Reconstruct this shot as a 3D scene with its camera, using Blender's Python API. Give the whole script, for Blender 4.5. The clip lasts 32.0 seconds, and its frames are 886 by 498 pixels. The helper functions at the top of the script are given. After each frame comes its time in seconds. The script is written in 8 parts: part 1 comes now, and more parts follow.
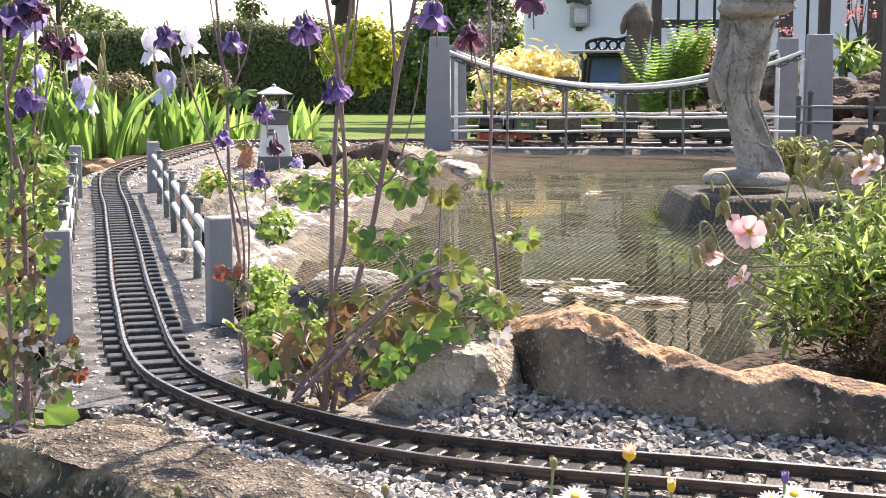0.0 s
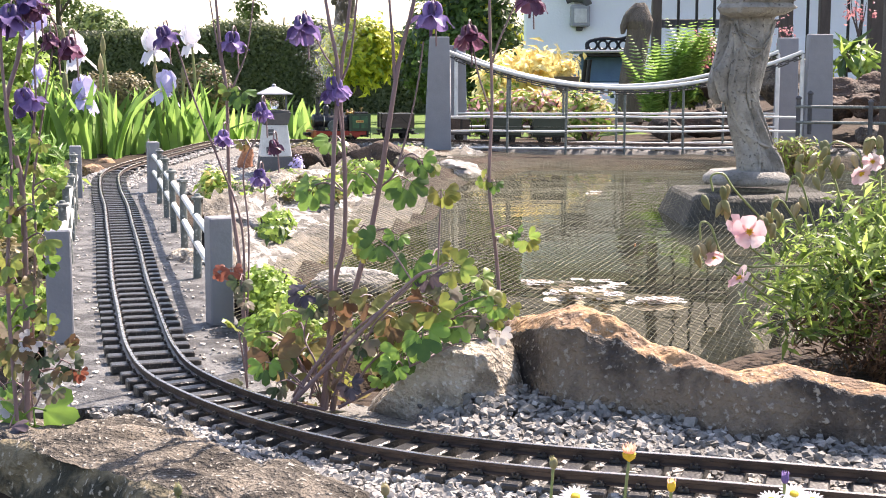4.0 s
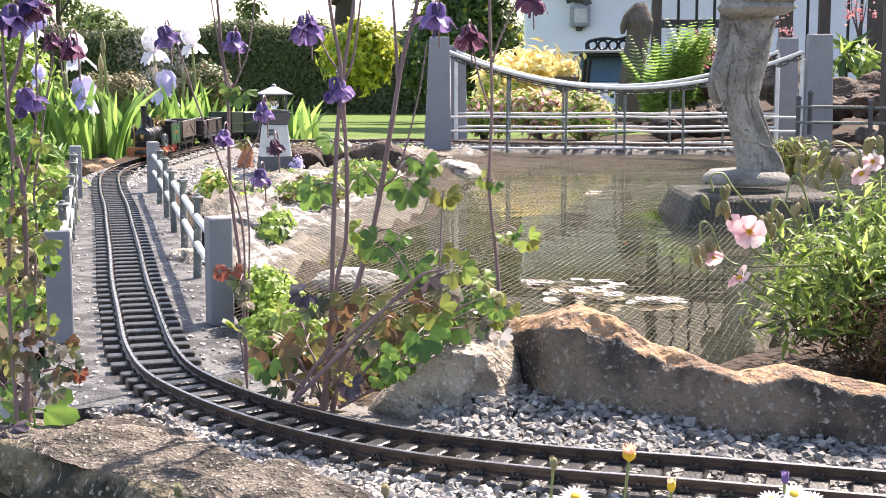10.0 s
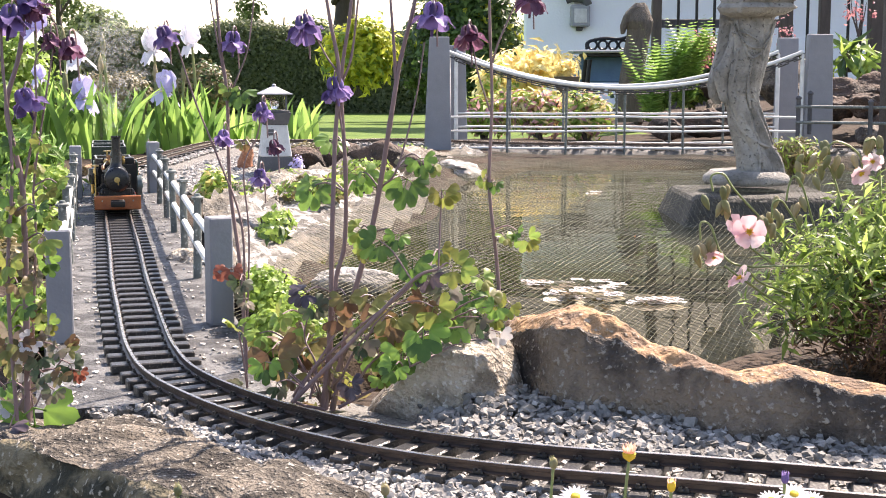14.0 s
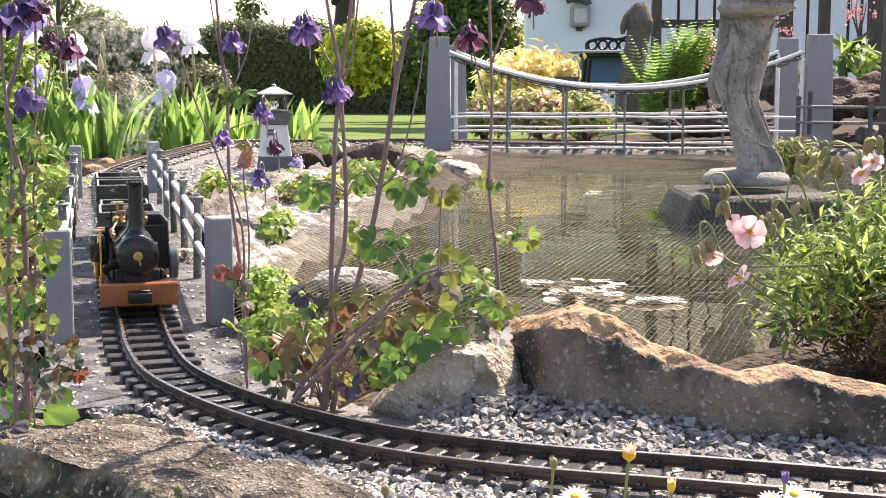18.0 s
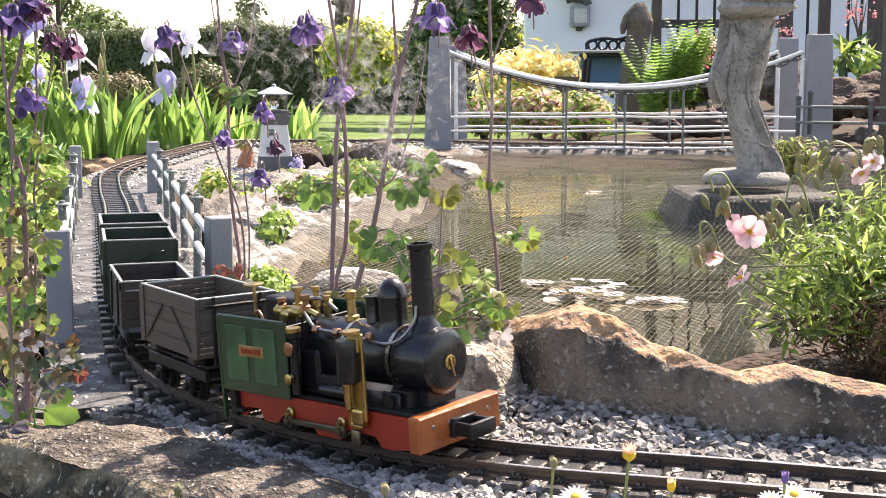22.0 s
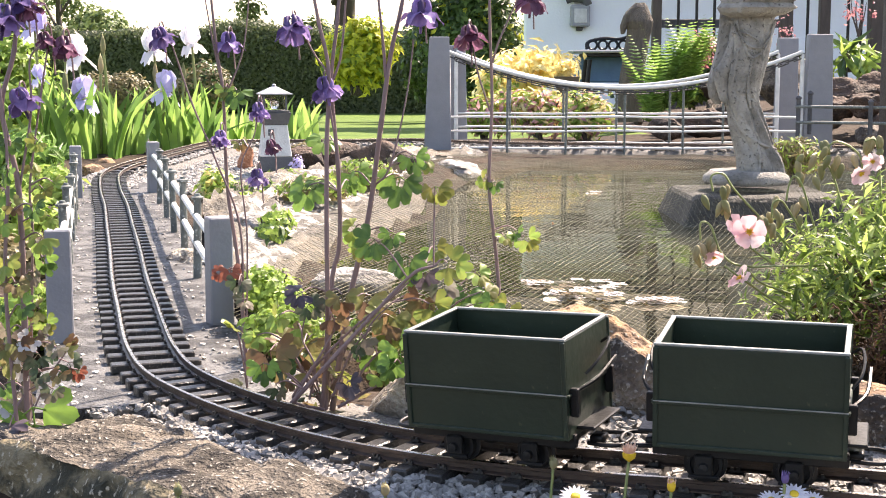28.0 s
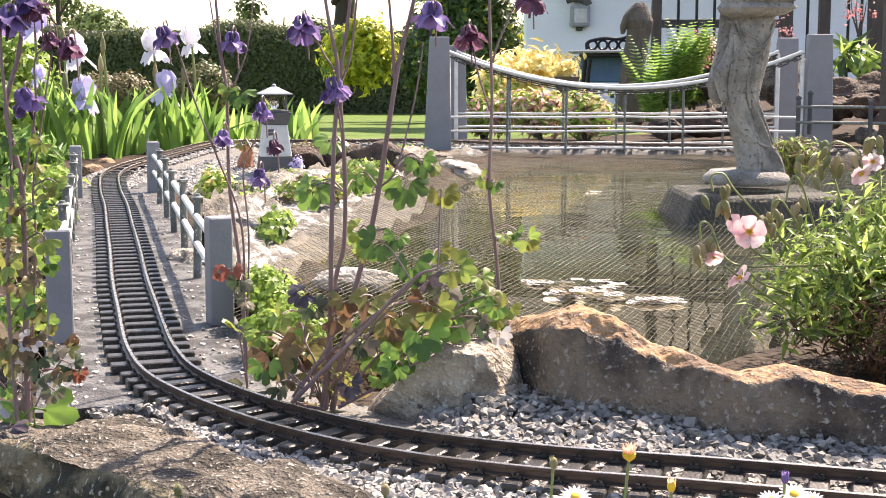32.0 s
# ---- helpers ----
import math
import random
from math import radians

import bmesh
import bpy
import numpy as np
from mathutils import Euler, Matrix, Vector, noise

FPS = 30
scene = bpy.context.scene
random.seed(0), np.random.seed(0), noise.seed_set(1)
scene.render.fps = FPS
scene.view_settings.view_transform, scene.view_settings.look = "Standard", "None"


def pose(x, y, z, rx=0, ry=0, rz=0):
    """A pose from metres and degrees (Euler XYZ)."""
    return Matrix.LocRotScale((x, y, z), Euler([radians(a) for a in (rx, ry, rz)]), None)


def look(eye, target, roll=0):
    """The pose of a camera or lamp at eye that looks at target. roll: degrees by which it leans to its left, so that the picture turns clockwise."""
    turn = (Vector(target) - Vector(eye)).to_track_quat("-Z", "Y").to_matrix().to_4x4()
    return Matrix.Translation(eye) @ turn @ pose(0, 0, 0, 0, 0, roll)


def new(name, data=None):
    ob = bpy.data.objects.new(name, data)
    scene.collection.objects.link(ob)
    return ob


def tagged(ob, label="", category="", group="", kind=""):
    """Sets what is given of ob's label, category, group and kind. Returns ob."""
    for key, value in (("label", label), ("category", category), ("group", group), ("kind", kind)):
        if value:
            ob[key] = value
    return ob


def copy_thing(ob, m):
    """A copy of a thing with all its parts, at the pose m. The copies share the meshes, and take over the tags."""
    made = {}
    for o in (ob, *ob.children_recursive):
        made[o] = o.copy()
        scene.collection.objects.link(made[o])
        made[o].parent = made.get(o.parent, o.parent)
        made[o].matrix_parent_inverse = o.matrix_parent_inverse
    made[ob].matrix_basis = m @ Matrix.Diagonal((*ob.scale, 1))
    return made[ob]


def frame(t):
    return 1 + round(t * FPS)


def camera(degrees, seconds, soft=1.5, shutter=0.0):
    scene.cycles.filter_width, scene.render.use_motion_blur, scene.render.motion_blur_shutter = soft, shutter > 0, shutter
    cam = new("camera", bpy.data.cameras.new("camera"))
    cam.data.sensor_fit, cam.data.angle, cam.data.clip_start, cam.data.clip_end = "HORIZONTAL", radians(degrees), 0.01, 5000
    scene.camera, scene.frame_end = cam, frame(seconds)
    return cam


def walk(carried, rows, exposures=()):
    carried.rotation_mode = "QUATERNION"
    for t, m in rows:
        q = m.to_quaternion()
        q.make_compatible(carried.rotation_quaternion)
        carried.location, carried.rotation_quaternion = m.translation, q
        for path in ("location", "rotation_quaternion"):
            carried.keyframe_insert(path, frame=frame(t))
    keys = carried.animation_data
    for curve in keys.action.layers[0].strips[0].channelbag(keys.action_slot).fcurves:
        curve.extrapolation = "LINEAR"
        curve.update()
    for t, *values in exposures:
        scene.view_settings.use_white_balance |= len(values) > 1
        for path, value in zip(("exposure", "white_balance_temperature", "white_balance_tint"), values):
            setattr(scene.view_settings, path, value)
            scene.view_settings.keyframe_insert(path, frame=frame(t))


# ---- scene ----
cam = camera(35.49, 32.0, soft=1.0)
EYE_POSE = pose(0, 0, 0.295, 82.536, 0, 0)
walk(cam, [(0, EYE_POSE), (32, EYE_POSE)], exposures=[(0, 1.47, 7500, 20), (2, 1.50, 7300, 20), (11, 1.54, 7150, 20), (14, 1.51, 7300, 20), (18, 1.48, 7550, 20), (22.5, 1.62, 7550, 20), (24, 1.64, 7800, 20), (28, 1.68, 7600, 20), (32, 1.49, 7600, 20)])

# ---- daylight: high sun behind the garden and to its right ----
SUN_AZ, SUN_EL = radians(38), radians(48)
world = bpy.data.worlds.new("sky")
scene.world = world
world.use_nodes = True
wn = world.node_tree.nodes
sky = wn.new("ShaderNodeTexSky")
sky.sky_type, sky.sun_disc = "NISHITA", False
sky.sun_elevation, sky.sun_rotation = SUN_EL, SUN_AZ
sky.air_density, sky.dust_density, sky.ozone_density = 1.0, 1.2, 1.0
world.node_tree.links.new(sky.outputs[0], wn["Background"].inputs[0])
wn["Background"].inputs[1].default_value = 0.13
sun = new("sun", bpy.data.lights.new("sun", "SUN"))
sun.data.energy, sun.data.angle, sun.data.color = 4.8, radians(0.6), (1.0, 0.95, 0.87)
SUN_DIR = Vector((math.sin(SUN_AZ) * math.cos(SUN_EL), math.cos(SUN_AZ) * math.cos(SUN_EL), math.sin(SUN_EL)))
sun.matrix_world = look(SUN_DIR * 30, (0, 0, 0))

# ---- materials ----
def mat(name, c1, c2=None, scale=30.0, rough=0.7, metal=0.0, bump=0.25, fine=None, c3=None, spots=None, spec=0.5,
        rnd=0.0, coat=0.0, contrast=0.35, aniso=None):
    """A two-scale noise surface: c1 to c2 in broad patches, c3 in small specks, relief from the fine noise."""
    m = bpy.data.materials.new(name)
    m.use_nodes = True
    nt = m.node_tree
    N, link = nt.nodes, nt.links.new
    b = N["Principled BSDF"]
    b.inputs["Roughness"].default_value = rough
    b.inputs["Metallic"].default_value = metal
    b.inputs["Specular IOR Level"].default_value = spec
    b.inputs["Coat Weight"].default_value = coat
    b.inputs["Coat Roughness"].default_value = 0.12
    tc = N.new("ShaderNodeTexCoord")
    vec = tc.outputs["Object"]
    if aniso:
        mp = N.new("ShaderNodeMapping")
        mp.inputs["Scale"].default_value = aniso
        link(vec, mp.inputs[0])
        vec = mp.outputs[0]
    c2 = c2 or tuple(v * 0.75 for v in c1)
    n1 = N.new("ShaderNodeTexNoise")
    n1.inputs["Scale"].default_value, n1.inputs["Detail"].default_value = scale, 5
    n1.inputs["Roughness"].default_value = 0.62
    link(vec, n1.inputs["Vector"])
    r1 = N.new("ShaderNodeMapRange")
    r1.inputs["From Min"].default_value, r1.inputs["From Max"].default_value = 0.5 - contrast / 2, 0.5 + contrast / 2
    link(n1.outputs["Fac"], r1.inputs["Value"])
    mix = N.new("ShaderNodeMix")
    mix.data_type = "RGBA"
    mix.inputs["A"].default_value, mix.inputs["B"].default_value = (*c1, 1), (*c2, 1)
    link(r1.outputs[0], mix.inputs["Factor"])
    col = mix.outputs["Result"]
    n2 = N.new("ShaderNodeTexNoise")
    n2.inputs["Scale"].default_value, n2.inputs["Detail"].default_value = fine or scale * 7, 4
    link(vec, n2.inputs["Vector"])
    if c3:
        lo = spots or 0.58
        r2 = N.new("ShaderNodeMapRange")
        r2.inputs["From Min"].default_value, r2.inputs["From Max"].default_value = lo, lo + 0.08
        link(n2.outputs["Fac"], r2.inputs["Value"])
        m2 = N.new("ShaderNodeMix")
        m2.data_type = "RGBA"
        m2.inputs["B"].default_value = (*c3, 1)
        link(r2.outputs[0], m2.inputs["Factor"])
        link(col, m2.inputs["A"])
        col = m2.outputs["Result"]
    if rnd:
        oi = N.new("ShaderNodeObjectInfo")
        ge = N.new("ShaderNodeNewGeometry")
        ad = N.new("ShaderNodeMath")
        ad.operation = "ADD"
        link(oi.outputs["Random"], ad.inputs[0])
        link(ge.outputs["Random Per Island"], ad.inputs[1])
        rr = N.new("ShaderNodeMapRange")
        rr.inputs["From Max"].default_value = 2
        rr.inputs["To Min"].default_value, rr.inputs["To Max"].default_value = 1 - rnd, 1 + rnd
        link(ad.outputs[0], rr.inputs["Value"])
        hs = N.new("ShaderNodeHueSaturation")
        link(rr.outputs[0], hs.inputs["Value"])
        link(col, hs.inputs["Color"])
        col = hs.outputs[0]
    link(col, b.inputs["Base Color"])
    if bump:
        bp = N.new("ShaderNodeBump")
        bp.inputs["Strength"].default_value = min(1.0, bump)
        bp.inputs["Distance"].default_value = min(0.16 / scale, 0.012)
        add = N.new("ShaderNodeMath")
        link(n1.outputs["Fac"], add.inputs[0])
        link(n2.outputs["Fac"], add.inputs[1])
        link(add.outputs[0], bp.inputs["Height"])
        link(bp.outputs[0], b.inputs["Normal"])
    rv = N.new("ShaderNodeMapRange")
    rv.inputs["To Min"].default_value, rv.inputs["To Max"].default_value = max(0.02, rough - 0.12), min(1.0, rough + 0.12)
    link(n2.outputs["Fac"], rv.inputs["Value"])
    link(rv.outputs[0], b.inputs["Roughness"])
    return m


def leaf_mat(name, c1, c2, trans=0.45, rough=0.45, vein=0.0, scale=25.0, hue=0.03, val=0.3):
    """Thin leaf or petal: reflects, and lets light from behind shine through; tint varies leaf by leaf."""
    m = bpy.data.materials.new(name)
    m.use_nodes = True
    nt = m.node_tree
    N, link = nt.nodes, nt.links.new
    b = N["Principled BSDF"]
    b.inputs["Roughness"].default_value = rough
    b.inputs["Specular IOR Level"].default_value = 0.4
    ge, oi = N.new("ShaderNodeNewGeometry"), N.new("ShaderNodeObjectInfo")
    tc = N.new("ShaderNodeTexCoord")
    no = N.new("ShaderNodeTexNoise")
    no.inputs["Scale"].default_value, no.inputs["Detail"].default_value = scale, 4
    link(tc.outputs["Object"], no.inputs["Vector"])
    ad = N.new("ShaderNodeMath")
    link(ge.outputs["Random Per Island"], ad.inputs[0])
    link(oi.outputs["Random"], ad.inputs[1])
    fr = N.new("ShaderNodeMath")
    fr.operation = "FRACT"
    link(ad.outputs[0], fr.inputs[0])
    av = N.new("ShaderNodeMath")
    av.operation = "MULTIPLY_ADD"
    av.inputs[1].default_value, av.inputs[2].default_value = 1.6, -0.8
    link(no.outputs["Fac"], av.inputs[0])
    sm = N.new("ShaderNodeMath")
    sm.use_clamp = True
    link(fr.outputs[0], sm.inputs[0])
    link(av.outputs[0], sm.inputs[1])
    mix = N.new("ShaderNodeMix")
    mix.data_type = "RGBA"
    mix.inputs["A"].default_value, mix.inputs["B"].default_value = (*c1, 1), (*c2, 1)
    link(sm.outputs[0], mix.inputs["Factor"])
    hs = N.new("ShaderNodeHueSaturation")
    vr = N.new("ShaderNodeMapRange")
    vr.inputs["To Min"].default_value, vr.inputs["To Max"].default_value = 1 - val, 1 + val
    link(fr.outputs[0], vr.inputs["Value"])
    link(vr.outputs[0], hs.inputs["Value"])
    link(mix.outputs["Result"], hs.inputs["Color"])
    link(hs.outputs[0], b.inputs["Base Color"])
    tr = N.new("ShaderNodeBsdfTranslucent")
    gam = N.new("ShaderNodeGamma")
    gam.inputs[1].default_value = 0.85
    link(hs.outputs[0], gam.inputs[0])
    link(gam.outputs[0], tr.inputs["Color"])
    bp = N.new("ShaderNodeBump")
    bp.inputs["Strength"].default_value, bp.inputs["Distance"].default_value = 0.5, 0.1 / scale
    link(no.outputs["Fac"], bp.inputs["Height"])
    link(bp.outputs[0], b.inputs["Normal"])
    ms = N.new("ShaderNodeMixShader")
    ms.inputs[0].default_value = trans
    link(b.outputs[0], ms.inputs[1])
    link(tr.outputs[0], ms.inputs[2])
    link(ms.outputs[0], N["Material Output"].inputs["Surface"])
    return m


M = {}
M["grass"] = mat("lawn_grass", (0.065, 0.125, 0.022), (0.13, 0.19, 0.035), 3, 0.95, bump=0.6, fine=60, c3=(0.04, 0.07, 0.015), spots=0.56, spec=0.2)
M["soil"] = mat("garden_soil", (0.028, 0.019, 0.0135), (0.062, 0.043, 0.03), 12, 0.95, bump=0.8, fine=70, c3=(0.12, 0.10, 0.08), spots=0.62, contrast=0.18, spec=0.2)
M["deck"] = mat("weathered_grey_deck", (0.125, 0.125, 0.122), (0.032, 0.031, 0.030), 30, 0.6, bump=0.5, fine=260, c3=(0.018, 0.017, 0.016), spots=0.57, contrast=0.15, spec=0.4)
M["sleeper"] = mat("black_plastic_sleeper", (0.018, 0.017, 0.016), (0.042, 0.039, 0.036), 60, 0.36, bump=0.35, fine=420, c3=(0.12, 0.11, 0.10), spots=0.6, rnd=0.3)
M["rail"] = mat("brown_brass_rail", (0.055, 0.040, 0.034), (0.085, 0.058, 0.046), 40, 0.45, 0.4, 0.15, c3=(0.05, 0.04, 0.035), spots=0.6)
M["railhead"] = mat("polished_rail_head", (0.62, 0.55, 0.47), (0.5, 0.43, 0.36), 40, 0.28, 1.0, 0.05)
M["bed"] = mat("packed_chippings", (0.13, 0.125, 0.115), (0.24, 0.23, 0.215), 90, 0.95, bump=1.0, fine=500, c3=(0.06, 0.055, 0.05), spots=0.52)
M["gravel"] = mat("limestone_chips", (0.20, 0.19, 0.175), (0.50, 0.475, 0.44), 60, 0.85, bump=0.4, fine=400, rnd=0.55)
# darker copy of the chips: the boulder's shade put into their colour
M["shadegravel"] = mat("shaded_limestone_chips", (0.13, 0.125, 0.115), (0.36, 0.345, 0.32), 60, 0.85, bump=0.4, fine=400, rnd=0.6)
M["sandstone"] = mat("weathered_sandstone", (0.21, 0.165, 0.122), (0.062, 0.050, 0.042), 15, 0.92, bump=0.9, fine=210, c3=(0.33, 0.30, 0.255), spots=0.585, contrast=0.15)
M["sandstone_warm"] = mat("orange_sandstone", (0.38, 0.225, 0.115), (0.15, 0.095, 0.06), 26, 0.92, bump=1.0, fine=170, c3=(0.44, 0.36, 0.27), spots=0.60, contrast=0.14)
M["greystone"] = mat("grey_lichen_stone", (0.46, 0.40, 0.32), (0.17, 0.14, 0.105), 16, 0.92, bump=0.9, fine=190, c3=(0.56, 0.52, 0.46), spots=0.585, contrast=0.15)
M["palestone"] = mat("pale_bank_stone", (0.40, 0.38, 0.35), (0.20, 0.188, 0.17), 12, 0.9, bump=0.9, fine=110, c3=(0.13, 0.12, 0.10), spots=0.60, contrast=0.16)
M["brownrock"] = mat("brown_rock", (0.11, 0.07, 0.05), (0.04, 0.029, 0.023), 11, 0.92, bump=0.9, fine=90, c3=(0.19, 0.145, 0.11), spots=0.60, contrast=0.16)
M["castone"] = mat("cast_stone", (0.31, 0.295, 0.265), (0.15, 0.142, 0.126), 14, 0.9, bump=0.6, fine=130, c3=(0.10, 0.095, 0.085), spots=0.60, contrast=0.22)
M["greypaint"] = mat("grey_painted_timber", (0.235, 0.24, 0.26), (0.20, 0.205, 0.225), 20, 0.6, bump=0.12, fine=200, c3=(0.30, 0.30, 0.31), spots=0.68)
M["white"] = mat("white_painted_rail", (0.72, 0.72, 0.70), (0.55, 0.56, 0.54), 30, 0.5, bump=0.1, c3=(0.35, 0.36, 0.34), spots=0.66)
M["greenpost"] = mat("dull_green_grey_post", (0.16, 0.18, 0.165), (0.075, 0.085, 0.08), 35, 0.6, bump=0.3, fine=180, c3=(0.34, 0.36, 0.34), spots=0.6)
M["black"] = mat("black_metal", (0.007, 0.007, 0.0075), (0.015, 0.015, 0.015), 40, 0.42, 0.0, 0.1, spec=0.3)
M["bead"] = mat("black_chain", (0.03, 0.03, 0.03), (0.07, 0.07, 0.065), 60, 0.5, 0.3)
M["render_wall"] = mat("white_rendered_wall", (0.86, 0.89, 0.92), (0.80, 0.83, 0.86), 2, 0.9, bump=0.2, fine=60)
M["darkwood"] = mat("dark_stained_wood", (0.055, 0.042, 0.035), (0.09, 0.07, 0.055), 8, 0.7, bump=0.3, aniso=(6, 6, 1))
M["slate"] = mat("dark_slate", (0.05, 0.052, 0.056), (0.085, 0.085, 0.09), 18, 0.75, bump=0.5)

# ---- mesh helpers ----
def to_mesh(bm, name, smooth=None):
    me = bpy.data.meshes.new(name)
    bmesh.ops.recalc_face_normals(bm, faces=bm.faces)
    bm.to_mesh(me)
    bm.free()
    if smooth is not None:
        for p in me.polygons:
            p.use_smooth = True
        me.set_sharp_from_angle(angle=radians(smooth))
    return me


def part(name, bm, material, parent=None, label="", m=None, smooth=None):
    """One mesh object, under its thing if one is given."""
    me = bm if isinstance(bm, bpy.types.Mesh) else to_mesh(bm, name, smooth)
    ob = new(name, me)
    if material and not me.materials:
        for x in (material if isinstance(material, (list, tuple)) else [material]):
            me.materials.append(x)
    if parent:
        ob.parent = parent
    if m is not None:
        ob.matrix_basis = m
    if label:
        ob["label"] = label
    return ob


def thing(name, label, category, group="", m=None, kind=""):
    ob = new(name)
    ob.empty_display_size = 0.02
    if m is not None:
        ob.matrix_basis = m
    return tagged(ob, label, category, group, kind)


def box(bm, c, s, bev=0.0, m=None, seg=1, taper=None):
    """A bevelled block of size s about c; taper scales its top in x and y."""
    r = bmesh.ops.create_cube(bm, size=1.0)
    vs = r["verts"]
    for v in vs:
        k = taper if taper and v.co.z > 0 else (1, 1)
        v.co = Vector((v.co.x * s[0] * k[0], v.co.y * s[1] * k[1], v.co.z * s[2]))
    if bev:
        es = list({e for v in vs for e in v.link_edges})
        r = bmesh.ops.bevel(bm, geom=es, offset=bev, segments=seg, affect="EDGES", profile=0.5)
        vs = list({v for f in r["faces"] for v in f.verts} | {v for v in vs if v.is_valid})
    M4 = Matrix.Translation(c) if m is None else m @ Matrix.Translation(c)
    bmesh.ops.transform(bm, matrix=M4, verts=vs)
    return vs


def tube(bm, pts, radii, n=8, caps=True, mi=0):
    """A round tube through pts."""
    pts = [Vector(p) for p in pts]
    if not isinstance(radii, (list, tuple)):
        radii = [radii] * len(pts)
    rings, ref = [], None
    for i, p in enumerate(pts):
        d = (pts[min(i + 1, len(pts) - 1)] - pts[max(i - 1, 0)]).normalized()
        if ref is None:
            ref = d.orthogonal().normalized()
        ref = (ref - d * ref.dot(d)).normalized()
        s = d.cross(ref)
        rings.append([bm.verts.new(p + (ref * math.cos(a) + s * math.sin(a)) * radii[i])
                      for a in (2 * math.pi * k / n for k in range(n))])
    for a, b in zip(rings, rings[1:]):
        for k in range(n):
            bm.faces.new((a[k], a[(k + 1) % n], b[(k + 1) % n], b[k])).material_index = mi
    if caps:
        bm.faces.new(rings[0][::-1]).material_index = mi
        bm.faces.new(rings[-1]).material_index = mi
    return rings


def lathe(bm, prof, n=24, m=None, mi=0):
    """Turns (radius, height) pairs about z, then moves by m."""
    m = m or Matrix()
    rings = []
    for r, z in prof:
        if r < 1e-6:
            rings.append([bm.verts.new(m @ Vector((0, 0, z)))])
        else:
            rings.append([bm.verts.new(m @ Vector((r * math.cos(a), r * math.sin(a), z)))
                          for a in (2 * math.pi * k / n for k in range(n))])
    for a, b in zip(rings, rings[1:]):
        for k in range(n):
            q = (k + 1) % n
            if len(a) == 1 and len(b) == 1:
                continue
            f = (a[0], b[q], b[k]) if len(a) == 1 else (a[k], a[q], b[0]) if len(b) == 1 else (a[k], a[q], b[q], b[k])
            bm.faces.new(f).material_index = mi
    for r in (rings[0], rings[-1]):
        if len(r) > 2:
            bm.faces.new(r).material_index = mi


def spline(pts, n=8):
    """Catmull-Rom through pts, n steps a span."""
    p = [Vector(q) for q in pts]
    p = [2 * p[0] - p[1]] + p + [2 * p[-1] - p[-2]]
    out = []
    for i in range(1, len(p) - 2):
        for k in range(n):
            u = k / n
            out.append(0.5 * (2 * p[i] + (p[i + 1] - p[i - 1]) * u + (2 * p[i - 1] - 5 * p[i] + 4 * p[i + 1] - p[i + 2]) * u * u
                              + (3 * p[i] - p[i - 1] - 3 * p[i + 1] + p[i + 2]) * u ** 3))
    out.append(p[-2])
    return out


def fbm(p, s, oct=4):
    return noise.fractal(Vector(p) * s, 1.0, 2.0, oct)


def rock_mesh(name, size, seed, rough=0.28, sub=4, flat=0.0, mats=()):
    """A worn boulder: an icosphere pushed about by noise, cut flat on a few sides."""
    rng = random.Random(seed)
    bm = bmesh.new()
    bmesh.ops.create_icosphere(bm, subdivisions=sub, radius=1)
    cuts = [(Vector((rng.uniform(-1, 1), rng.uniform(-1, 1), rng.uniform(-0.4, 1))).normalized(), rng.uniform(0.62, 0.85)) for _ in range(7)]
    off = Vector((seed * 3.1, seed * 1.7, seed))
    for v in bm.verts:
        d = v.co.normalized()
        k = 1.0
        for nrm, h in cuts:
            q = d.dot(nrm)
            if q * k > h:
                k = h / q
        k *= 1 + rough * 0.55 * noise.fractal(d * 1.6 + off, 1, 2, 3) + rough * 0.22 * noise.fractal(d * 6 + off, 1, 2, 4)
        v.co = Vector((d.x * size[0], d.y * size[1], d.z * size[2])) * k
    if flat:
        for v in bm.verts:
            v.co.z = max(v.co.z, -size[2] * flat)
    me = to_mesh(bm, name, 50)
    for x in mats:
        me.materials.append(x)
    return me


def leaf_cloud(name, pos, nrm, size, mats, aspect=0.45, bend=0.25, seed=0, up=0.0, pick=None):
    """Many small pointed leaves, folded along the rib, at pos, facing about nrm."""
    rg = np.random.default_rng(seed)
    n = len(pos)
    nrm = nrm + rg.normal(0, 0.45, (n, 3))
    nrm /= np.linalg.norm(nrm, axis=1)[:, None] + 1e-9
    t = rg.normal(0, 1, (n, 3)) + np.array([0, 0, up])
    t -= nrm * (t * nrm).sum(1)[:, None]
    t /= np.linalg.norm(t, axis=1)[:, None] + 1e-9
    s = np.cross(nrm, t)
    L = (size * rg.uniform(0.6, 1.25, n))[:, None]
    W = L * aspect * 0.5
    b = nrm * L * bend
    V = np.stack([pos, pos + t * L * 0.4 + s * W + b * 0.3, pos + t * L - b * 0.6, pos + t * L * 0.4 - s * W + b * 0.3, pos + t * L * 0.5 + b * 0.1], 1).reshape(-1, 3)
    i = (np.arange(n) * 5)[:, None]
    Fs = np.stack([i + [0, 1, 4], i + [1, 2, 4], i + [2, 3, 4], i + [3, 0, 4]], 1).reshape(-1, 3)
    me = bpy.data.meshes.new(name)
    me.from_pydata(V.tolist(), [], Fs.tolist())
    for x in mats:
        me.materials.append(x)
    if len(mats) > 1:
        ids = np.repeat(rg.choice(len(mats), n, p=pick), 4).astype(np.int32)
        me.polygons.foreach_set("material_index", ids)
    return me


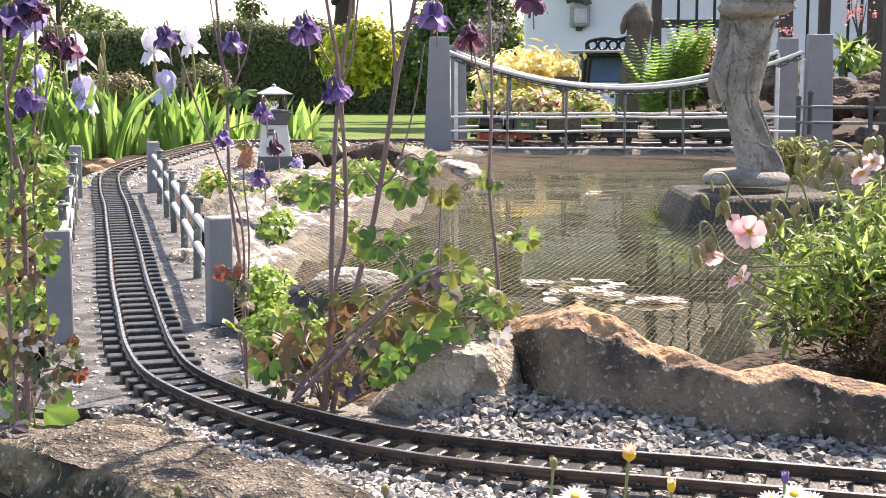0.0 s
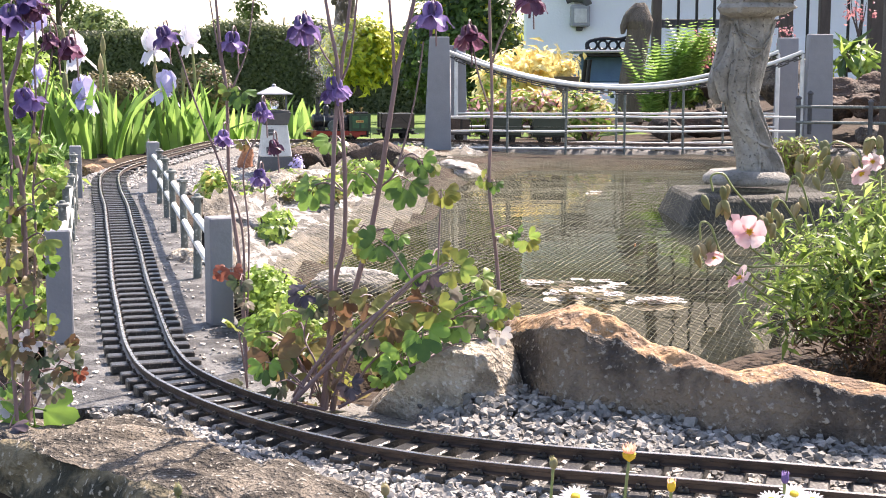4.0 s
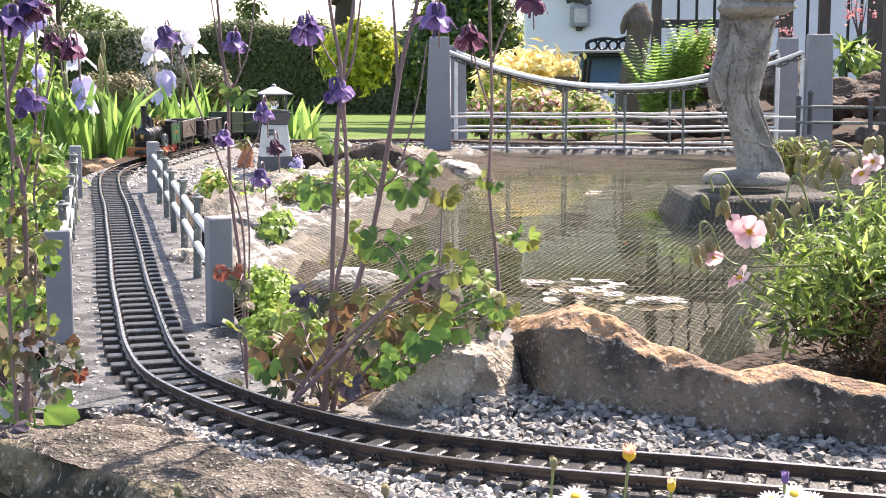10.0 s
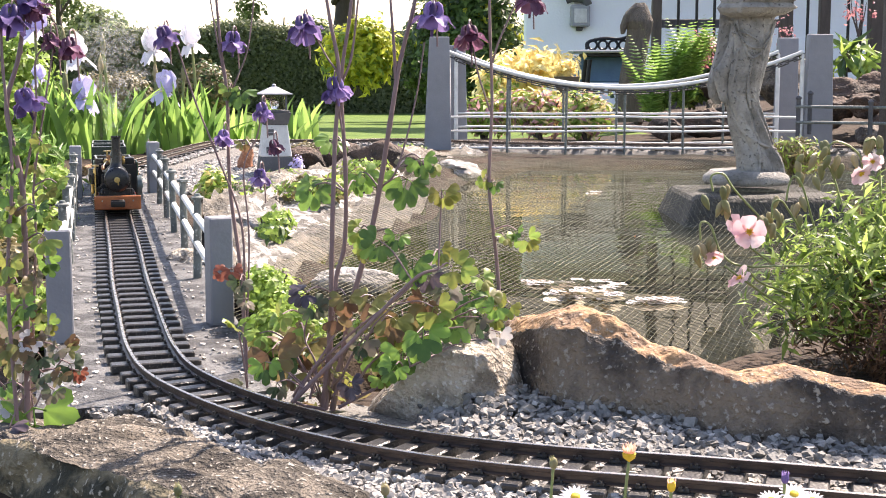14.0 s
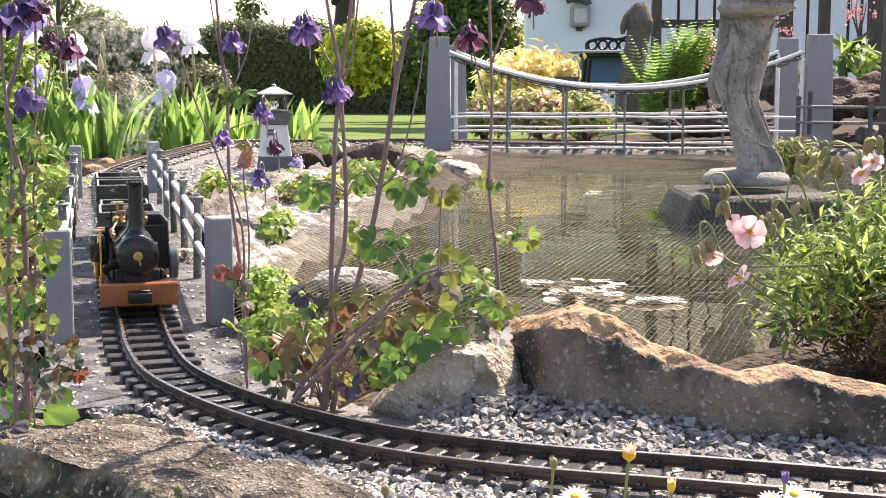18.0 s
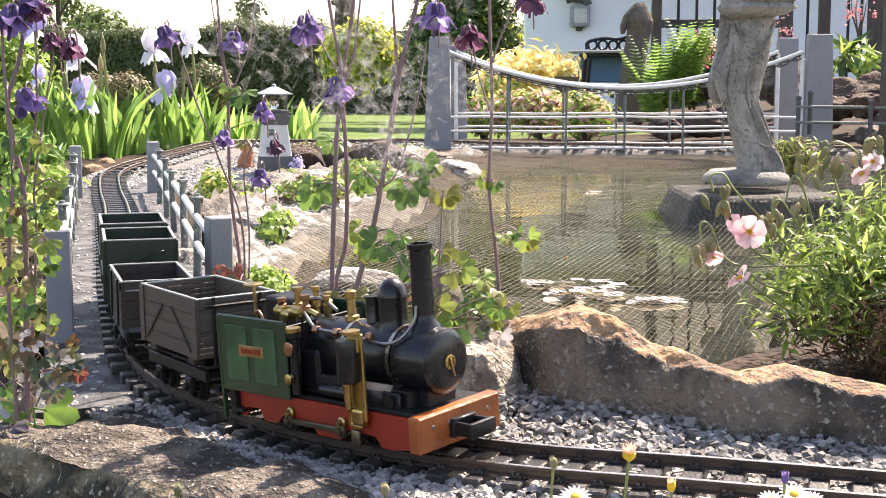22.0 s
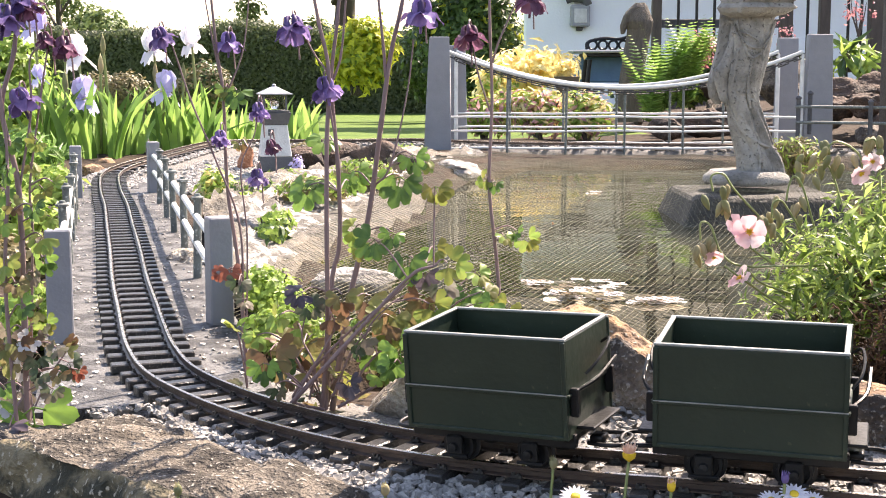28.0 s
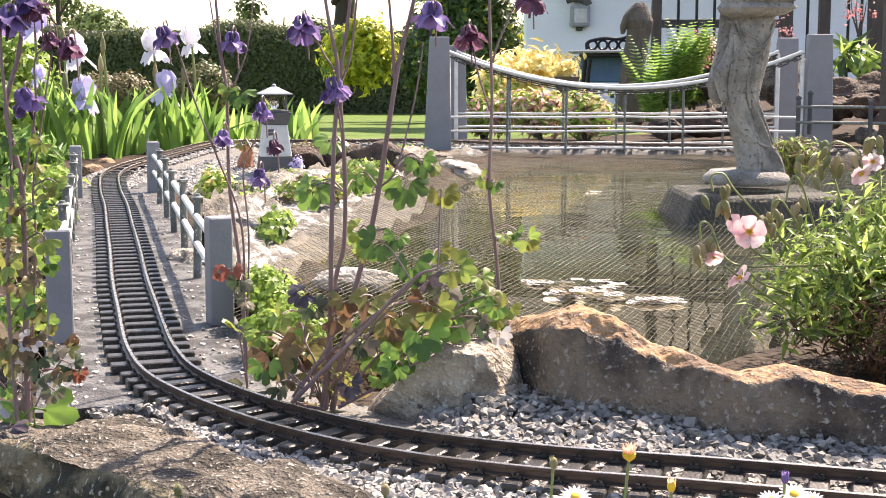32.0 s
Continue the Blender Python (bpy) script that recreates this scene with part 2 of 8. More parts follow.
def in_blob(n, c, r, seed=0, shell=0.55, lump=0.25, k=2.5):
    """Points and outward directions in the outer part of an uneven ellipsoid."""
    rg = np.random.default_rng(seed)
    d = rg.normal(0, 1, (n, 3))
    d /= np.linalg.norm(d, axis=1)[:, None]
    wob = np.array([1 + lump * noise.fractal(Vector(q) * k + Vector((seed, 0, 0)), 1, 2, 3) for q in d])
    rad = wob * (shell + (1 - shell) * rg.random(n) ** 0.5)
    return np.array(c) + d * np.array(r) * rad[:, None], d

# ---- the railway line: one closed way of a garden loop, from the far side over the trestle to the front ----
LINE = [(2.790, 4.870, 0), (2.2, 4.98, 0), (1.6, 5.08, 0.002), (1.05, 5.15, 0.005), (0.6, 5.175, 0.009), (0.2, 5.165, 0.014), (-0.1, 5.12, 0.027),
        (-0.38, 5.02, 0.029), (-0.683, 4.87, 0.036), (-0.759, 4.61, 0.044), (-0.808, 4.44, 0.037), (-0.838, 4.26, 0.03), (-0.865, 4.06, 0.024), (-0.898, 3.955, 0.015), (-0.916, 3.88, 0.006),
        (-.905, 3.76, 0), (-.879, 3.64, 0), (-.788, 3.275, 0), (-.694, 2.927, 0), (-.606, 2.578, 0), (-.517, 2.229, 0),
        (-.43, 1.88, 0), (-.368, 1.648, 0), (-.337, 1.531, 0), (-.304, 1.416, 0), (-.262, 1.305, 0), (-.199, 1.204, .0006),
        (-.123, 1.110, .003), (-.036, 1.028, .007), (.065, .964, .0118)]
LINE += [(.177, .921, .015), (.292, .886, .015), (.58, .803, .015), (.87, .72, .015), (1.4, .57, .015), (2.4, .28, .015)]


def line_samples():
    c = np.array(LINE)
    k = np.r_[0, np.cumsum(np.sqrt(np.linalg.norm(np.diff(c[:, :2], axis=0), axis=1)))]
    n = len(c)
    g = np.zeros_like(c)
    for i in range(1, n - 1):
        a, b = k[i] - k[i - 1], k[i + 1] - k[i]
        g[i] = ((c[i] - c[i - 1]) / a * b + (c[i + 1] - c[i]) / b * a) / (a + b)
    g[0], g[-1] = (c[1] - c[0]) / (k[1] - k[0]), (c[-1] - c[-2]) / (k[-1] - k[-2])
    out = []
    for i in range(n - 1):
        h = k[i + 1] - k[i]
        for u in np.linspace(0, 1, 60, endpoint=False):
            out.append((2 * u ** 3 - 3 * u * u + 1) * c[i] + (u ** 3 - 2 * u * u + u) * h * g[i]
                       + (3 * u * u - 2 * u ** 3) * c[i + 1] + (u ** 3 - u * u) * h * g[i + 1])
    out = np.array(out)
    d = np.r_[0, np.cumsum(np.linalg.norm(np.diff(out[:, :2], axis=0), axis=1))]
    s = np.arange(0, d[-1], 0.01)
    return s, np.stack([np.interp(s, d, out[:, j]) for j in range(3)], 1)


LS, LP = line_samples()
LINE_END = float(LS[-1])


def line_point(s):
    return Vector([float(np.interp(s, LS, LP[:, j])) for j in range(3)])


def line_pose(s, reach=0.02):
    """The line at s: x along it, y to its left, z up, banked outwards on the front curve."""
    a, p, b = line_point(s - reach), line_point(s), line_point(s + reach)
    x = (b - a).normalized()
    y = Vector((0, 0, 1)).cross(x).normalized()
    z = x.cross(y)
    u = min(1, max(0, (p.x + 0.30) / 0.30)) if p.y < 2 else 0
    m = Matrix.Identity(4)
    for i, v in enumerate((x, y, z)):
        m[0][i], m[1][i], m[2][i] = v
    m.translation = p
    return m @ pose(0, 0, 0, 3.6 * u * u * (3 - 2 * u), 0, 0)


S_JOIN = 7.17          # where the trestle's flexible track meets the set-track curve
S_BRIDGE0 = 5.10       # far end of the trestle
RAIL_Z = 0.0085        # rail head above the sleeper tops


def rail_mesh(s0, s1, side, step=0.02):
    prof = [(-.0034, 0), (.0034, 0), (.0034, .001), (.0008, .002), (.0008, .0052), (.0016, .0058), (.0016, .0082), (.0011, .0085), (-.0011, .0085),
            (-.0016, .0082), (-.0016, .0058), (-.0008, .0052), (-.0008, .002), (-.0034, .001)]
    bm = bmesh.new()
    rings = []
    for s in np.linspace(s0, s1, int((s1 - s0) / step) + 2):
        m = line_pose(float(s))
        rings.append([bm.verts.new(m @ Vector((0, side * 0.0235 + a, h))) for a, h in prof])
    n = len(prof)
    for a, b in zip(rings, rings[1:]):
        for k in range(n):
            f = bm.faces.new((a[k], a[(k + 1) % n], b[(k + 1) % n], b[k]))
            f.material_index = 1 if k in (6, 7, 8) else 0
    bm.faces.new(rings[0])
    bm.faces.new(rings[-1])
    return to_mesh(bm, "rail")


def sleeper_mesh(length, width, h, chairs=True):
    bm = bmesh.new()
    box(bm, (0, 0, -h / 2), (width, length, h), 0.0012)
    if chairs:
        for sd in (-1, 1):
            for q in (-1, 1):
                box(bm, (0, sd * 0.0235 + q * 0.0042, 0.0012), (0.008, 0.003, 0.0026), 0.0006)
                box(bm, (0.002, sd * 0.0235 + q * 0.0048, 0.0026), (0.002, 0.002, 0.003))
                box(bm, (-0.002, sd * 0.0235 + q * 0.0048, 0.0026), (0.002, 0.002, 0.003))
    return to_mesh(bm, "sleeper")


track = thing("railway_track", "narrow garden railway track of brown rails on black plastic sleepers", "track")
SPANS = [(0.6, 2.0), (2.0, 4.1), (4.1, S_JOIN), (S_JOIN, 9.3)]
for a, b in SPANS:
    for sd in (-1, 1):
        part("rail", rail_mesh(a + 0.0005, b - 0.0005, sd, 0.02 if a > 4 else 0.04), [M["rail"], M["railhead"]], track, "brown rail with a polished head")
sl_far, sl_near = sleeper_mesh(0.086, 0.017, 0.009, False), sleeper_mesh(0.082, 0.0145, 0.0125)
sl_mid = sleeper_mesh(0.090, 0.0175, 0.009)
for me in (sl_far, sl_near, sl_mid):
    me.materials.append(M["sleeper"])
s = 1.0
while s < 9.3:
    far = s < 4.6
    near = s > S_JOIN
    part("sleeper", sl_far if far else sl_near if near else sl_mid, None, track, m=line_pose(s))
    gap = 0.0285 if near else 0.044
    if 7.925 < s < 7.955:
        gap = 0.042
    s += gap

# ---- the train ----
M["locogreen"] = mat("dark_green_enamel", (0.013, 0.046, 0.018), (0.009, 0.034, 0.013), 30, 0.38, bump=0.04, coat=0.3)
M["panelgreen"] = mat("light_green_panel", (0.030, 0.125, 0.048), (0.012, 0.052, 0.020), 55, 0.4, bump=0.03, coat=0.3)
M["wagongreen"] = mat("dark_green_steel", (0.0095, 0.021, 0.013), (0.015, 0.028, 0.017), 25, 0.42, bump=0.06, c3=(0.045, 0.055, 0.03), spots=0.66)
M["locored"] = mat("red_frame_paint", (0.33, 0.028, 0.010), (0.24, 0.020, 0.008), 30, 0.5, bump=0.05, c3=(0.2, 0.03, 0.02), spots=0.66)
M["beamorange"] = mat("orange_red_timber_beam", (0.42, 0.125, 0.028), (0.20, 0.045, 0.012), 26, 0.4, bump=0.15, c3=(0.16, 0.05, 0.02), spots=0.64, coat=0.2)
M["boiler"] = mat("satin_black_boiler", (0.006, 0.0065, 0.008), (0.012, 0.0125, 0.014), 30, 0.3, 0.0, 0.03, coat=0.12, spec=0.4)
M["brass"] = mat("tarnished_brass", (0.56, 0.42, 0.17), (0.36, 0.25, 0.10), 90, 0.34, 1.0, 0.05)
M["copper"] = mat("copper_pipe", (0.40, 0.22, 0.13), (0.28, 0.16, 0.10), 60, 0.35, 1.0, 0.05)
M["steel"] = mat("dull_steel", (0.35, 0.35, 0.34), (0.22, 0.22, 0.22), 60, 0.35, 0.9, 0.05)
M["brownwood"] = mat("brown_wagon_planks", (0.098, 0.076, 0.054), (0.066, 0.050, 0.037), 35, 0.65, bump=0.3, fine=300, aniso=(1, 8, 8))
M["brownwood_dark"] = mat("dark_brown_wagon_planks", (0.056, 0.037, 0.028), (0.026, 0.018, 0.014), 35, 0.65, bump=0.3, fine=300, aniso=(1, 8, 8))
M["rim"] = mat("worn_grey_edge", (0.34, 0.34, 0.32), (0.22, 0.23, 0.21), 60, 0.4, 0.2, 0.1)
M["wheelgrey"] = mat("grey_green_wheel", (0.10, 0.13, 0.125), (0.07, 0.09, 0.088), 40, 0.4, 0.2, 0.05)
RX90 = pose(0, 0, 0, 90, 0, 0)
RY90 = pose(0, 0, 0, 0, 90, 0)


def lathed(name, prof, material, parent, m, n=24, label="", smooth=35):
    bm = bmesh.new()
    lathe(bm, prof, n, m)
    return part(name, bm, material, parent, label, smooth=smooth)


def boxed(name, c, sz, material, parent, bev=0.0008, label="", m=None, taper=None):
    bm = bmesh.new()
    box(bm, c, sz, bev, m, taper=taper)
    return part(name, bm, material, parent, label)


def piped(name, pts, r, material, parent, label="", n=8, steps=6):
    bm = bmesh.new()
    tube(bm, spline(pts, steps), r, n)
    return part(name, bm, material, parent, label, smooth=50)


def wheelset(parent, x, r, gauge=0.045, name="wheelset", spokes=0):
    """Two flanged wheels on an axle, about its own centre."""
    bm = bmesh.new()
    for sd in (-1, 1):
        m = pose(0, sd * gauge / 2, 0, -90 * sd, 0, 0)
        lathe(bm, [(0, -0.001), (r + .0022, -0.001), (r + .0022, .0005), (r, .0012), (r - .0004, .006), (r * .8, .0062), (r * .76, .0035),
                   (r * .34, .0035), (r * .3, .0075), (0, .0075)], 20, m)
        for k in range(spokes):
            a = 2 * math.pi * k / spokes
            box(bm, (r * 0.55, 0, .0045), (r * 0.5, r * .12, .002), 0, m @ pose(0, 0, 0, 0, 0, math.degrees(a)))
    tube(bm, [(0, -gauge / 2 - .008, 0), (0, gauge / 2 + .008, 0)], 0.002, 8)
    return part(name, bm, M["black"], parent, "", m=Matrix.Translation((x, 0, RAIL_Z + r)), smooth=35)


def coupling(parent, x, d, z=0.026):
    """A loop buffer-coupling that sticks out by d along x."""
    sg = 1 if d > 0 else -1
    bm = bmesh.new()
    tube(bm, spline([(x, .013, z), (x + d * .6, .015, z), (x + d, .009, z), (x + d, -.009, z), (x + d * .6, -.015, z), (x, -.013, z)], 5), 0.0016, 8)
    box(bm, (x + sg * .003, 0, z), (.010, .012, .006), .001)
    return part("coupling", bm, M["black"], parent, smooth=50)


M["paleband"] = mat("silvered_brass", (0.66, 0.62, 0.50), (0.50, 0.46, 0.36), 80, 0.3, 1.0, 0.05)
M["rodbrass"] = mat("greyed_brass", (0.22, 0.18, 0.12), (0.12, 0.10, 0.075), 80, 0.4, 0.9, 0.08)


def hook(parent, x, z):
    """A chunky square-loop coupler on the front beam."""
    bm = bmesh.new()
    for sd in (-1, 1):
        box(bm, (x + .010, sd * .0105, z), (.022, .0035, .010), .001)
    box(bm, (x + .0215, 0, z), (.005, .0275, .0115), .0014, seg=2)
    box(bm, (x + .002, 0, z), (.006, .026, .014), .001)
    box(bm, (x + .010, 0, z - .0045), (.018, .019, .0016), .0003)
    return part("coupler", bm, M["black"], parent, "black square-loop coupler", smooth=40)


def locomotive():
    L = thing("steam_locomotive", "green and black model steam engine with red frame, brass fittings", "locomotive")
    # frames with cut-outs under the axles
    for sd in (-1, 1):
        bm = bmesh.new()
        out = [(-.100, .040), (.106, .040), (.106, .017), (.082, .014), (.070, .014), (.062, .022), (.030, .022), (.022, .014), (-.004, .014),
               (-.012, .022), (-.046, .024), (-.054, .017), (-.070, .017), (-.076, .026), (-.090, .026), (-.094, .018), (-.100, .018)]
        vs = [bm.verts.new((x, sd * .034, z)) for x, z in out]
        f = bm.faces.new(vs)
        g = bmesh.ops.extrude_face_region(bm, geom=[f])["geom"]
        for v in g:
            if isinstance(v, bmesh.types.BMVert):
                v.co.y = sd * .0375
        part("frame_plate", bm, M["locored"], L, "red frame plate with cut-outs")
    boxed("footplate", (.004, 0, .0415), (.212, .072, .003), M["black"], L)
    boxed("inner_frame", (0, 0, .026), (.19, .03, .016), M["black"], L)
    beam = boxed("buffer_beam", (.112, 0, .030), (.012, .090, .027), M["beamorange"], L, .0015, "orange-red front buffer beam")
    for y, z in ((-.03, .034), (.03, .034), (-.012, .034), (.012, .034)):
        lathed("bolt", [(0, 0), (.0018, 0), (.0014, .0012), (0, .0014)], M["steel"], beam, pose(.118, y, z, 0, 90, 0), 8)
    boxed("rear_beam", (-.104, 0, .030), (.008, .086, .024), M["black"], L)
    hook(L, .118, .029)
    coupling(L, -.108, -.018, .026)
    # boiler along x
    zc = .0745
    boil = lathed("boiler", [(0, -.050), (.0235, -.050), (.0235, .064), (0, .064)], M["boiler"], L, pose(0, 0, zc) @ RY90, 32, "satin black boiler barrel")
    for x in (.013, .066):
        lathed("boiler_band", [(.0235, x - .0018), (.0241, x - .0018), (.0241, x + .0018), (.0235, x + .0018)], M["paleband"], boil, pose(0, 0, zc) @ RY90, 32, "pale brass boiler band")
    sb = lathed("smokebox", [(0, .0705), (.0246, .0705), (.0246, .104), (.0240, .1055), (.0228, .1062), (.0220, .1072), (.0190, .1085), (.008, .1098), (0, .1100)], M["boiler"], L,
                pose(0, 0, zc) @ RY90, 32, "black smokebox with a domed door")
    bm = bmesh.new()
    for k in range(24):
        a = 2 * math.pi * k / 24
        lathe(bm, [(.0011, 0), (.0008, .0008), (0, .001)], 6, pose(.0735, .0246 * math.cos(a), zc + .0246 * math.sin(a)) @ pose(0, 0, 0, math.degrees(a) - 90, 0, 0))
    part("rivets", bm, M["boiler"], sb)
    bm = bmesh.new()
    lathe(bm, [(.0056, .1101), (.0056, .1111), (.0040, .1114), (.0038, .1104)], 20, pose(0, 0, zc) @ RY90)
    for k in range(5):
        box(bm, (.1108, 0, .0025), (.001, .0009, .005), 0, pose(0, 0, zc, 72 * k, 0, 0))
    box(bm, (.1121, 0, -.004), (.0014, .0018, .014), .0004, pose(0, 0, zc, 14, 0, 0))
    part("door_handwheel", bm, M["brass"], sb, "brass smokebox door handle")
    bm = bmesh.new()
    box(bm, (.080, 0, .0475), (.040, .030, .014), .001)
    box(bm, (.080, -.020, .049), (.020, .012, .013), .001)
    box(bm, (.080, .020, .049), (.020, .012, .013), .001)
    part("saddle", bm, M["black"], L)
    bm = bmesh.new()
    lathe(bm, [(.0145, zc + .020), (.0115, zc + .026), (.0092, zc + .029), (.0086, zc + .034), (.0084, zc + .081), (.0098, zc + .0825), (.0100, zc + .086), (.0076, zc + .086), (.0070, zc + .03)], 24, Matrix.Translation((.086, 0, 0)))
    part("chimney", bm, M["boiler"], L, "tall black chimney", smooth=35)
    lathed("steam_dome", [(.0155, zc + .016), (.0122, zc + .023), (.0114, zc + .028), (.0114, zc + .044), (.0121, zc + .0445), (.0119, zc + .047), (.0100, zc + .0525), (.0065, zc + .0565), (.003, zc + .0582), (0, zc + .0588)],
           M["boiler"], L, Matrix.Translation((.0525, 0, 0)), 24, "round-topped black dome")
    lathed("sand_filler", [(.008, zc + .02), (.0066, zc + .023), (.0066, zc + .041), (.0072, zc + .0412), (.0072, zc + .043), (0, zc + .0435)], M["boiler"], L, Matrix.Translation((.0285, .002, 0)), 20)
    lathed("safety_valve", [(.0062, zc + .02), (.0060, zc + .026), (.0038, zc + .027), (.0034, zc + .039), (.0046, zc + .040), (.0046, zc + .045), (.0030, zc + .046), (0, zc + .046)], M["brass"], L,
           Matrix.Translation((.004, 0, 0)), 16, "turned brass safety valve")
    # cab: open, with panelled side sheets
    for sd in (-1, 1):
        cab = boxed("cab_side", (-.071, sd * .0435, .0700), (.088, .0022, .060), M["locogreen"], L, .0006, "dark green cab side with lighter panels")
        for x in (-.090, -.054):
            boxed("panel", (x, sd * .0449, .0715), (.028, .0010, .044), M["panelgreen"], cab, .0004, "lighter green raised panel")
        plate = boxed("nameplate", (-.070, sd * .0459, .0745), (.031, .0012, .0088), M["brass"], cab, .0004, "small brass nameplate with red lettering bars")
        for k in range(6):
            boxed("letter_bar", (-.0805 + .0042 * k, sd * .0467, .0745), (.0026, .0005, .0048 if k in (0, 5) else .0034), M["locored"], cab, 0.0)
        bm = bmesh.new()
        tube(bm, [(-.113, sd * .0436, .1003), (-.029, sd * .0436, .1003)], .0012, 8)
        part("beading", bm, M["locogreen"], cab)
        boxed("rear_post", (-.1135, sd * .0432, .058), (.003, .004, .084), M["locogreen"], L, .0005)
        boxed("cab_steps", (-.098, sd * .041, .024), (.016, .006, .003), M["black"], L, .0005)
    boxed("cab_front", (-.030, 0, .069), (.002, .086, .056), M["black"], L, .0005, "black cab front sheet")
    boxed("firebox", (-.018, 0, .060), (.022, .060, .036), M["boiler"], L, .003, "black firebox in front of the cab")
    boxed("valve_chest", (.012, -.022, .052), (.034, .020, .016), M["black"], L, .002)
    lathed("pump_barrel", [(0, -.016), (.0045, -.016), (.0045, .012), (.0058, .0122), (.0058, .016), (0, .0165)], M["boiler"], L, pose(.018, -.034, .050) @ RY90, 16)
    boxed("cab_floor", (-.071, 0, .044), (.084, .086, .003), M["black"], L, .0005)
    bm = bmesh.new()
    box(bm, (-.085, .020, .077), (.046, .038, .062), .003, seg=2)
    part("gas_tank", bm, M["black"], L, "black gas tank inside the cab")
    # cab fittings
    piped("manifold", [(-.072, -.014, .103), (-.050, -.013, .104), (-.034, -.012, .103), (-.026, -.010, .100)], .0026, M["brass"], L, "brass steam manifold", 10)
    fit = [(-.066, -.014, .104, .0042, .004), (-.054, -.006, .104, .0048, .012), (-.050, .010, .106, .004, .008), (-.038, -.012, .104, .0044, .008), (-.030, .004, .104, .0036, .005), (-.042, .016, .103, .0036, .006)]
    for i, (x, y, z, r, h) in enumerate(fit):
        lathed("valve", [(r * .7, -.022), (r * .62, -.006), (r, -.004), (r, .003), (r * .6, .004), (r * .6, h), (r * .95, h + .001), (r * .95, h + .004), (0, h + .0046)], M["brass" if i % 3 else "copper"], L, Matrix.Translation((x, y, z)), 12, "brass cab valve")
    for i, (x, y, z) in enumerate(((-.062, -.019, .103), (-.052, -.020, .101), (-.040, -.020, .1035))):
        lathed("valve_nut", [(0, -.005), (.0034, -.005), (.0042, -.003), (.0042, .003), (.0034, .005), (0, .005)], M["brass"], L, pose(x, y, z) @ RY90, 10)
    piped("feed_pipe", [(-.100, -.016, .096), (-.092, -.018, .100), (-.086, -.018, .092), (-.084, -.018, .078)], .0013, M["copper"], L, "", 6, 4)
    bm = bmesh.new()
    lathe(bm, [(.0075, 0), (.0085, .0004), (.0085, .0016), (.0075, .002)], 20, Matrix.Translation((-.098, -.016, .120)))
    for k in range(3):
        box(bm, (0, 0, .001), (.016, .0012, .001), 0, Matrix.Translation((-.098, -.016, .120)) @ pose(0, 0, 0, 0, 0, 60 * k))
    tube(bm, [(-.098, -.016, .090), (-.098, -.016, .1225)], .0014, 8)
    part("regulator_wheel", bm, M["brass"], L, "brass handwheel on a spindle", smooth=40)
    piped("steam_pipe", [(-.040, -.014, .104), (-.028, -.020, .101), (-.014, -.025, .095), (.0, -.0262, .0935), (.020, -.0262, .0935), (.040, -.0262, .092), (.066, -.0258, .089), (.079, -.020, .093), (.086, -.011, .105), (.087, -.009, .116)], .0013, M["steel"], L, "bent steam pipe along the boiler")
    piped("whistle_pipe", [(-.056, .002, .108), (-.036, .004, .110), (-.018, .004, .102)], .0016, M["steel"], L)
    for x in (-.010, .014, .052):
        lathed("pipe_union", [(.0028, -.003), (.0036, -.002), (.0036, .002), (.0028, .003)], M["copper"], L, pose(x, -.0262, .0932) @ RY90, 8)
    # the pump group in front of the cab, on the side away from the flywheel
    bm = bmesh.new()
    box(bm, (.052, -.0415, .066), (.016, .003, .066), .0008)
    box(bm, (.050, -.0435, .090), (.016, .004, .010), .001)
    box(bm, (.050, -.0425, .036), (.016, .003, .016), .004, seg=3)
    part("pump_bracket", bm, M["brass"], L, "tall brass bracket")
    lathed("lubricator", [(0, .060), (.0085, .060), (.0094, .062), (.0094, .088), (.0086, .0915), (0, .0915)], M["boiler"], L, Matrix.Translation((.047, -.0455, .003)), 20, "black oil cylinder")
    lathed("lubricator_cap", [(.0062, .0985), (.0074, .0987), (.0074, .101), (.004, .1015), (0, .1015)], M["brass"], L, Matrix.Translation((.049, -.043, 0)), 20, "brass cap")
    lathed("sight_valve", [(0, .043), (.002, .043), (.003, .050), (.0026, .056), (.0036, .060), (.0036, .068), (0, .069)], M["brass"], L, Matrix.Translation((.046, -.0475, 0)), 12)
    lathed("water_gauge", [(0, .045), (.0042, .045), (.0042, .088), (.0056, .089), (.0056, .0925), (0, .093)], M["boiler"], L, Matrix.Translation((-.022, -.040, 0)), 16)
    bm = bmesh.new()
    lathe(bm, [(.0046, 0), (.0056, .0004), (.0056, .0014), (.0046, .0018)], 16, pose(-.022, -.0452, .081) @ RX90)
    for k in range(4):
        box(bm, (0, 0, 0), (.0105, .0012, .0010), 0, pose(-.022, -.0458, .081, 90, 0, 0) @ pose(0, 0, 0, 0, 0, 45 * k))
    part("handwheel", bm, M["copper"], L, "small spoked brass handwheel", smooth=40)
    lathed("cap_brass", [(.005, .0930), (.0062, .0933), (.0062, .0965), (0, .097)], M["brass"], L, Matrix.Translation((-.022, -.040, 0)), 16)
    lathed("drain_cap", [(0, 0), (.0042, 0), (.0042, .003), (.003, .0036), (0, .0036)], M["brass"], L, pose(-.022, -.0462, .058) @ RX90, 16, "round brass cap")
    # flywheel on the other side
    bm = bmesh.new()
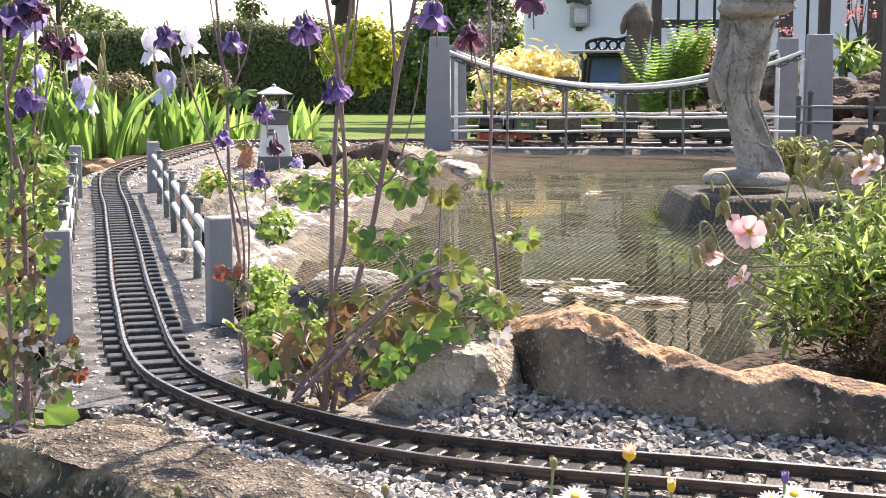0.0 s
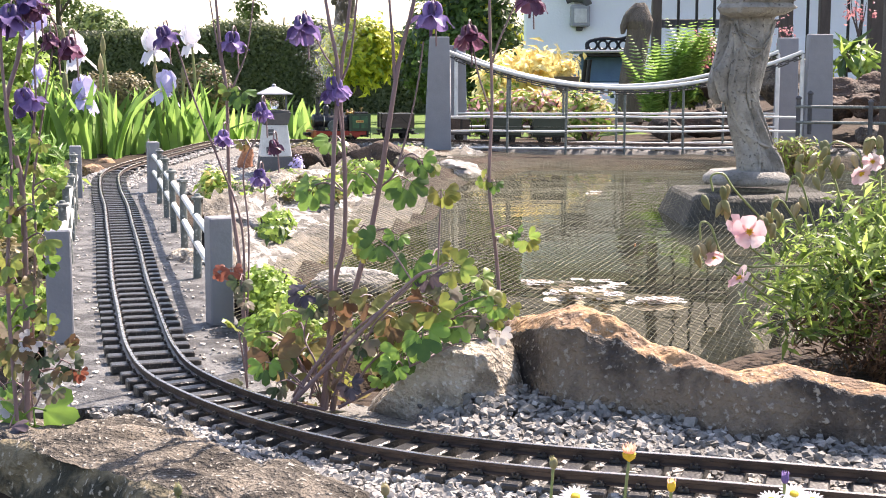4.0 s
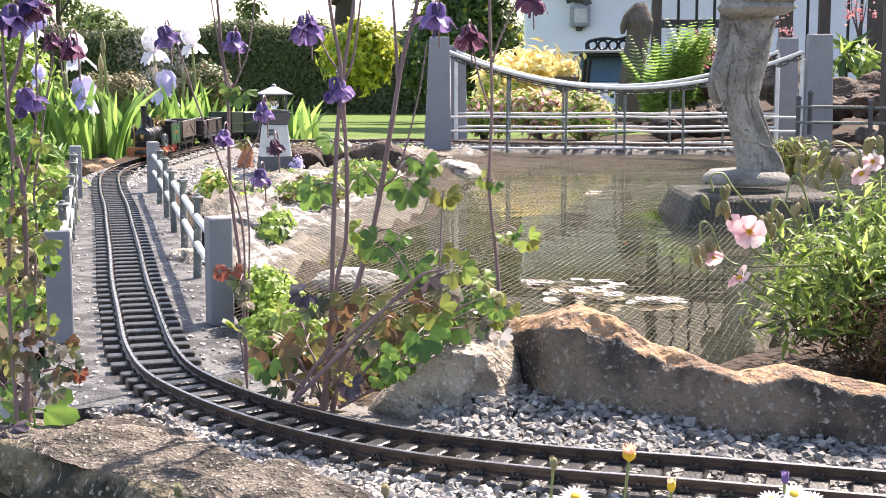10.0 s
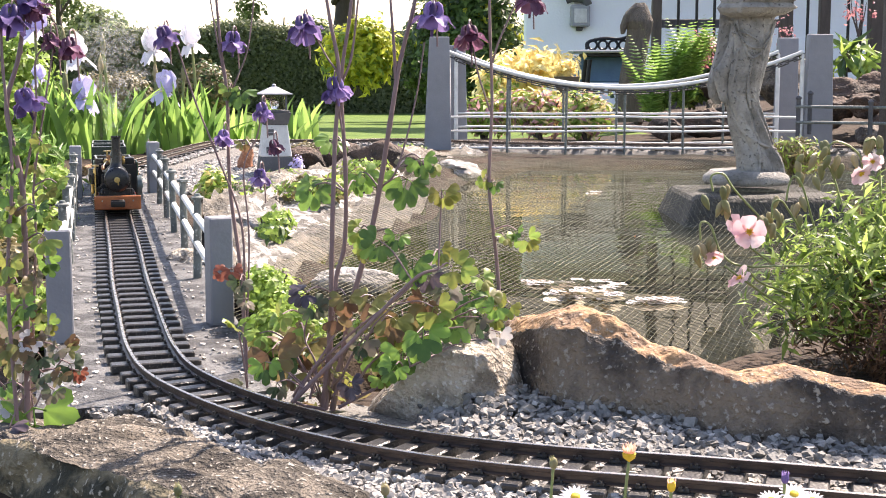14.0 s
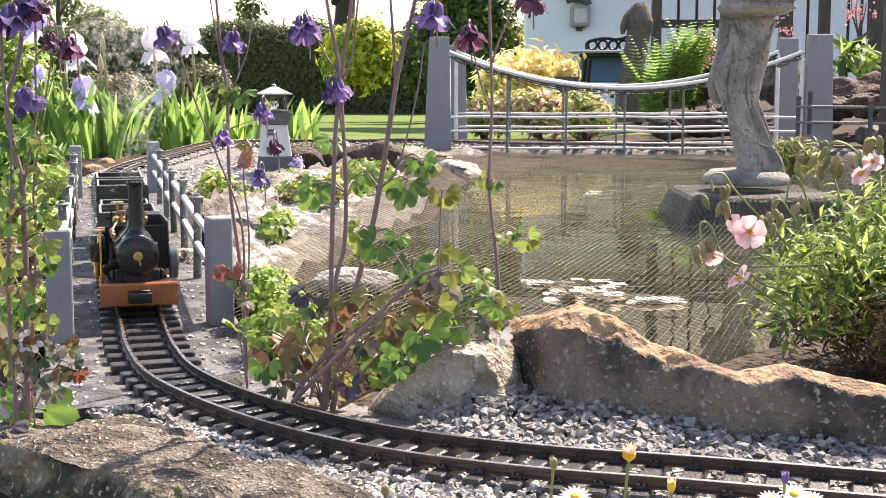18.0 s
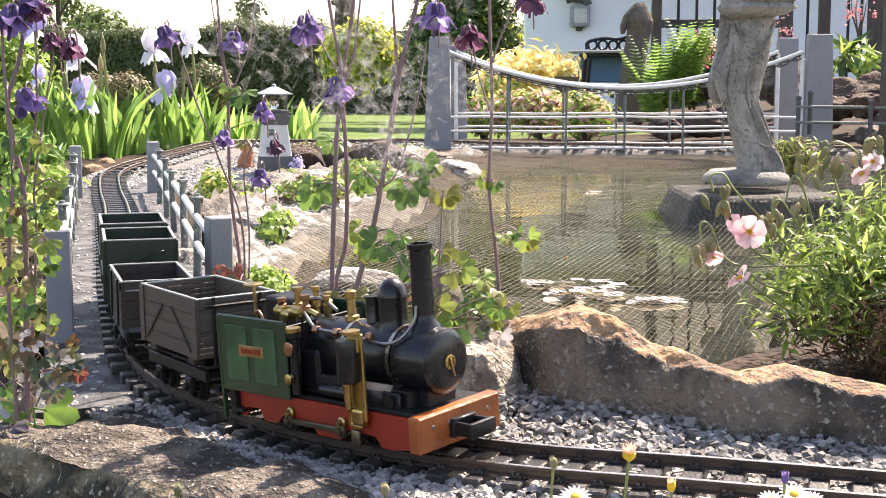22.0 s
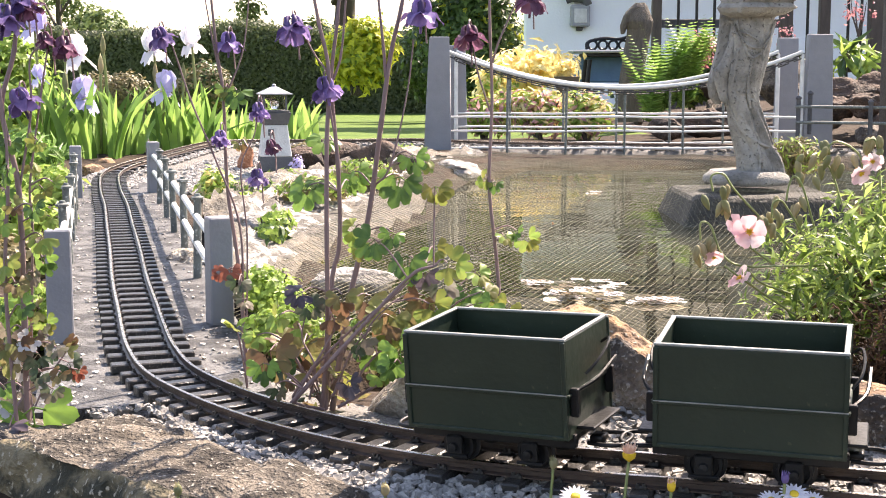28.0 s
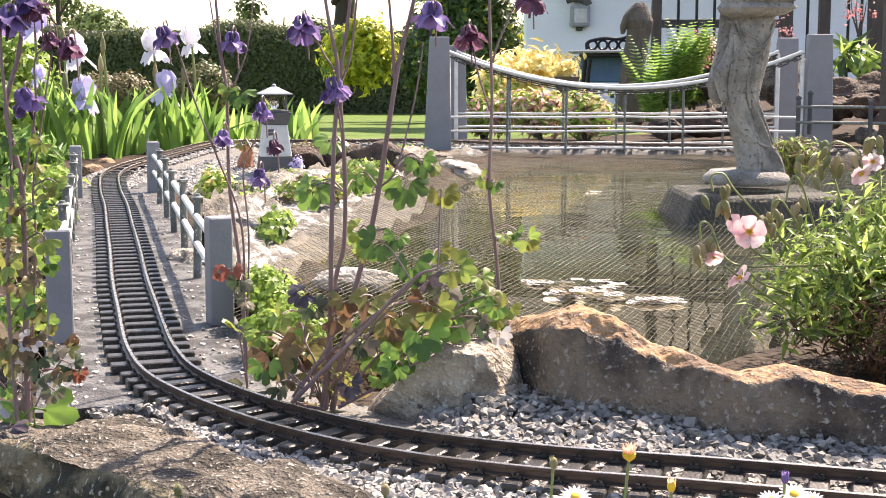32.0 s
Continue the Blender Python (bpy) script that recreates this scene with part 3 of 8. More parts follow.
    lathe(bm, [(0, 0), (.019, 0), (.020, .001), (.020, .009), (.019, .010), (.016, .010), (.015, .007), (.005, .007), (.005, .012), (0, .012)], 28, pose(.040, .040, .058) @ RX90.inverted())
    part("flywheel", bm, M["wheelgrey"], L, "grey-green flywheel", smooth=35)
    # side rods and axle boxes
    for sd in (-1, 1):
        for x in (-.034, .028):
            lathed("axle_cap", [(0, 0), (.0044, 0), (.0044, .003), (.0028, .004), (.002, .007), (0, .007)], M["brass"], L, pose(x, sd * .0375, .0285) @ (RX90 if sd < 0 else RX90.inverted()), 14)
    for sd in (-1, 1):
        bm = bmesh.new()
        for x in (-.034, .028):
            lathe(bm, [(0, 0), (.0052, 0), (.0052, .0028), (.0030, .0032), (.0026, .0062), (0, .0066)], 16, pose(x, sd * .0395, .0225) @ (RX90 if sd < 0 else RX90.inverted()))
        box(bm, (-.003, sd * .0412, .0225), (.062, .0020, .0046), .0008)
        box(bm, (.044, sd * .0405, .0185), (.010, .0035, .014), .002, seg=2)
        part("coupling_rod", bm, M["rodbrass"], L, "grey brass coupling rod", smooth=40)
        bm = bmesh.new()
        box(bm, (.075, sd * .029, .046), (.019, .004, .017), .001)
        lathe(bm, [(.0030, 0), (.0050, 0), (.0050, .0018), (.0030, .0018)], 18, pose(.075, sd * .031, .048) @ (RX90 if sd < 0 else RX90.inverted()))
        part("saddle_bracket", bm, M["boiler"], L, "black bracket with a round hole", smooth=40)
    ws = [wheelset(L, x, .0165, spokes=8) for x in (-.047, .048)]
    short = Matrix.Diagonal((.925, 1, 1, 1))
    for o in L.children_recursive:
        if o not in ws:
            o.data.transform(short)
    return L, ws


def planked(parent, size, z0, n, material, hole=0.003, ends=0):
    """An open box of n planks a side and as many, or ends, at each end; every plank is a part."""
    lx, ly, h = size
    ph = h / n
    for k in range(n):
        z = z0 + ph * (k + .5)
        for sd in (-1, 1):
            boxed("side_plank", (0, sd * (ly / 2 - hole / 2), z), (lx, hole, ph - .0003), material, parent, .0004)
            if not ends:
                boxed("end_plank", (sd * (lx / 2 - hole / 2), 0, z), (hole, ly - 2 * hole - .0004, ph - .0003), material, parent, .0004)
    for k in range(ends):
        for sd in (-1, 1):
            boxed("end_plank", (sd * (lx / 2 - hole / 2), 0, z0 + h / ends * (k + .5)), (hole + .0006 * (k % 2), ly - 2 * hole - .0004, h / ends - .0007), material, parent, .0006)
    boxed("floor_board", (0, 0, z0 + .0015), (lx - .007, ly - .007, .003), material, parent)


def rim(parent, lx, ly, z, w=0.0032, h=0.0016, material=None):
    for sd in (-1, 1):
        boxed("top_edge", (0, sd * (ly / 2 - w / 2), z + h / 2), (lx + .001, w, h), material or M["rim"], parent, .0004, "worn pale top edge")
        boxed("top_edge", (sd * (lx / 2 - w / 2), 0, z + h / 2), (w, ly - 2 * w - .0004, h), material or M["rim"], parent, .0004, "worn pale top edge")


def truck(parent, half, wheelbase, z=0.036, plates=True):
    """Underframe with two wheelsets, axle boxes and couplings."""
    bm = bmesh.new()
    for sd in (-1, 1):
        box(bm, (0, sd * .030, z - .004), (half * 2 - .010, .005, .010), .0008)
    for x in (-half + .012, 0, half - .012):
        box(bm, (x, 0, z - .003), (.008, .056, .007), .0008)
    part("underframe", bm, M["black"], parent, "black underframe")
    for x in (-wheelbase / 2, wheelbase / 2):
        for sd in (-1, 1):
            bm = bmesh.new()
            box(bm, (x, sd * .0335, .0225), (.012, .005, .014), .001)
            box(bm, (x, sd * .0345, .0145), (.020, .0025, .0022), .0005)
            lathe(bm, [(0, 0), (.0034, 0), (.003, .003), (0, .0034)], 10, pose(x, sd * .036, .0215) @ (RX90 if sd < 0 else RX90.inverted()))
            part("axle_box", bm, M["black"], parent)
    coupling(parent, half - .004, .024, .026)
    coupling(parent, -half + .004, -.024, .026)
    return [wheelset(parent, x, .0122) for x in (-wheelbase / 2, wheelbase / 2)]


def plank_wagon():
    W = thing("open_wagon", "grey-brown high-sided planked wagon on a black bogie frame", "wagon", "wagons of the train")
    planked(W, (.119, .076, .051), .049, 4, M["brownwood"], ends=11)
    rim(W, .119, .076, .100)
    for sd in (-1, 1):
        for q in (-1, 1):
            boxed("corner_board", (q * .0555, sd * .0386, .0745), (.009, .0012, .0505), M["brownwood"], W, .0003)
        bm = bmesh.new()
        box(bm, (0, 0, 0), (.050, .0012, .0024), 0, pose(-.028, sd * .0388, .0715, 0, -42, 0))
        part("diagonal_brace", bm, M["brownwood_dark"], W)
        bm = bmesh.new()
        box(bm, (0, 0, 0), (.050, .0012, .0024), 0, pose(.028, sd * .0388, .0715, 0, 42, 0))
        part("diagonal_brace", bm, M["brownwood_dark"], W)
        for x in (-.040, .040):
            boxed("bolster", (x, sd * .030, .0455), (.012, .012, .007), M["brownwood_dark"], W)
        for y in (-.022, .022):
            boxed("end_bar", (sd * .0605, y, .072), (.0022, .0034, .060), M["black"], W)
        boxed("end_rail", (sd * .0608, 0, .094), (.003, .060, .0026), M["black"], W)
        lathed("end_platform", [(0, .0395), (.020, .0395), (.020, .0425), (0, .0425)], M["steel"], W, pose(sd * .056, 0, 0), 24, "rounded grey end plate")
    boxed("deck", (0, 0, .0415), (.125, .060, .003), M["black"], W)
    return W, truck(W, .066, .062, .038)


def strap_wagon():
    W = thing("open_wagon", "dark brown planked wagon with upright iron straps", "wagon", "wagons of the train")
    planked(W, (.126, .072, .046), .041, 5, M["brownwood_dark"])
    rim(W, .126, .072, .087)
    boxed("sole_plank", (0, 0, .0362), (.127, .070, .009), M["slate"], W)
    for sd in (-1, 1):
        for x in (-.031, .036):
            boxed("iron_strap", (x, sd * .0372, .063), (.0085, .0016, .048), M["black"], W, .0004, "black iron strap")
        for q in (-1, 1):
            boxed("corner_iron", (q * .0610, sd * .0368, .0835), (.006, .0018, .008), M["black"], W, .0003)
        boxed("end_post", (sd * .0645, .012, .064), (.003, .0045, .050), M["black"], W)
        boxed("end_post", (sd * .0645, -.012, .064), (.003, .0045, .050), M["black"], W)
        piped("hand_rail", [(sd * .063, -.030, .079), (sd * .070, -.030, .080), (sd * .070, -.012, .080), (sd * .063, -.012, .079)], .0009, M["steel"], W, "", 6, 4)
        piped("brake_lever", [(sd * .064, .022, .088), (sd * .070, .022, .074), (sd * .072, .020, .044)], .0014, M["black"], W, "", 6, 4)
        boxed("end_platform", (sd * .070, 0, .041), (.016, .058, .003), M["slate"], W)
    return W, truck(W, .073, .060, .037)


def steel_wagon():
    W = thing("tub_wagon", "dark green steel tub wagon with a worn pale rim", "wagon", "wagons of the train")
    lx, ly = .122, .080
    for sd in (-1, 1):
        boxed("side_sheet", (0, sd * (ly / 2 - .001), .0690), (lx, .002, .069), M["wagongreen"], W, .0004)
        boxed("end_sheet", (sd * (lx / 2 - .001), 0, .0690), (.002, ly - .0044, .069), M["wagongreen"], W, .0004)
        boxed("side_rib", (0, sd * (ly / 2 + .0009), .0655), (lx + .002, .0022, .0022), M["wagongreen"], W, .0005, "raised rib with a worn edge")
        boxed("base_rib", (0, sd * (ly / 2 + .0007), .0365), (lx + .001, .0016, .003), M["wagongreen"], W, .0004)
        boxed("rib_edge", (0, sd * (ly / 2 + .0016), .0668), (lx + .001, .0012, .0006), M["rim"], W, 0, "worn pale edge")
        for q in (-1, 1):
            boxed("corner_post", (q * (lx / 2 - .001), sd * (ly / 2 + .0004), .069), (.0034, .0026, .068), M["wagongreen"], W, .0006)
        boxed("end_rib", (sd * (lx / 2 + .0009), 0, .0655), (.0022, ly, .0022), M["wagongreen"], W, .0005)
        piped("hand_rail", [(sd * .061, .026, .088), (sd * .068, .024, .092), (sd * .070, .010, .087), (sd * .068, -.004, .080), (sd * .063, -.010, .074)], .0011, M["black"], W, "", 6, 4)
        piped("brake_rod", [(sd * .062, -.030, .066), (sd * .072, -.012, .072), (sd * .074, .020, .080)], .0014, M["black"], W, "", 6, 4)
        boxed("latch", (sd * .064, -.032, .060), (.006, .005, .020), M["black"], W)
        boxed("latch", (sd * .064, .032, .060), (.006, .005, .020), M["black"], W)
        boxed("end_step", (sd * .067, 0, .040), (.014, .050, .0026), M["black"], W)
    boxed("floor_sheet", (0, 0, .038), (lx - .004, ly - .004, .002), M["wagongreen"], W)
    rim(W, lx, ly, .1035, .0034, .0016)
    return W, truck(W, .068, .058, .036)


loco, loco_wheels = locomotive()
w1, w1_wheels = plank_wagon()
w2, w2_wheels = strap_wagon()
w3, w3_wheels = steel_wagon()
w4 = copy_thing(w3, Matrix())
w4_wheels = [o for o in w4.children if o.name.startswith("wheelset")]

# ---- ground and pond ----
POND = [(-.24, 1.62), (.15, 1.46), (.27, 1.42), (.35, 1.53), (.47, 1.63), (.72, 1.62), (.95, 1.45), (2.0, 1.7), (2.4, 2.8), (2.2, 4.5), (1.2, 4.86), (.3, 4.84), (.06, 4.4), (-.02, 3.7), (-.06, 3.1), (-.20, 2.6), (-.26, 2.1)]
WATER_Z = -0.042


def pond_depth(x, y):
    """Signed distance to the pond's edge, positive inside."""
    inside, best = False, 9.0
    n = len(POND)
    for i in range(n):
        (x0, y0), (x1, y1) = POND[i], POND[(i + 1) % n]
        if (y0 > y) != (y1 > y) and x < (x1 - x0) * (y - y0) / (y1 - y0) + x0:
            inside = not inside
        dx, dy = x1 - x0, y1 - y0
        u = max(0, min(1, ((x - x0) * dx + (y - y0) * dy) / (dx * dx + dy * dy)))
        best = min(best, math.hypot(x - x0 - u * dx, y - y0 - u * dy))
    return best if inside else -best


def smooth(a, b, x):
    u = max(0.0, min(1.0, (x - a) / (b - a)))
    return u * u * (3 - 2 * u)


def ground_z(x, y):
    d = pond_depth(x, y) if -1 < x < 3 and 1 < y < 5.5 else -9
    z = -0.022
    z += 0.028 * smooth(3.6, 4.6, y) * (1 - smooth(-.2, .5, x)) * (1 - smooth(5.4, 6.2, y))   # bank under the far corner of the line
    z += 0.016 * smooth(-.2, .2, x) * (1 - smooth(1.0, 1.25, y)) * smooth(.1, .6, y) * (1 - smooth(1.0, 1.6, x))
    if x < 0.2:
        z -= 0.07 * smooth(1.32, 1.5, y) * (1 - smooth(3.4, 3.7, y)) * smooth(-0.62, -0.3, x) * (1 - smooth(-.1, .15, x)) * (1 if d < 0 else 0)
    z -= 0.12 * smooth(6.0, 8.5, y) * (1 - smooth(0.3, 1.2, x)) + 0.22 * smooth(8.5, 20, y) * (1 - smooth(0.5, 3, x))
    z += 0.10 * smooth(1.0, 2.4, x) * smooth(5.4, 7.4, y)
    z -= 0.075 * (1 - smooth(.96, 1.09, y)) * (1 - smooth(.05, .25, x)) * smooth(.0, .6, y) * smooth(-1.6, -.7, x)
    if d > 0:
        z = min(z, -0.022 - 0.5 * min(d, 0.6))
    return z + 0.006 * fbm((x, y, 0), 3.0)


def ground_mesh():
    xs = np.unique(np.round(np.r_[np.linspace(-1.3, 2.6, 118), -np.geomspace(1.34, 900, 40), np.geomspace(2.65, 900, 40)], 4))
    ys = np.unique(np.round(np.r_[np.linspace(0.2, 5.6, 150), 0.1, 0, -0.3, -1, -3, -10, -40, -200, -900, np.geomspace(5.65, 900, 60)], 4))
    V = [(float(x), float(y), ground_z(float(x), float(y))) for y in ys for x in xs]
    nx = len(xs)
    Fc, mi = [], []
    for j in range(len(ys) - 1):
        for i in range(nx - 1):
            Fc.append((j * nx + i, j * nx + i + 1, (j + 1) * nx + i + 1, (j + 1) * nx + i))
            mi.append(0 if ys[j] > 6.4 and xs[i] < 1.0 or ys[j] > 14 else 1)
    me = bpy.data.meshes.new("ground")
    me.from_pydata(V, [], Fc)
    me.materials.append(M["grass"])
    me.materials.append(M["soil"])
    me.polygons.foreach_set("material_index", mi)
    me.polygons.foreach_set("use_smooth", [True] * len(Fc))
    return me


ground = tagged(new("ground", ground_mesh()), "garden soil and mown lawn behind the pond", "ground", kind="structure")


def water_mat():
    m = bpy.data.materials.new("pond_water")
    m.use_nodes = True
    N, link = m.node_tree.nodes, m.node_tree.links.new
    N.remove(N["Principled BSDF"])
    gl, tr, di = N.new("ShaderNodeBsdfGlossy"), N.new("ShaderNodeBsdfTransparent"), N.new("ShaderNodeBsdfDiffuse")
    gl.inputs["Roughness"].default_value, gl.inputs["Color"].default_value = 0.02, (0.72, 0.68, 0.54, 1)
    tr.inputs["Color"].default_value = (0.50, 0.44, 0.26, 1)
    di.inputs["Color"].default_value = (0.062, 0.049, 0.018, 1)
    tc, n1, bp, fr = N.new("ShaderNodeTexCoord"), N.new("ShaderNodeTexNoise"), N.new("ShaderNodeBump"), N.new("ShaderNodeFresnel")
    n1.inputs["Scale"].default_value, n1.inputs["Detail"].default_value = 9, 2
    bp.inputs["Strength"].default_value, bp.inputs["Distance"].default_value = 0.12, 0.01
    fr.inputs["IOR"].default_value = 1.33
    link(tc.outputs["Object"], n1.inputs["Vector"])
    link(n1.outputs["Fac"], bp.inputs["Height"])
    link(bp.outputs[0], gl.inputs["Normal"])
    link(bp.outputs[0], fr.inputs["Normal"])
    m1, m2 = N.new("ShaderNodeMixShader"), N.new("ShaderNodeMixShader")
    m1.inputs[0].default_value = 0.55
    link(tr.outputs[0], m1.inputs[1])
    link(di.outputs[0], m1.inputs[2])
    link(fr.outputs[0], m2.inputs[0])
    link(m1.outputs[0], m2.inputs[1])
    link(gl.outputs[0], m2.inputs[2])
    link(m2.outputs[0], N["Material Output"].inputs["Surface"])
    return m


bm = bmesh.new()
bm.faces.new([bm.verts.new((x, y, WATER_Z)) for x, y in POND])
bmesh.ops.triangulate(bm, faces=bm.faces)
tagged(part("water", bm, water_mat()), "still olive-brown pond water reflecting house and sky", "water", kind="structure")

# ---- the trestle: a grey deck with post-and-rail fences ----
B0, BU, BR = Vector((-.3385, 1.531, 0)), Vector((-.2445, .9697, 0)), Vector((.9697, .2445, 0))


def bridge(u, v, z=0.0):
    return B0 + BU * u + BR * v + Vector((0, 0, z))


deck = tagged(new("bridge_deck"), "weathered grey timber bridge deck under the track", "bridge")
bm = bmesh.new()
rows = 46
u0, u1 = -0.315, 2.20
prev = None
for k in range(rows + 1):
    u = u0 + (u1 - u0) * k / rows
    l, r = -0.105 - 0.004 * fbm((u, 0, 0), 6), 0.115 + 0.004 * fbm((u, 3, 0), 6)
    ring = [bm.verts.new(bridge(max(u, -.315 + .04 * i / 12 + .006 * fbm((i * .3, 7, 0), 2)), l + (r - l) * i / 12, -0.0095 - 0.0012 * fbm((u, i * .1, 0), 9))) for i in range(13)]
    ring += [bm.verts.new(v.co + Vector((0, 0, -0.022))) for v in reversed(ring)]
    if prev:
        n = len(ring)
        for i in range(n):
            bm.faces.new((prev[i], prev[(i + 1) % n], ring[(i + 1) % n], ring[i]))
    else:
        bm.faces.new(ring)
    prev = ring
bm.faces.new(prev)
part("deck_board", bm, M["deck"], deck)
for u in (0.1, 0.75, 1.4, 2.05):
    bm = bmesh.new()
    c = bridge(u, 0.0, -0.085)
    box(bm, (0, 0, 0), (.19, .03, .11), .003, Matrix.Translation(c) @ pose(0, 0, 0, 0, 0, 14))
    part("pier", bm, M["deck"], deck)


def fence(side, v, posts, ends, label):
    f = thing("bridge_fence", label, "fence", "fences of the bridge")
    for u, h, w in ends:
        bm = bmesh.new()
        box(bm, (0, 0, h / 2 - .011), (w, w, h), .0016, Matrix.Translation(bridge(u, v, 0)) @ pose(0, 0, 0, 0, 0, 24 if side > 0 else 14), taper=(.98, .98))
        part("end_post", bm, M["greypaint"], f, "square grey end post")
    for i, u in enumerate(posts):
        h = .108 + .004 * math.sin(i * 2.3)
        bm = bmesh.new()
        top = bridge(u + .004 * math.sin(i * 3), v + .003 * math.sin(i * 5 + side), h)
        base = bridge(u, v, -.011)
        tube(bm, [base, base.lerp(top, .5), top], [.0062, .006, .0056], 12)
        p = part("post", bm, M["greenpost"], f, "round weathered grey-green post", smooth=40)
        bm = bmesh.new()
        lathe(bm, [(.0055, -.003), (.0095, -.002), (.0095, .0012), (.005, .003), (.004, .006), (0, .0065)], 14, Matrix.Translation(top))
        part("cap", bm, M["greenpost"], p, smooth=40)
    us = sorted([e[0] for e in ends] + list(posts))
    for z in (.083, .043):
        for a, b in zip(us, us[1:]):
            bm = bmesh.new()
            tube(bm, [bridge(a + .004, v, z + .002 * math.sin(a * 9)), bridge(b - .004, v, z + .002 * math.sin(b * 9))], .0052, 8)
            part("fence_rail", bm, M["white"], f, "white fence rail", smooth=40)
    return f


fence(1, .095, [.457, .74, 1.041, 1.304, 1.609], [(.088, .130, .0285), (1.904, .126, .0275)], "white-railed fence with grey posts along the pond side")
fence(-1, -.088, [.396, .66, .956, 1.222, 1.50], [(.02, .128, .0285), (1.80, .124, .0275)], "white-railed fence with grey posts along the outer side")

# ---- suspension-bridge parapets on the far side ----
def pylon(x, y, h, w0, w1, lab, lean=0.0):
    bm = bmesh.new()
    vs = box(bm, (0, 0, h / 2), (w0, .05, h), .003, taper=(w1 / w0, .9))
    for v in vs:
        v.co.x += lean * v.co.z
    return tagged(part("bridge_pylon", bm, M["greypaint"], None, m=Matrix.Translation((x, y, -.02))), lab, "pylon", "pylons of the rail bridge")


pylon(-.020, 5.02, .425, .100, .072, "tall tapered grey painted bridge pylon", .016)
pylon(.05, 5.36, .40, .09, .072, "tall tapered grey painted bridge pylon")
pylon(1.362, 5.06, .435, .108, .086, "tall tapered grey painted bridge pylon", .0)
pylon(1.335, 5.42, .43, .09, .075, "tall tapered grey painted bridge pylon")


def parapet(y, x0, x1, lab, dz=0.0):
    p = thing("bridge_parapet", lab, "railing", "parapets of the rail bridge")
    for z in (.004, .066, .117):
        bm = bmesh.new()
        tube(bm, [(x0 + (x1 - x0) * k / 10, y, z + dz + .002 * math.sin(k * 1.7)) for k in range(11)], .0042, 8)
        part("parapet_rail", bm, M["white"], p, smooth=50)

    def sag(x):
        u = (x - (x0 + x1) / 2) / ((x1 - x0) / 2)
        return .222 + .13 * u * u + dz
    for k in range(7):
        x = x0 + (x1 - x0) * k / 6
        bm = bmesh.new()
        tube(bm, [(x, y, -.02), (x + .002 * math.sin(k), y, sag(x) - .008)], .0048 if k not in (0, 6) else .008, 8)
        part("upright", bm, M["white"] if k in (0, 6) else M["greenpost"], p, smooth=50)
    bm = bmesh.new()
    tube(bm, [(x0 + (x1 - x0) * k / 40, y, sag(x0 + (x1 - x0) * k / 40)) for k in range(41)], .0068, 8)
    part("main_cable", bm, M["white"], p, "thick white sagging cable", smooth=50)
    n = 46
    bm = bmesh.new()
    for k in range(n):
        x = x0 + (x1 - x0) * (k + .5) / n
        a, b = Vector((x - .019, y - .004, sag(x - .019) - .016)), Vector((x + .019, y - .004, sag(x + .019) - .016))
        d, up2 = (b - a).normalized(), Vector((0, 0, 1))
        w = up2 * .0065 if k % 2 else Vector((0, .0065, 0))
        ringp = [a + w, b + w, b - w, a - w, a + w]
        tube(bm, ringp, .0026, 6)
    part("chain", bm, M["bead"], p, "black iron chain")
    return p


parapet(5.05, .02, 1.30, "white tubular parapet with a sagging cable and chain")
parapet(5.33, .05, 1.28, "white tubular parapet with a sagging cable and chain", .004)

# ---- boulders, slab, bank stones, gravel, netting ----
def long_boulder(name, pts, label, seed=3):
    """A long worn stone: at each (x, y_front, ridge height, top height, depth) a section with a steep face, a ridge and a weathered sloping top."""
    P = np.array(pts)
    n, k = 150, 56
    bm = bmesh.new()
    grid = []
    for i in range(n):
        u = i / (n - 1) * (len(P) - 1)
        x, yf, h, ht, dp = [float(np.interp(u, range(len(P)), P[:, c])) for c in range(5)]
        end = min(1, (i + .6) / 6, (n - .4 - i) / 6) ** .5
        col = []
        for j in range(k):
            v = j / (k - 1)
            if v < .46:
                q = v / .46
                y, z = yf + .022 * q ** 1.5, -.03 + (h + .03) * q
            elif v < .84:
                q = (v - .46) / .38
                y, z = yf + .022 + dp * q, h + (ht - h) * q + .006 * math.sin(q * math.pi)
            else:
                q = (v - .84) / .16
                y, z = yf + .022 + dp + .03 * q, ht - (ht + .05) * q ** 1.4
            z = -.03 + (z + .03) * end
            co = Vector((x, y, z))
            chip = max(0, fbm((x * 1.3, y + seed, z * 2), 16)) ** 2
            co += Vector((.2, -.7, .6)) * (.008 * fbm((x + seed, y, z), 11) + .004 * fbm((x, y + seed, z), 38) + .0022 * fbm((x, y, z + seed), 120) - .014 * chip)
            col.append(bm.verts.new(co))
        grid.append(col)
    for a, b in zip(grid, grid[1:]):
        for j in range(k - 1):
            f = bm.faces.new((a[j], a[j + 1], b[j + 1], b[j]))
            c = a[j].co
            # lighter orange stone above the ridge: sunlit top and shaded face put into colour
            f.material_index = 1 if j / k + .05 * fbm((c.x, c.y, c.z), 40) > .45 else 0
    for col in (grid[0], grid[-1]):
        bm.faces.new(col)
    me = to_mesh(bm, name, 60)
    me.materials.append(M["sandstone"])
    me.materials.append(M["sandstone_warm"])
    return tagged(new(name, me), label, "rock")


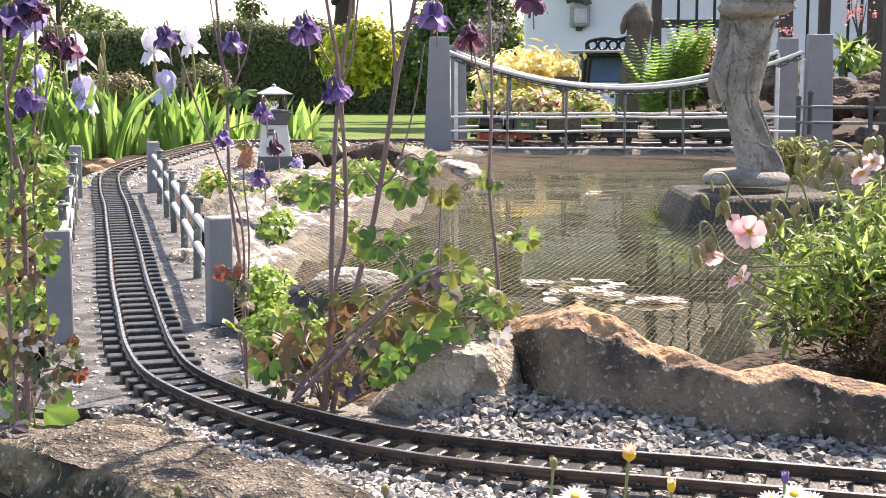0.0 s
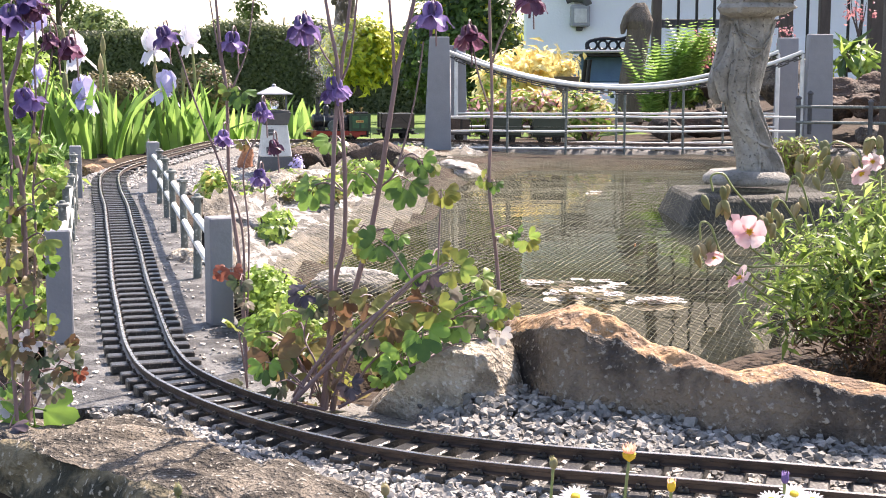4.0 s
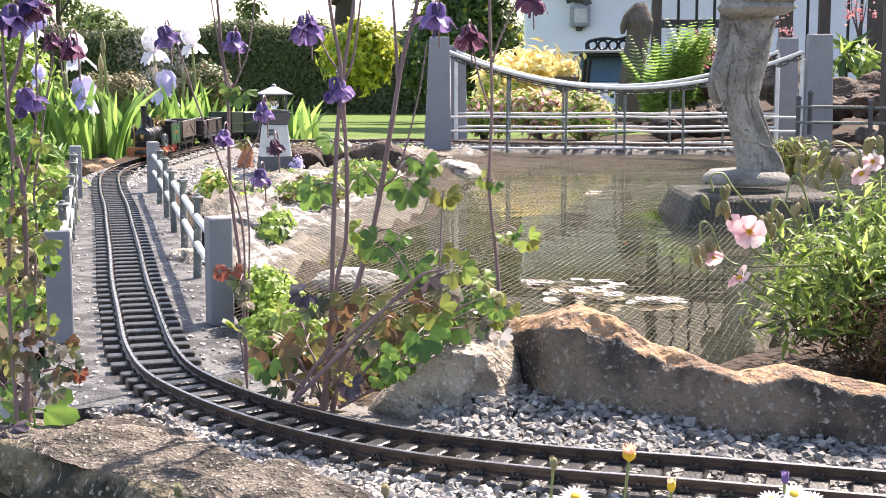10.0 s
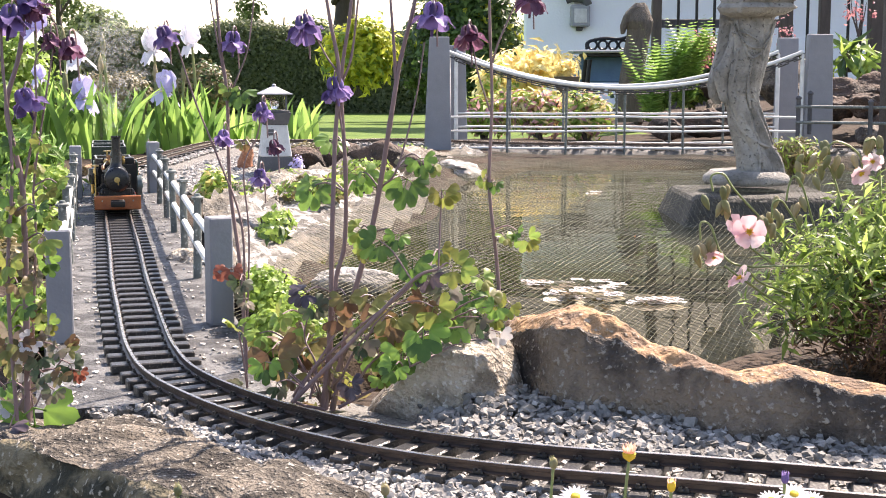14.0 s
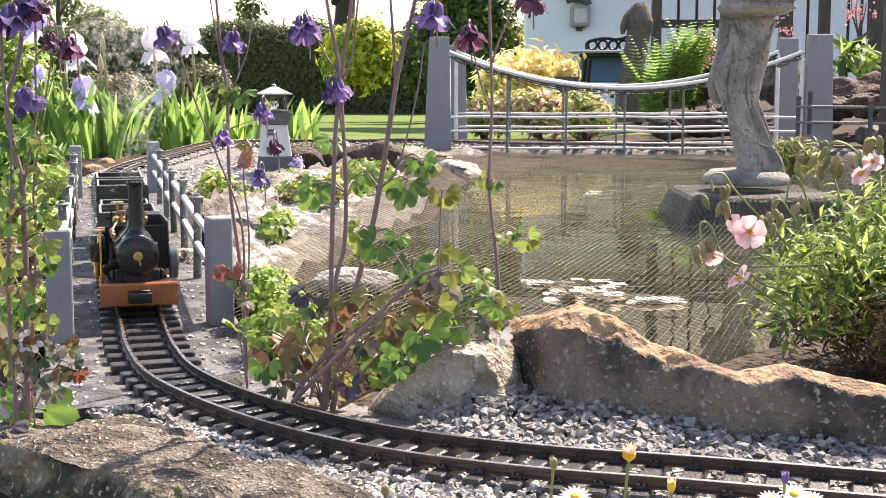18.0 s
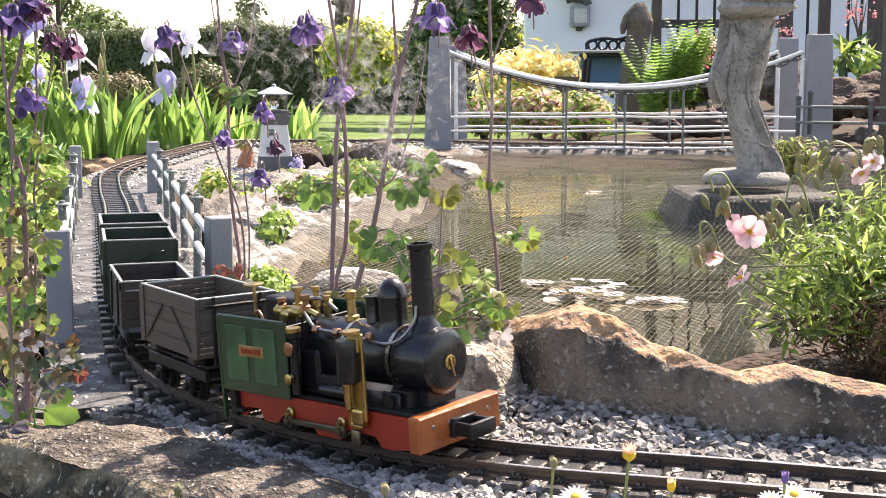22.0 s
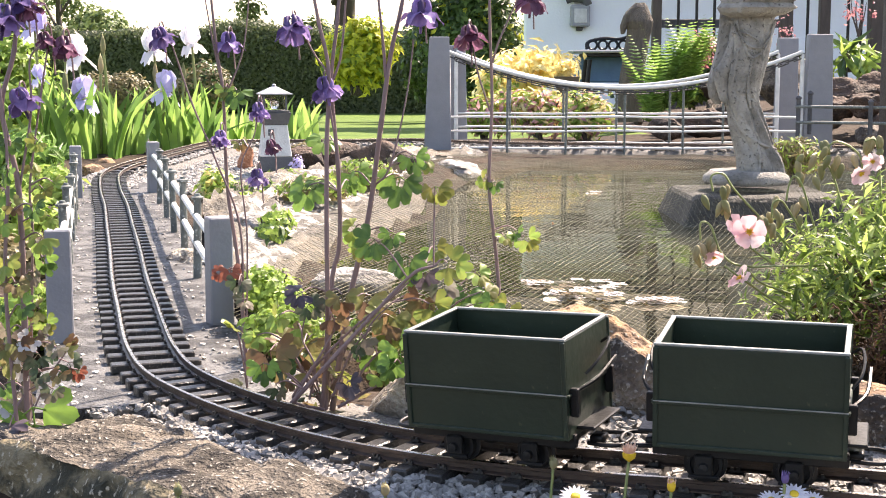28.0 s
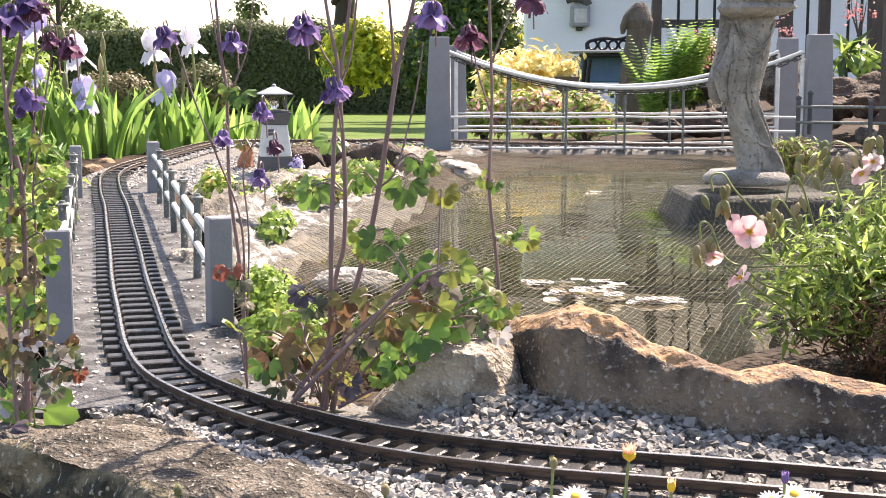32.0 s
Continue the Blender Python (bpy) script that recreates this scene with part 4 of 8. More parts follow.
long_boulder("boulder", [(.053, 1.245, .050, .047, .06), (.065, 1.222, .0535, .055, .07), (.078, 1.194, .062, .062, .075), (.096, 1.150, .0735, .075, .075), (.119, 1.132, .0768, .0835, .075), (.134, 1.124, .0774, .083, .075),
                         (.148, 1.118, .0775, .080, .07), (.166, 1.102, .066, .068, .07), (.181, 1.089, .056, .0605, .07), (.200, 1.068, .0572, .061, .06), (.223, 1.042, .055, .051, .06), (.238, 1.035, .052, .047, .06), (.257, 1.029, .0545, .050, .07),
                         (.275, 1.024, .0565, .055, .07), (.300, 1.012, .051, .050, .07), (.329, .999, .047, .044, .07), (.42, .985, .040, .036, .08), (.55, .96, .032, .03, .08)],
             "long weathered sandstone boulder, its sunlit top coloured orange-brown")
tagged(part("boulder", rock_mesh("boulder", (.066, .080, .080), 11, .22, 5, mats=[M["greystone"]]), None, None, m=pose(.0, 1.225, -.004, 14, 6, 24)),
       "grey-brown pointed boulder half buried in gravel", "rock")
tagged(part("boulder", rock_mesh("boulder", (.030, .03, .03), 19, .22, 4, mats=[M["greystone"]]), None, None, m=pose(.050, 1.20, -.006, 0, 0, 10)),
       "small pale stone beside the boulder", "rock")


def slab():
    """The flat sandstone in front of the line, with a broken front edge."""
    bm = bmesh.new()
    n, k = 80, 44
    grid = []
    for i in range(n):
        x = -.42 + .50 * i / (n - 1)
        yb = 1.168 - .125 * smooth(-.29, -.12, x) - .13 * smooth(-.17, .0, x) + .006 * fbm((x, 0, 0), 20)
        yf = 1.070 - .15 * smooth(-.385, -.15, x) - .08 * smooth(-.2, .04, x) + .008 * fbm((x, 4, 0), 14)
        zt = .004 - .012 * smooth(-.12, .08, x)
        col = []
        for j in range(k):
            v = j / (k - 1)
            if v < .3:
                q = v / .3
                y, z = yf - .02 * (1 - q), -.10 + (zt + .10) * q ** .7
            else:
                q = (v - .3) / .7
                y, z = yf + (yb - yf) * q, zt - .010 * q + .004 * math.sin(q * 3)
                if q > .95:
                    z -= (q - .95) * .4
            d = .007 * fbm((x, y, z), 12) + .0035 * fbm((x, y, z + 5), 40) + .0014 * fbm((x + 3, y, z), 130)
            if v >= .3:
                lay = fbm((x, y, 2), 7)
                d += .006 * smooth(.05, .12, lay)
                col.append(bm.verts.new((x, y, z + d)))
            else:
                col.append(bm.verts.new((x, y - d * 2.5 - .004 * fbm((x, y, z * 2), 55), z + d * .4)))
        grid.append(col)
    for a, b in zip(grid, grid[1:]):
        for j in range(k - 1):
            bm.faces.new((a[j], a[j + 1], b[j + 1], b[j])).material_index = 1 if j < .28 * k else 0
    me = to_mesh(bm, "stone_slab", 60)
    me.materials.append(M["slabstone"])
    me.materials.append(M["moss"])
    return tagged(new("stone_slab", me), "flat weathered sandstone slab with a broken mossy edge", "rock")


M["slabstone"] = mat("brown_grey_slab", (0.185, 0.158, 0.128), (0.055, 0.048, 0.040), 20, 0.94, bump=1.0, fine=230, c3=(0.40, 0.37, 0.32), spots=0.595, contrast=0.16, spec=0.25)
M["moss"] = mat("dark_mossy_stone", (0.22, 0.18, 0.11), (0.042, 0.040, 0.026), 26, 0.95, bump=1.0, fine=170, c3=(0.44, 0.40, 0.32), spots=0.60, contrast=0.15)
slab()

M["bank"] = mat("brown_silted_bank", (0.11, 0.09, 0.062), (0.035, 0.03, 0.021), 22, 0.7, bump=0.8, fine=160, c3=(0.24, 0.215, 0.17), spots=0.60, contrast=0.15)
# pale cement that also carries the bank's glare in its colour
M["cement"] = mat("pale_cement_glare", (0.36, 0.345, 0.32), (0.08, 0.072, 0.06), 26, 0.8, bump=0.6, fine=180, c3=(0.05, 0.044, 0.038), spots=0.57, contrast=0.15, spec=0.4)


def pond_bank():
    """The sloping cemented bank from the garden edge down to the water on the trestle side."""
    out = [(-.235, 1.75), (-.33, 2.1), (-.43, 2.5), (-.50, 2.9), (-.50, 3.3), (-.44, 3.7), (-.32, 4.1), (-.10, 4.5), (.05, 4.80)]
    inn = [(-.15, 1.68), (-.22, 2.1), (-.17, 2.55), (-.06, 2.95), (-.01, 3.3), (.04, 3.7), (.10, 4.15), (.16, 4.5), (.26, 4.76)]
    a, b = spline([(x, y, 0) for x, y in out], 12), spline([(x, y, 0) for x, y in inn], 12)
    bm = bmesh.new()
    prev = None
    for p, q in zip(a, b):
        ring = []
        for k in range(25):
            u = k / 24
            c = p.lerp(q, u)
            z = .006 - .055 * u ** 1.4 - .05 * smooth(.85, 1.0, u)
            z += (.020 * fbm(c, 5) + .030 * abs(fbm((c.x * 2, c.y, 0), 9)) + .016 * fbm(c, 30)) * (1 - .5 * u)
            ring.append(bm.verts.new((c.x, c.y, z)))
        if prev:
            for k in range(24):
                c = ring[k].co
                # upper zone takes the pale cement with the glare painted in
                wet = k / 24 + .22 * fbm((c.x, c.y, 3), 7) + .10 * fbm((c.x, c.y, 5), 26)
                bm.faces.new((prev[k], prev[k + 1], ring[k + 1], ring[k])).material_index = 0 if .16 < wet < .60 else 1
        prev = ring
    return tagged(part("pond_bank", bm, [M["cement"], M["bank"]], smooth=50), "rough cemented bank sloping to the water, glare in its pale colour", "bank", kind="structure")


pond_bank()
for i, (x, y, z, sx, sy, sz, rz, mk, lab) in enumerate([
        (-.37, 2.62, .0, .05, .09, .022, 20, "palestone", "pale flat stone on the pond bank"),
        (-.30, 3.35, .0, .06, .10, .025, 12, "palestone", "pale flat stone on the pond bank"),
        (-.40, 3.55, -.01, .07, .10, .035, 60, "greystone", "grey stone among the bank plants"),
        (-.40, 2.2, -.01, .04, .08, .022, 15, "greystone", "grey stone beside the trestle"),
        (-.17, 4.18, .01, .11, .11, .07, 0, "brownrock", "reddish-brown rockery stone beside the line"),
        (-.41, 4.15, .012, .075, .07, .05, 40, "brownrock", "reddish-brown rockery stone beside the line"),
        (-.33, 4.25, .012, .10, .09, .06, 20, "brownrock", "reddish-brown rockery stone beside the line"),
        (-.10, 4.55, .0, .12, .12, .04, 20, "greystone", "grey rockery stone beside the line"),
        (.05, 4.3, -.02, .08, .2, .035, 5, "palestone", "pale stone by the netting"),
        (-1.02, 4.02, -.012, .05, .05, .028, 0, "sandstone_warm", "small tan stone beside the track"),
        (-1.06, 4.35, -.012, .05, .06, .026, 50, "sandstone_warm", "small tan stone beside the track"),
        (-.125, 2.10, -.030, .075, .05, .022, 5, "palestone", "pale flat stone at the water's edge"),
        (-.585, 4.12, .02, .026, .03, .06, 10, "terracotta", "upright orange terracotta stone")]):
    if mk not in M:
        M[mk] = mat("weathered_terracotta", (0.42, 0.20, 0.11), (0.30, 0.13, 0.075), 14, 0.9, bump=0.7, fine=120, c3=(0.5, 0.34, 0.24), spots=0.6)
    tagged(part("bank_stone", rock_mesh("bank_stone", (sx, sy, sz), 30 + i, .26, 4, mats=[M[mk]]), None, None, m=pose(x, y, z, 0, 0, rz)), lab, "rock")
for i, (x, y, z, sx, sy, sz) in enumerate([(1.55, 5.9, .10, .16, .12, .10), (1.85, 5.7, .07, .14, .12, .08), (1.25, 6.1, .10, .15, .12, .09), (2.05, 6.2, .16, .2, .15, .12),
                                           (1.62, 6.5, .22, .18, .15, .11), (1.35, 6.6, .20, .15, .12, .08), (1.72, 5.55, .03, .10, .08, .05)]):
    tagged(part("rockery_stone", rock_mesh("rockery_stone", (sx, sy, sz), 60 + i, .3, 4, mats=[M["brownrock" if i % 2 else "sandstone"]]), None, None, m=pose(x, y, z, 0, 0, 40 * i)),
           "brown stone set in the rockery slope", "rock")


def stones(name, pos, size, seed, flat=0.7):
    """Loose angular chips, each a small many-sided block."""
    rg = np.random.default_rng(seed)
    n = len(pos)
    base = np.array([(-1, -.8, -.6), (.9, -1, -.5), (1, .8, -.6), (-.8, 1, -.5), (-.8, -.8, .5), (.9, -.7, .6), (.7, .8, .5), (-.9, .7, .6), (0, 0, 1.0)])
    V = base[None] * rg.uniform(.72, 1.15, (n, 9, 3)) * rg.uniform(.65, 1.2, (n, 1, 3))
    q = rg.normal(0, 1, (n, 4))
    q /= np.linalg.norm(q, axis=1)[:, None]
    w, x, y, z = q.T
    R = np.stack([1 - 2 * (y * y + z * z), 2 * (x * y - z * w), 2 * (x * z + y * w), 2 * (x * y + z * w), 1 - 2 * (x * x + z * z), 2 * (y * z - x * w),
                  2 * (x * z - y * w), 2 * (y * z + x * w), 1 - 2 * (x * x + y * y)], 1).reshape(n, 3, 3)
    sc = size * rg.uniform(.45, 1.2, n) * .5
    V = np.einsum("nij,nkj->nki", R, V) * sc[:, None, None]
    V[:, :, 2] *= flat
    V = (V + np.array(pos)[:, None]).reshape(-1, 3)
    f = np.array([(0, 1, 5), (0, 5, 4), (1, 2, 6), (1, 6, 5), (2, 3, 7), (2, 7, 6), (3, 0, 4), (3, 4, 7), (4, 5, 8), (5, 6, 8), (6, 7, 8), (7, 4, 8), (0, 3, 2), (0, 2, 1)])
    F = (f[None] + (np.arange(n) * 9)[:, None, None]).reshape(-1, 3)
    me = bpy.data.meshes.new(name)
    me.from_pydata(V.tolist(), [], F.tolist())
    return me


def near_line(x, y):
    d = (LP[:, 0] - x) ** 2 + (LP[:, 1] - y) ** 2
    i = int(d.argmin())
    return math.sqrt(float(d[i])), float(LS[i]), float(LP[i, 2])


rg = np.random.default_rng(4)
beds = {"front": [], "coarse": [], "corner": [], "far": []}
while len(beds["front"]) + len(beds["coarse"]) < 17000:
    x, y = rg.uniform(-.42, .62), rg.uniform(.76, 1.30)
    d, s, z = near_line(x, y)
    low = y < float(np.interp(s, LS, LP[:, 1])) - .004
    if s < 7.12 or d > .20 or (low and d > .095 and x < .10):
        continue
    along, across = (Vector((x, y, 0)) - B0).dot(BU), (Vector((x, y, 0)) - B0).dot(BR)
    if along > -.312 and abs(across) < .118 and rg.random() > .02:
        continue
    if x < -.02 and y > 1.02 and d > .05 and (x - (-.30)) * .5 + (y - 1.20) > 0 and s > 7.3:
        continue
    top = z - .0105 + .003 * rg.random() if d < .05 else z - .0115 + .003 * rg.random() if low else z - .010 + .012 * smooth(.05, .16, d) * rg.random() - .004 * rg.random()
    if y > 1.12 and x > .02:
        top += .010 * smooth(1.08, 1.2, y)
    beds["coarse" if not low and d > .046 and x > -.08 and rg.random() < .8 else "front"].append((x, y, top))
while len(beds["corner"]) < 9000:
    x, y = rg.uniform(-1.1, -.45), rg.uniform(3.5, 4.75)
    d, s, z = near_line(x, y)
    if d < .04 and rg.random() < .5 or (x < -.95 and d > .1) or (x > -.62 and y < 3.7):
        continue
    beds["corner"].append((x, y, max(ground_z(x, y), z - .012 if d < .07 else -9) + .003))
while len(beds["far"]) < 2500:
    x = rg.uniform(-.8, 2.3)
    y = rg.uniform(4.6, 5.4)
    d, s, z = near_line(x, y)
    if d < .09:
        beds["far"].append((x, y, z - .010))
# coarse chips get the darker copy, coloured for the boulder's shade
for nm, sz, sd, lab in (("front", .0072, 1, "pale grey limestone chippings round the front curve"), ("coarse", .0098, 5, "coarse stone chips at the foot of the boulder, shade in their colour"), ("corner", .014, 2, "pale grey chippings inside the far corner of the line"), ("far", .02, 3, "grey track ballast on the far side")):
    tagged(part("gravel", stones("gravel", beds[nm], sz, sd), M["shadegravel" if nm == "coarse" else "gravel"]), lab, "gravel", kind="stuff")
# the bed that the loose chips lie on
bm = bmesh.new()
prev = None
for s in np.arange(7.12, 9.3, .03):
    p = line_pose(float(s))
    ring = [bm.verts.new(p @ Vector((0, v, -.0145 - .006 * smooth(-.03, -.06, v) - .012 * smooth(.09, .16, abs(v)) + .003 * fbm((s, v, 0), 30)))) for v in np.linspace(-.16, .16, 23)]
    if prev:
        for a in range(22):
            bm.faces.new((prev[a], prev[a + 1], ring[a + 1], ring[a]))
    prev = ring
tagged(part("ballast_bed", bm, M["bed"], smooth=60), "packed grey gravel bed under the front curve", "gravel", kind="structure")
bm = bmesh.new()
prev = None
for s in np.arange(1.0, 5.25, .05):
    p = line_pose(float(s))
    ring = [bm.verts.new(p @ Vector((0, v, -.012 - .05 * smooth(.07, .15, abs(v))))) for v in np.linspace(-.15, .15, 15)]
    if prev:
        for a in range(14):
            bm.faces.new((prev[a], prev[a + 1], ring[a + 1], ring[a]))
    prev = ring
tagged(part("ballast_bed", bm, M["bed"], smooth=60), "packed grey gravel bed under the far line", "gravel", kind="structure")

bits = []
while len(bits) < 420:
    u, v = rg.uniform(-.30, 1.9), rg.uniform(-.10, .112)
    if abs(v) < .046 and rg.random() < .85 or u > .6 and rg.random() < .4:
        continue
    bits.append(tuple(bridge(u, v, -.0085)))
tagged(part("debris", stones("debris", bits, .0060, 8, .5), M["gravel"]), "pale grit and crumbs of stone lying on the bridge deck", "grit", kind="stuff")

M["net"] = mat("dull_green_net", (0.24, 0.23, 0.165), (0.11, 0.105, 0.07), 12, 0.7, bump=0)


def net_z(x, y):
    d = pond_depth(x, y)
    z = -.016 - .012 * smooth(0, .5, d) + .006 * fbm((x, y, 1), 2.5)
    if d < .02:
        z = max(z, ground_z(x, y) + .006 + .012 * abs(fbm((x, y, 0), 6)))
    px, py = x - .70, y - 3.12
    k = max(abs(px) / .26, abs(py) / .26)
    return max(z, .030 - .20 * max(0, k - .66))


def net_mesh():
    V, Fs = [], []
    dx, dy, r = .0058, .036, .00036
    y = 1.36
    row = 0
    while y < 5.02:
        fat = r
        prev = None
        i = 0
        x = -.34
        while x < 2.45:
            zig = dy * .5 if (i + row) % 2 else 0
            yy = y + zig + .012 * math.sin(x * 5 + y)
            d = pond_depth(x, yy)
            if d > -.13 and not (yy < 1.62 and d < .0):
                z = net_z(x, yy)
                b = len(V)
                V += [(x, yy - fat, z), (x, yy + fat, z), (x, yy, z + fat * 2)]
                if prev is not None:
                    a = prev
                    Fs += [(a, a + 2, b + 2, b), (a + 2, a + 1, b + 1, b + 2), (a + 1, a, b, b + 1)]
                prev = b
            else:
                prev = None
            x += dx
            i += 1
        y += dy * .5
        row += 1
    me = bpy.data.meshes.new("pond_net")
    me.from_pydata(V, [], Fs)
    return me


tagged(part("pond_net", net_mesh(), M["net"]), "fine olive diamond-mesh net stretched over the pond", "net", kind="stuff")

# ---- plants ----
M["leafgreen"] = leaf_mat("columbine_leaf_green", (0.075, 0.165, 0.035), (0.145, 0.26, 0.042), 0.32, 0.4, scale=120, val=.45)
M["leafdark"] = leaf_mat("columbine_leaf_dark", (0.06, 0.11, 0.05), (0.15, 0.115, 0.085), 0.35, 0.55, scale=70, val=.4)
M["leafred"] = leaf_mat("columbine_leaf_turning", (0.21, 0.105, 0.055), (0.15, 0.17, 0.05), 0.42, scale=60, val=.4)
M["leafyellow"] = leaf_mat("columbine_leaf_yellow", (0.27, 0.26, 0.055), (0.14, 0.24, 0.045), 0.42, scale=90, val=.4)
M["leafscarlet"] = leaf_mat("scarlet_leaf", (0.26, 0.075, 0.045), (0.20, 0.06, 0.04), 0.5, scale=30)
M["leafpale"] = leaf_mat("pale_silvery_leaf", (0.46, 0.43, 0.43), (0.58, 0.55, 0.53), 0.3, scale=120, val=.1)
M["leafplum"] = leaf_mat("dark_plum_leaf", (0.055, 0.045, 0.06), (0.10, 0.075, 0.09), 0.2, scale=120)
M["stem"] = mat("purple_brown_stem", (0.17, 0.11, 0.115), (0.24, 0.16, 0.15), 40, 0.55, bump=0.15, aniso=(1, 1, .1))
M["stemgreen"] = mat("green_stem", (0.16, 0.21, 0.07), (0.22, 0.25, 0.10), 40, 0.55, bump=0.1)
M["purple"] = leaf_mat("purple_petal", (0.10, 0.06, 0.19), (0.27, 0.19, 0.42), 0.4, 0.5, scale=110)
M["maroon"] = leaf_mat("maroon_petal", (0.10, 0.035, 0.075), (0.19, 0.08, 0.14), 0.35, 0.5, scale=60)
M["lilac"] = leaf_mat("pale_lilac_petal", (0.55, 0.50, 0.82), (0.74, 0.70, 0.90), 0.4, 0.5, scale=30, val=0.12)
M["whitepetal"] = leaf_mat("white_petal", (0.80, 0.78, 0.86), (0.88, 0.87, 0.90), 0.4, 0.5, scale=30, val=0.08)
M["pinkpetal"] = leaf_mat("pink_petal", (0.80, 0.48, 0.52), (0.86, 0.66, 0.68), 0.45, 0.5, scale=60, val=0.12)
M["yellowcore"] = mat("yellow_stamens", (0.75, 0.50, 0.03), (0.62, 0.38, 0.02), 200, 0.7)
M["irisleaf"] = leaf_mat("iris_leaf", (0.10, 0.23, 0.045), (0.27, 0.43, 0.09), 0.55, 0.38, scale=14, val=0.4)
M["bud"] = leaf_mat("hairy_green_bud", (0.26, 0.28, 0.13), (0.33, 0.27, 0.16), 0.3, 0.7, scale=60)
M["roseleaf"] = leaf_mat("rock_rose_leaf", (0.085, 0.17, 0.03), (0.30, 0.40, 0.08), 0.5, 0.42, scale=60, val=.5)


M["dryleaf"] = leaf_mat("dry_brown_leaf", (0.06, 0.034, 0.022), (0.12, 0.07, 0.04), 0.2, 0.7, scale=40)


def lobed(bm, size, m, lobes=3, mi=0, cup=0.34):
    """A fan-shaped leaflet with rounded, notched lobes, folded a little along its ribs; stalk at the origin, tip along y."""
    n = lobes * 8
    rim1, rim2 = [], []
    for k in range(n + 1):
        u = k / n
        a = radians(-74 + 148 * u)
        lob = abs(math.sin(u * math.pi * lobes)) ** .5
        fine = .11 * abs(math.sin(u * math.pi * lobes * 3)) ** .7
        r = size * (.66 + .26 * lob + .9 * fine * lob) * (1 - .16 * abs(u - .5) * 2)
        z = cup * size * (.16 * math.cos(u * math.pi * 2 * lobes) - .5 * (2 * u - 1) ** 2 + .10 * math.sin(u * 17 + size * 40))
        rim2.append(bm.verts.new(m @ Vector((math.sin(a) * r, math.cos(a) * r, z))))
        rim1.append(bm.verts.new(m @ Vector((math.sin(a) * r * .5, math.cos(a) * r * .5, z * .2 + cup * size * .18))))
    o = bm.verts.new(m @ Vector((0, 0, 0)))
    for k in range(n):
        bm.faces.new((rim1[k], rim1[k + 1], rim2[k + 1], rim2[k])).material_index = mi
        bm.faces.new((o, rim1[k + 1], rim1[k])).material_index = mi


def columbine_leaf(seed, material):
    """Three lobed leaflets on short stalks; about 1 across, scaled by the mesh maker."""
    rng = random.Random(seed)
    bm = bmesh.new()
    for ang, ln in ((-64, .15), (0, .26), (64, .15)):
        a = ang + rng.uniform(-10, 10)
        m = pose(0, 0, 0, 0, 0, -a) @ Matrix.Translation((0, ln, 0)) @ pose(0, 0, 0, rng.uniform(-28, 12), rng.uniform(-22, 22), 0)
        lobed(bm, rng.uniform(.52, .63), m, 3)
        tube(bm, [(0, 0, 0), m @ Vector((0, .05, .004))], .014, 5)
    bmesh.ops.scale(bm, vec=(.030, .030, .030), verts=bm.verts)
    me = to_mesh(bm, "leaf", 80)
    me.materials.append(material)
    return me


LEAVES = {k: [columbine_leaf(i * 7 + j, M[k]) for j in range(3)] for i, k in enumerate(("leafgreen", "leafdark", "leafred", "leafyellow", "leafscarlet", "leafpale", "leafplum"))}


def petal(bm, L, W, m, curl=0.2, tip=1.0, mi=0, n=7, cup=0.25, ruffle=0.0, width=None):
    """A petal along y, thin, cupped across and curled along."""
    rows = []
    for i in range(n + 1):
        u = i / n
        w = W * .5 * ((math.sin(math.pi * min(1, u ** .7 * .97 + .03)) ** .75) if width is None else width(u))
        y = L * u
        z = -curl * L * u * u
        row = []
        for k in range(5):
            q = (k - 2) / 2
            row.append(bm.verts.new(m @ Vector((q * w, y, z + cup * w * q * q + ruffle * W * math.sin(u * 9 + q * 4) * abs(q)))))
        rows.append(row)
    for a, b in zip(rows, rows[1:]):
        for k in range(4):
            bm.faces.new((a[k], a[k + 1], b[k + 1], b[k])).material_index = mi


def columbine_flower(seed, material):
    """A nodding flower: five spreading pointed sepals, a cup of five petals, and five hooked spurs above; hangs from the origin."""
    rng = random.Random(seed)
    bm = bmesh.new()
    for k in range(5):
        a = 72 * k + rng.uniform(-8, 8)
        petal(bm, .0200, .0125, pose(0, 0, -.002, 0, 0, a) @ pose(0, .003, 0, -34 + rng.uniform(-16, 16), rng.uniform(-12, 12), 0), .12, ruffle=.09)
        petal(bm, .0150, .0120, pose(0, 0, -.004, 0, 0, a + 36) @ pose(0, .0035, 0, -60 + rng.uniform(-10, 10), 0, 0), -.1, cup=.45, ruffle=.06, width=lambda u: .45 + .55 * min(1, u * 1.6) if u < .9 else .8)
        m = pose(0, 0, -.005, 0, 0, a + 36)
        tube(bm, [m @ Vector(p) for p in ((0, .005, 0), (0, .0066, .005), (0, .0058, .0095), (0, .0034, .0115), (0, .0022, .0105))], [.0034, .0027, .0019, .0014, .0015], 6)
    tube(bm, [(0, 0, -.004), (0, 0, -.022)], [.002, .0012], 6)
    me = to_mesh(bm, "flower", 80)
    me.materials.append(material)
    return me


FLOWERS = {k: [columbine_flower(i + 11 * j, M[k]) for i in range(3)] for j, k in enumerate(("purple", "maroon"))}


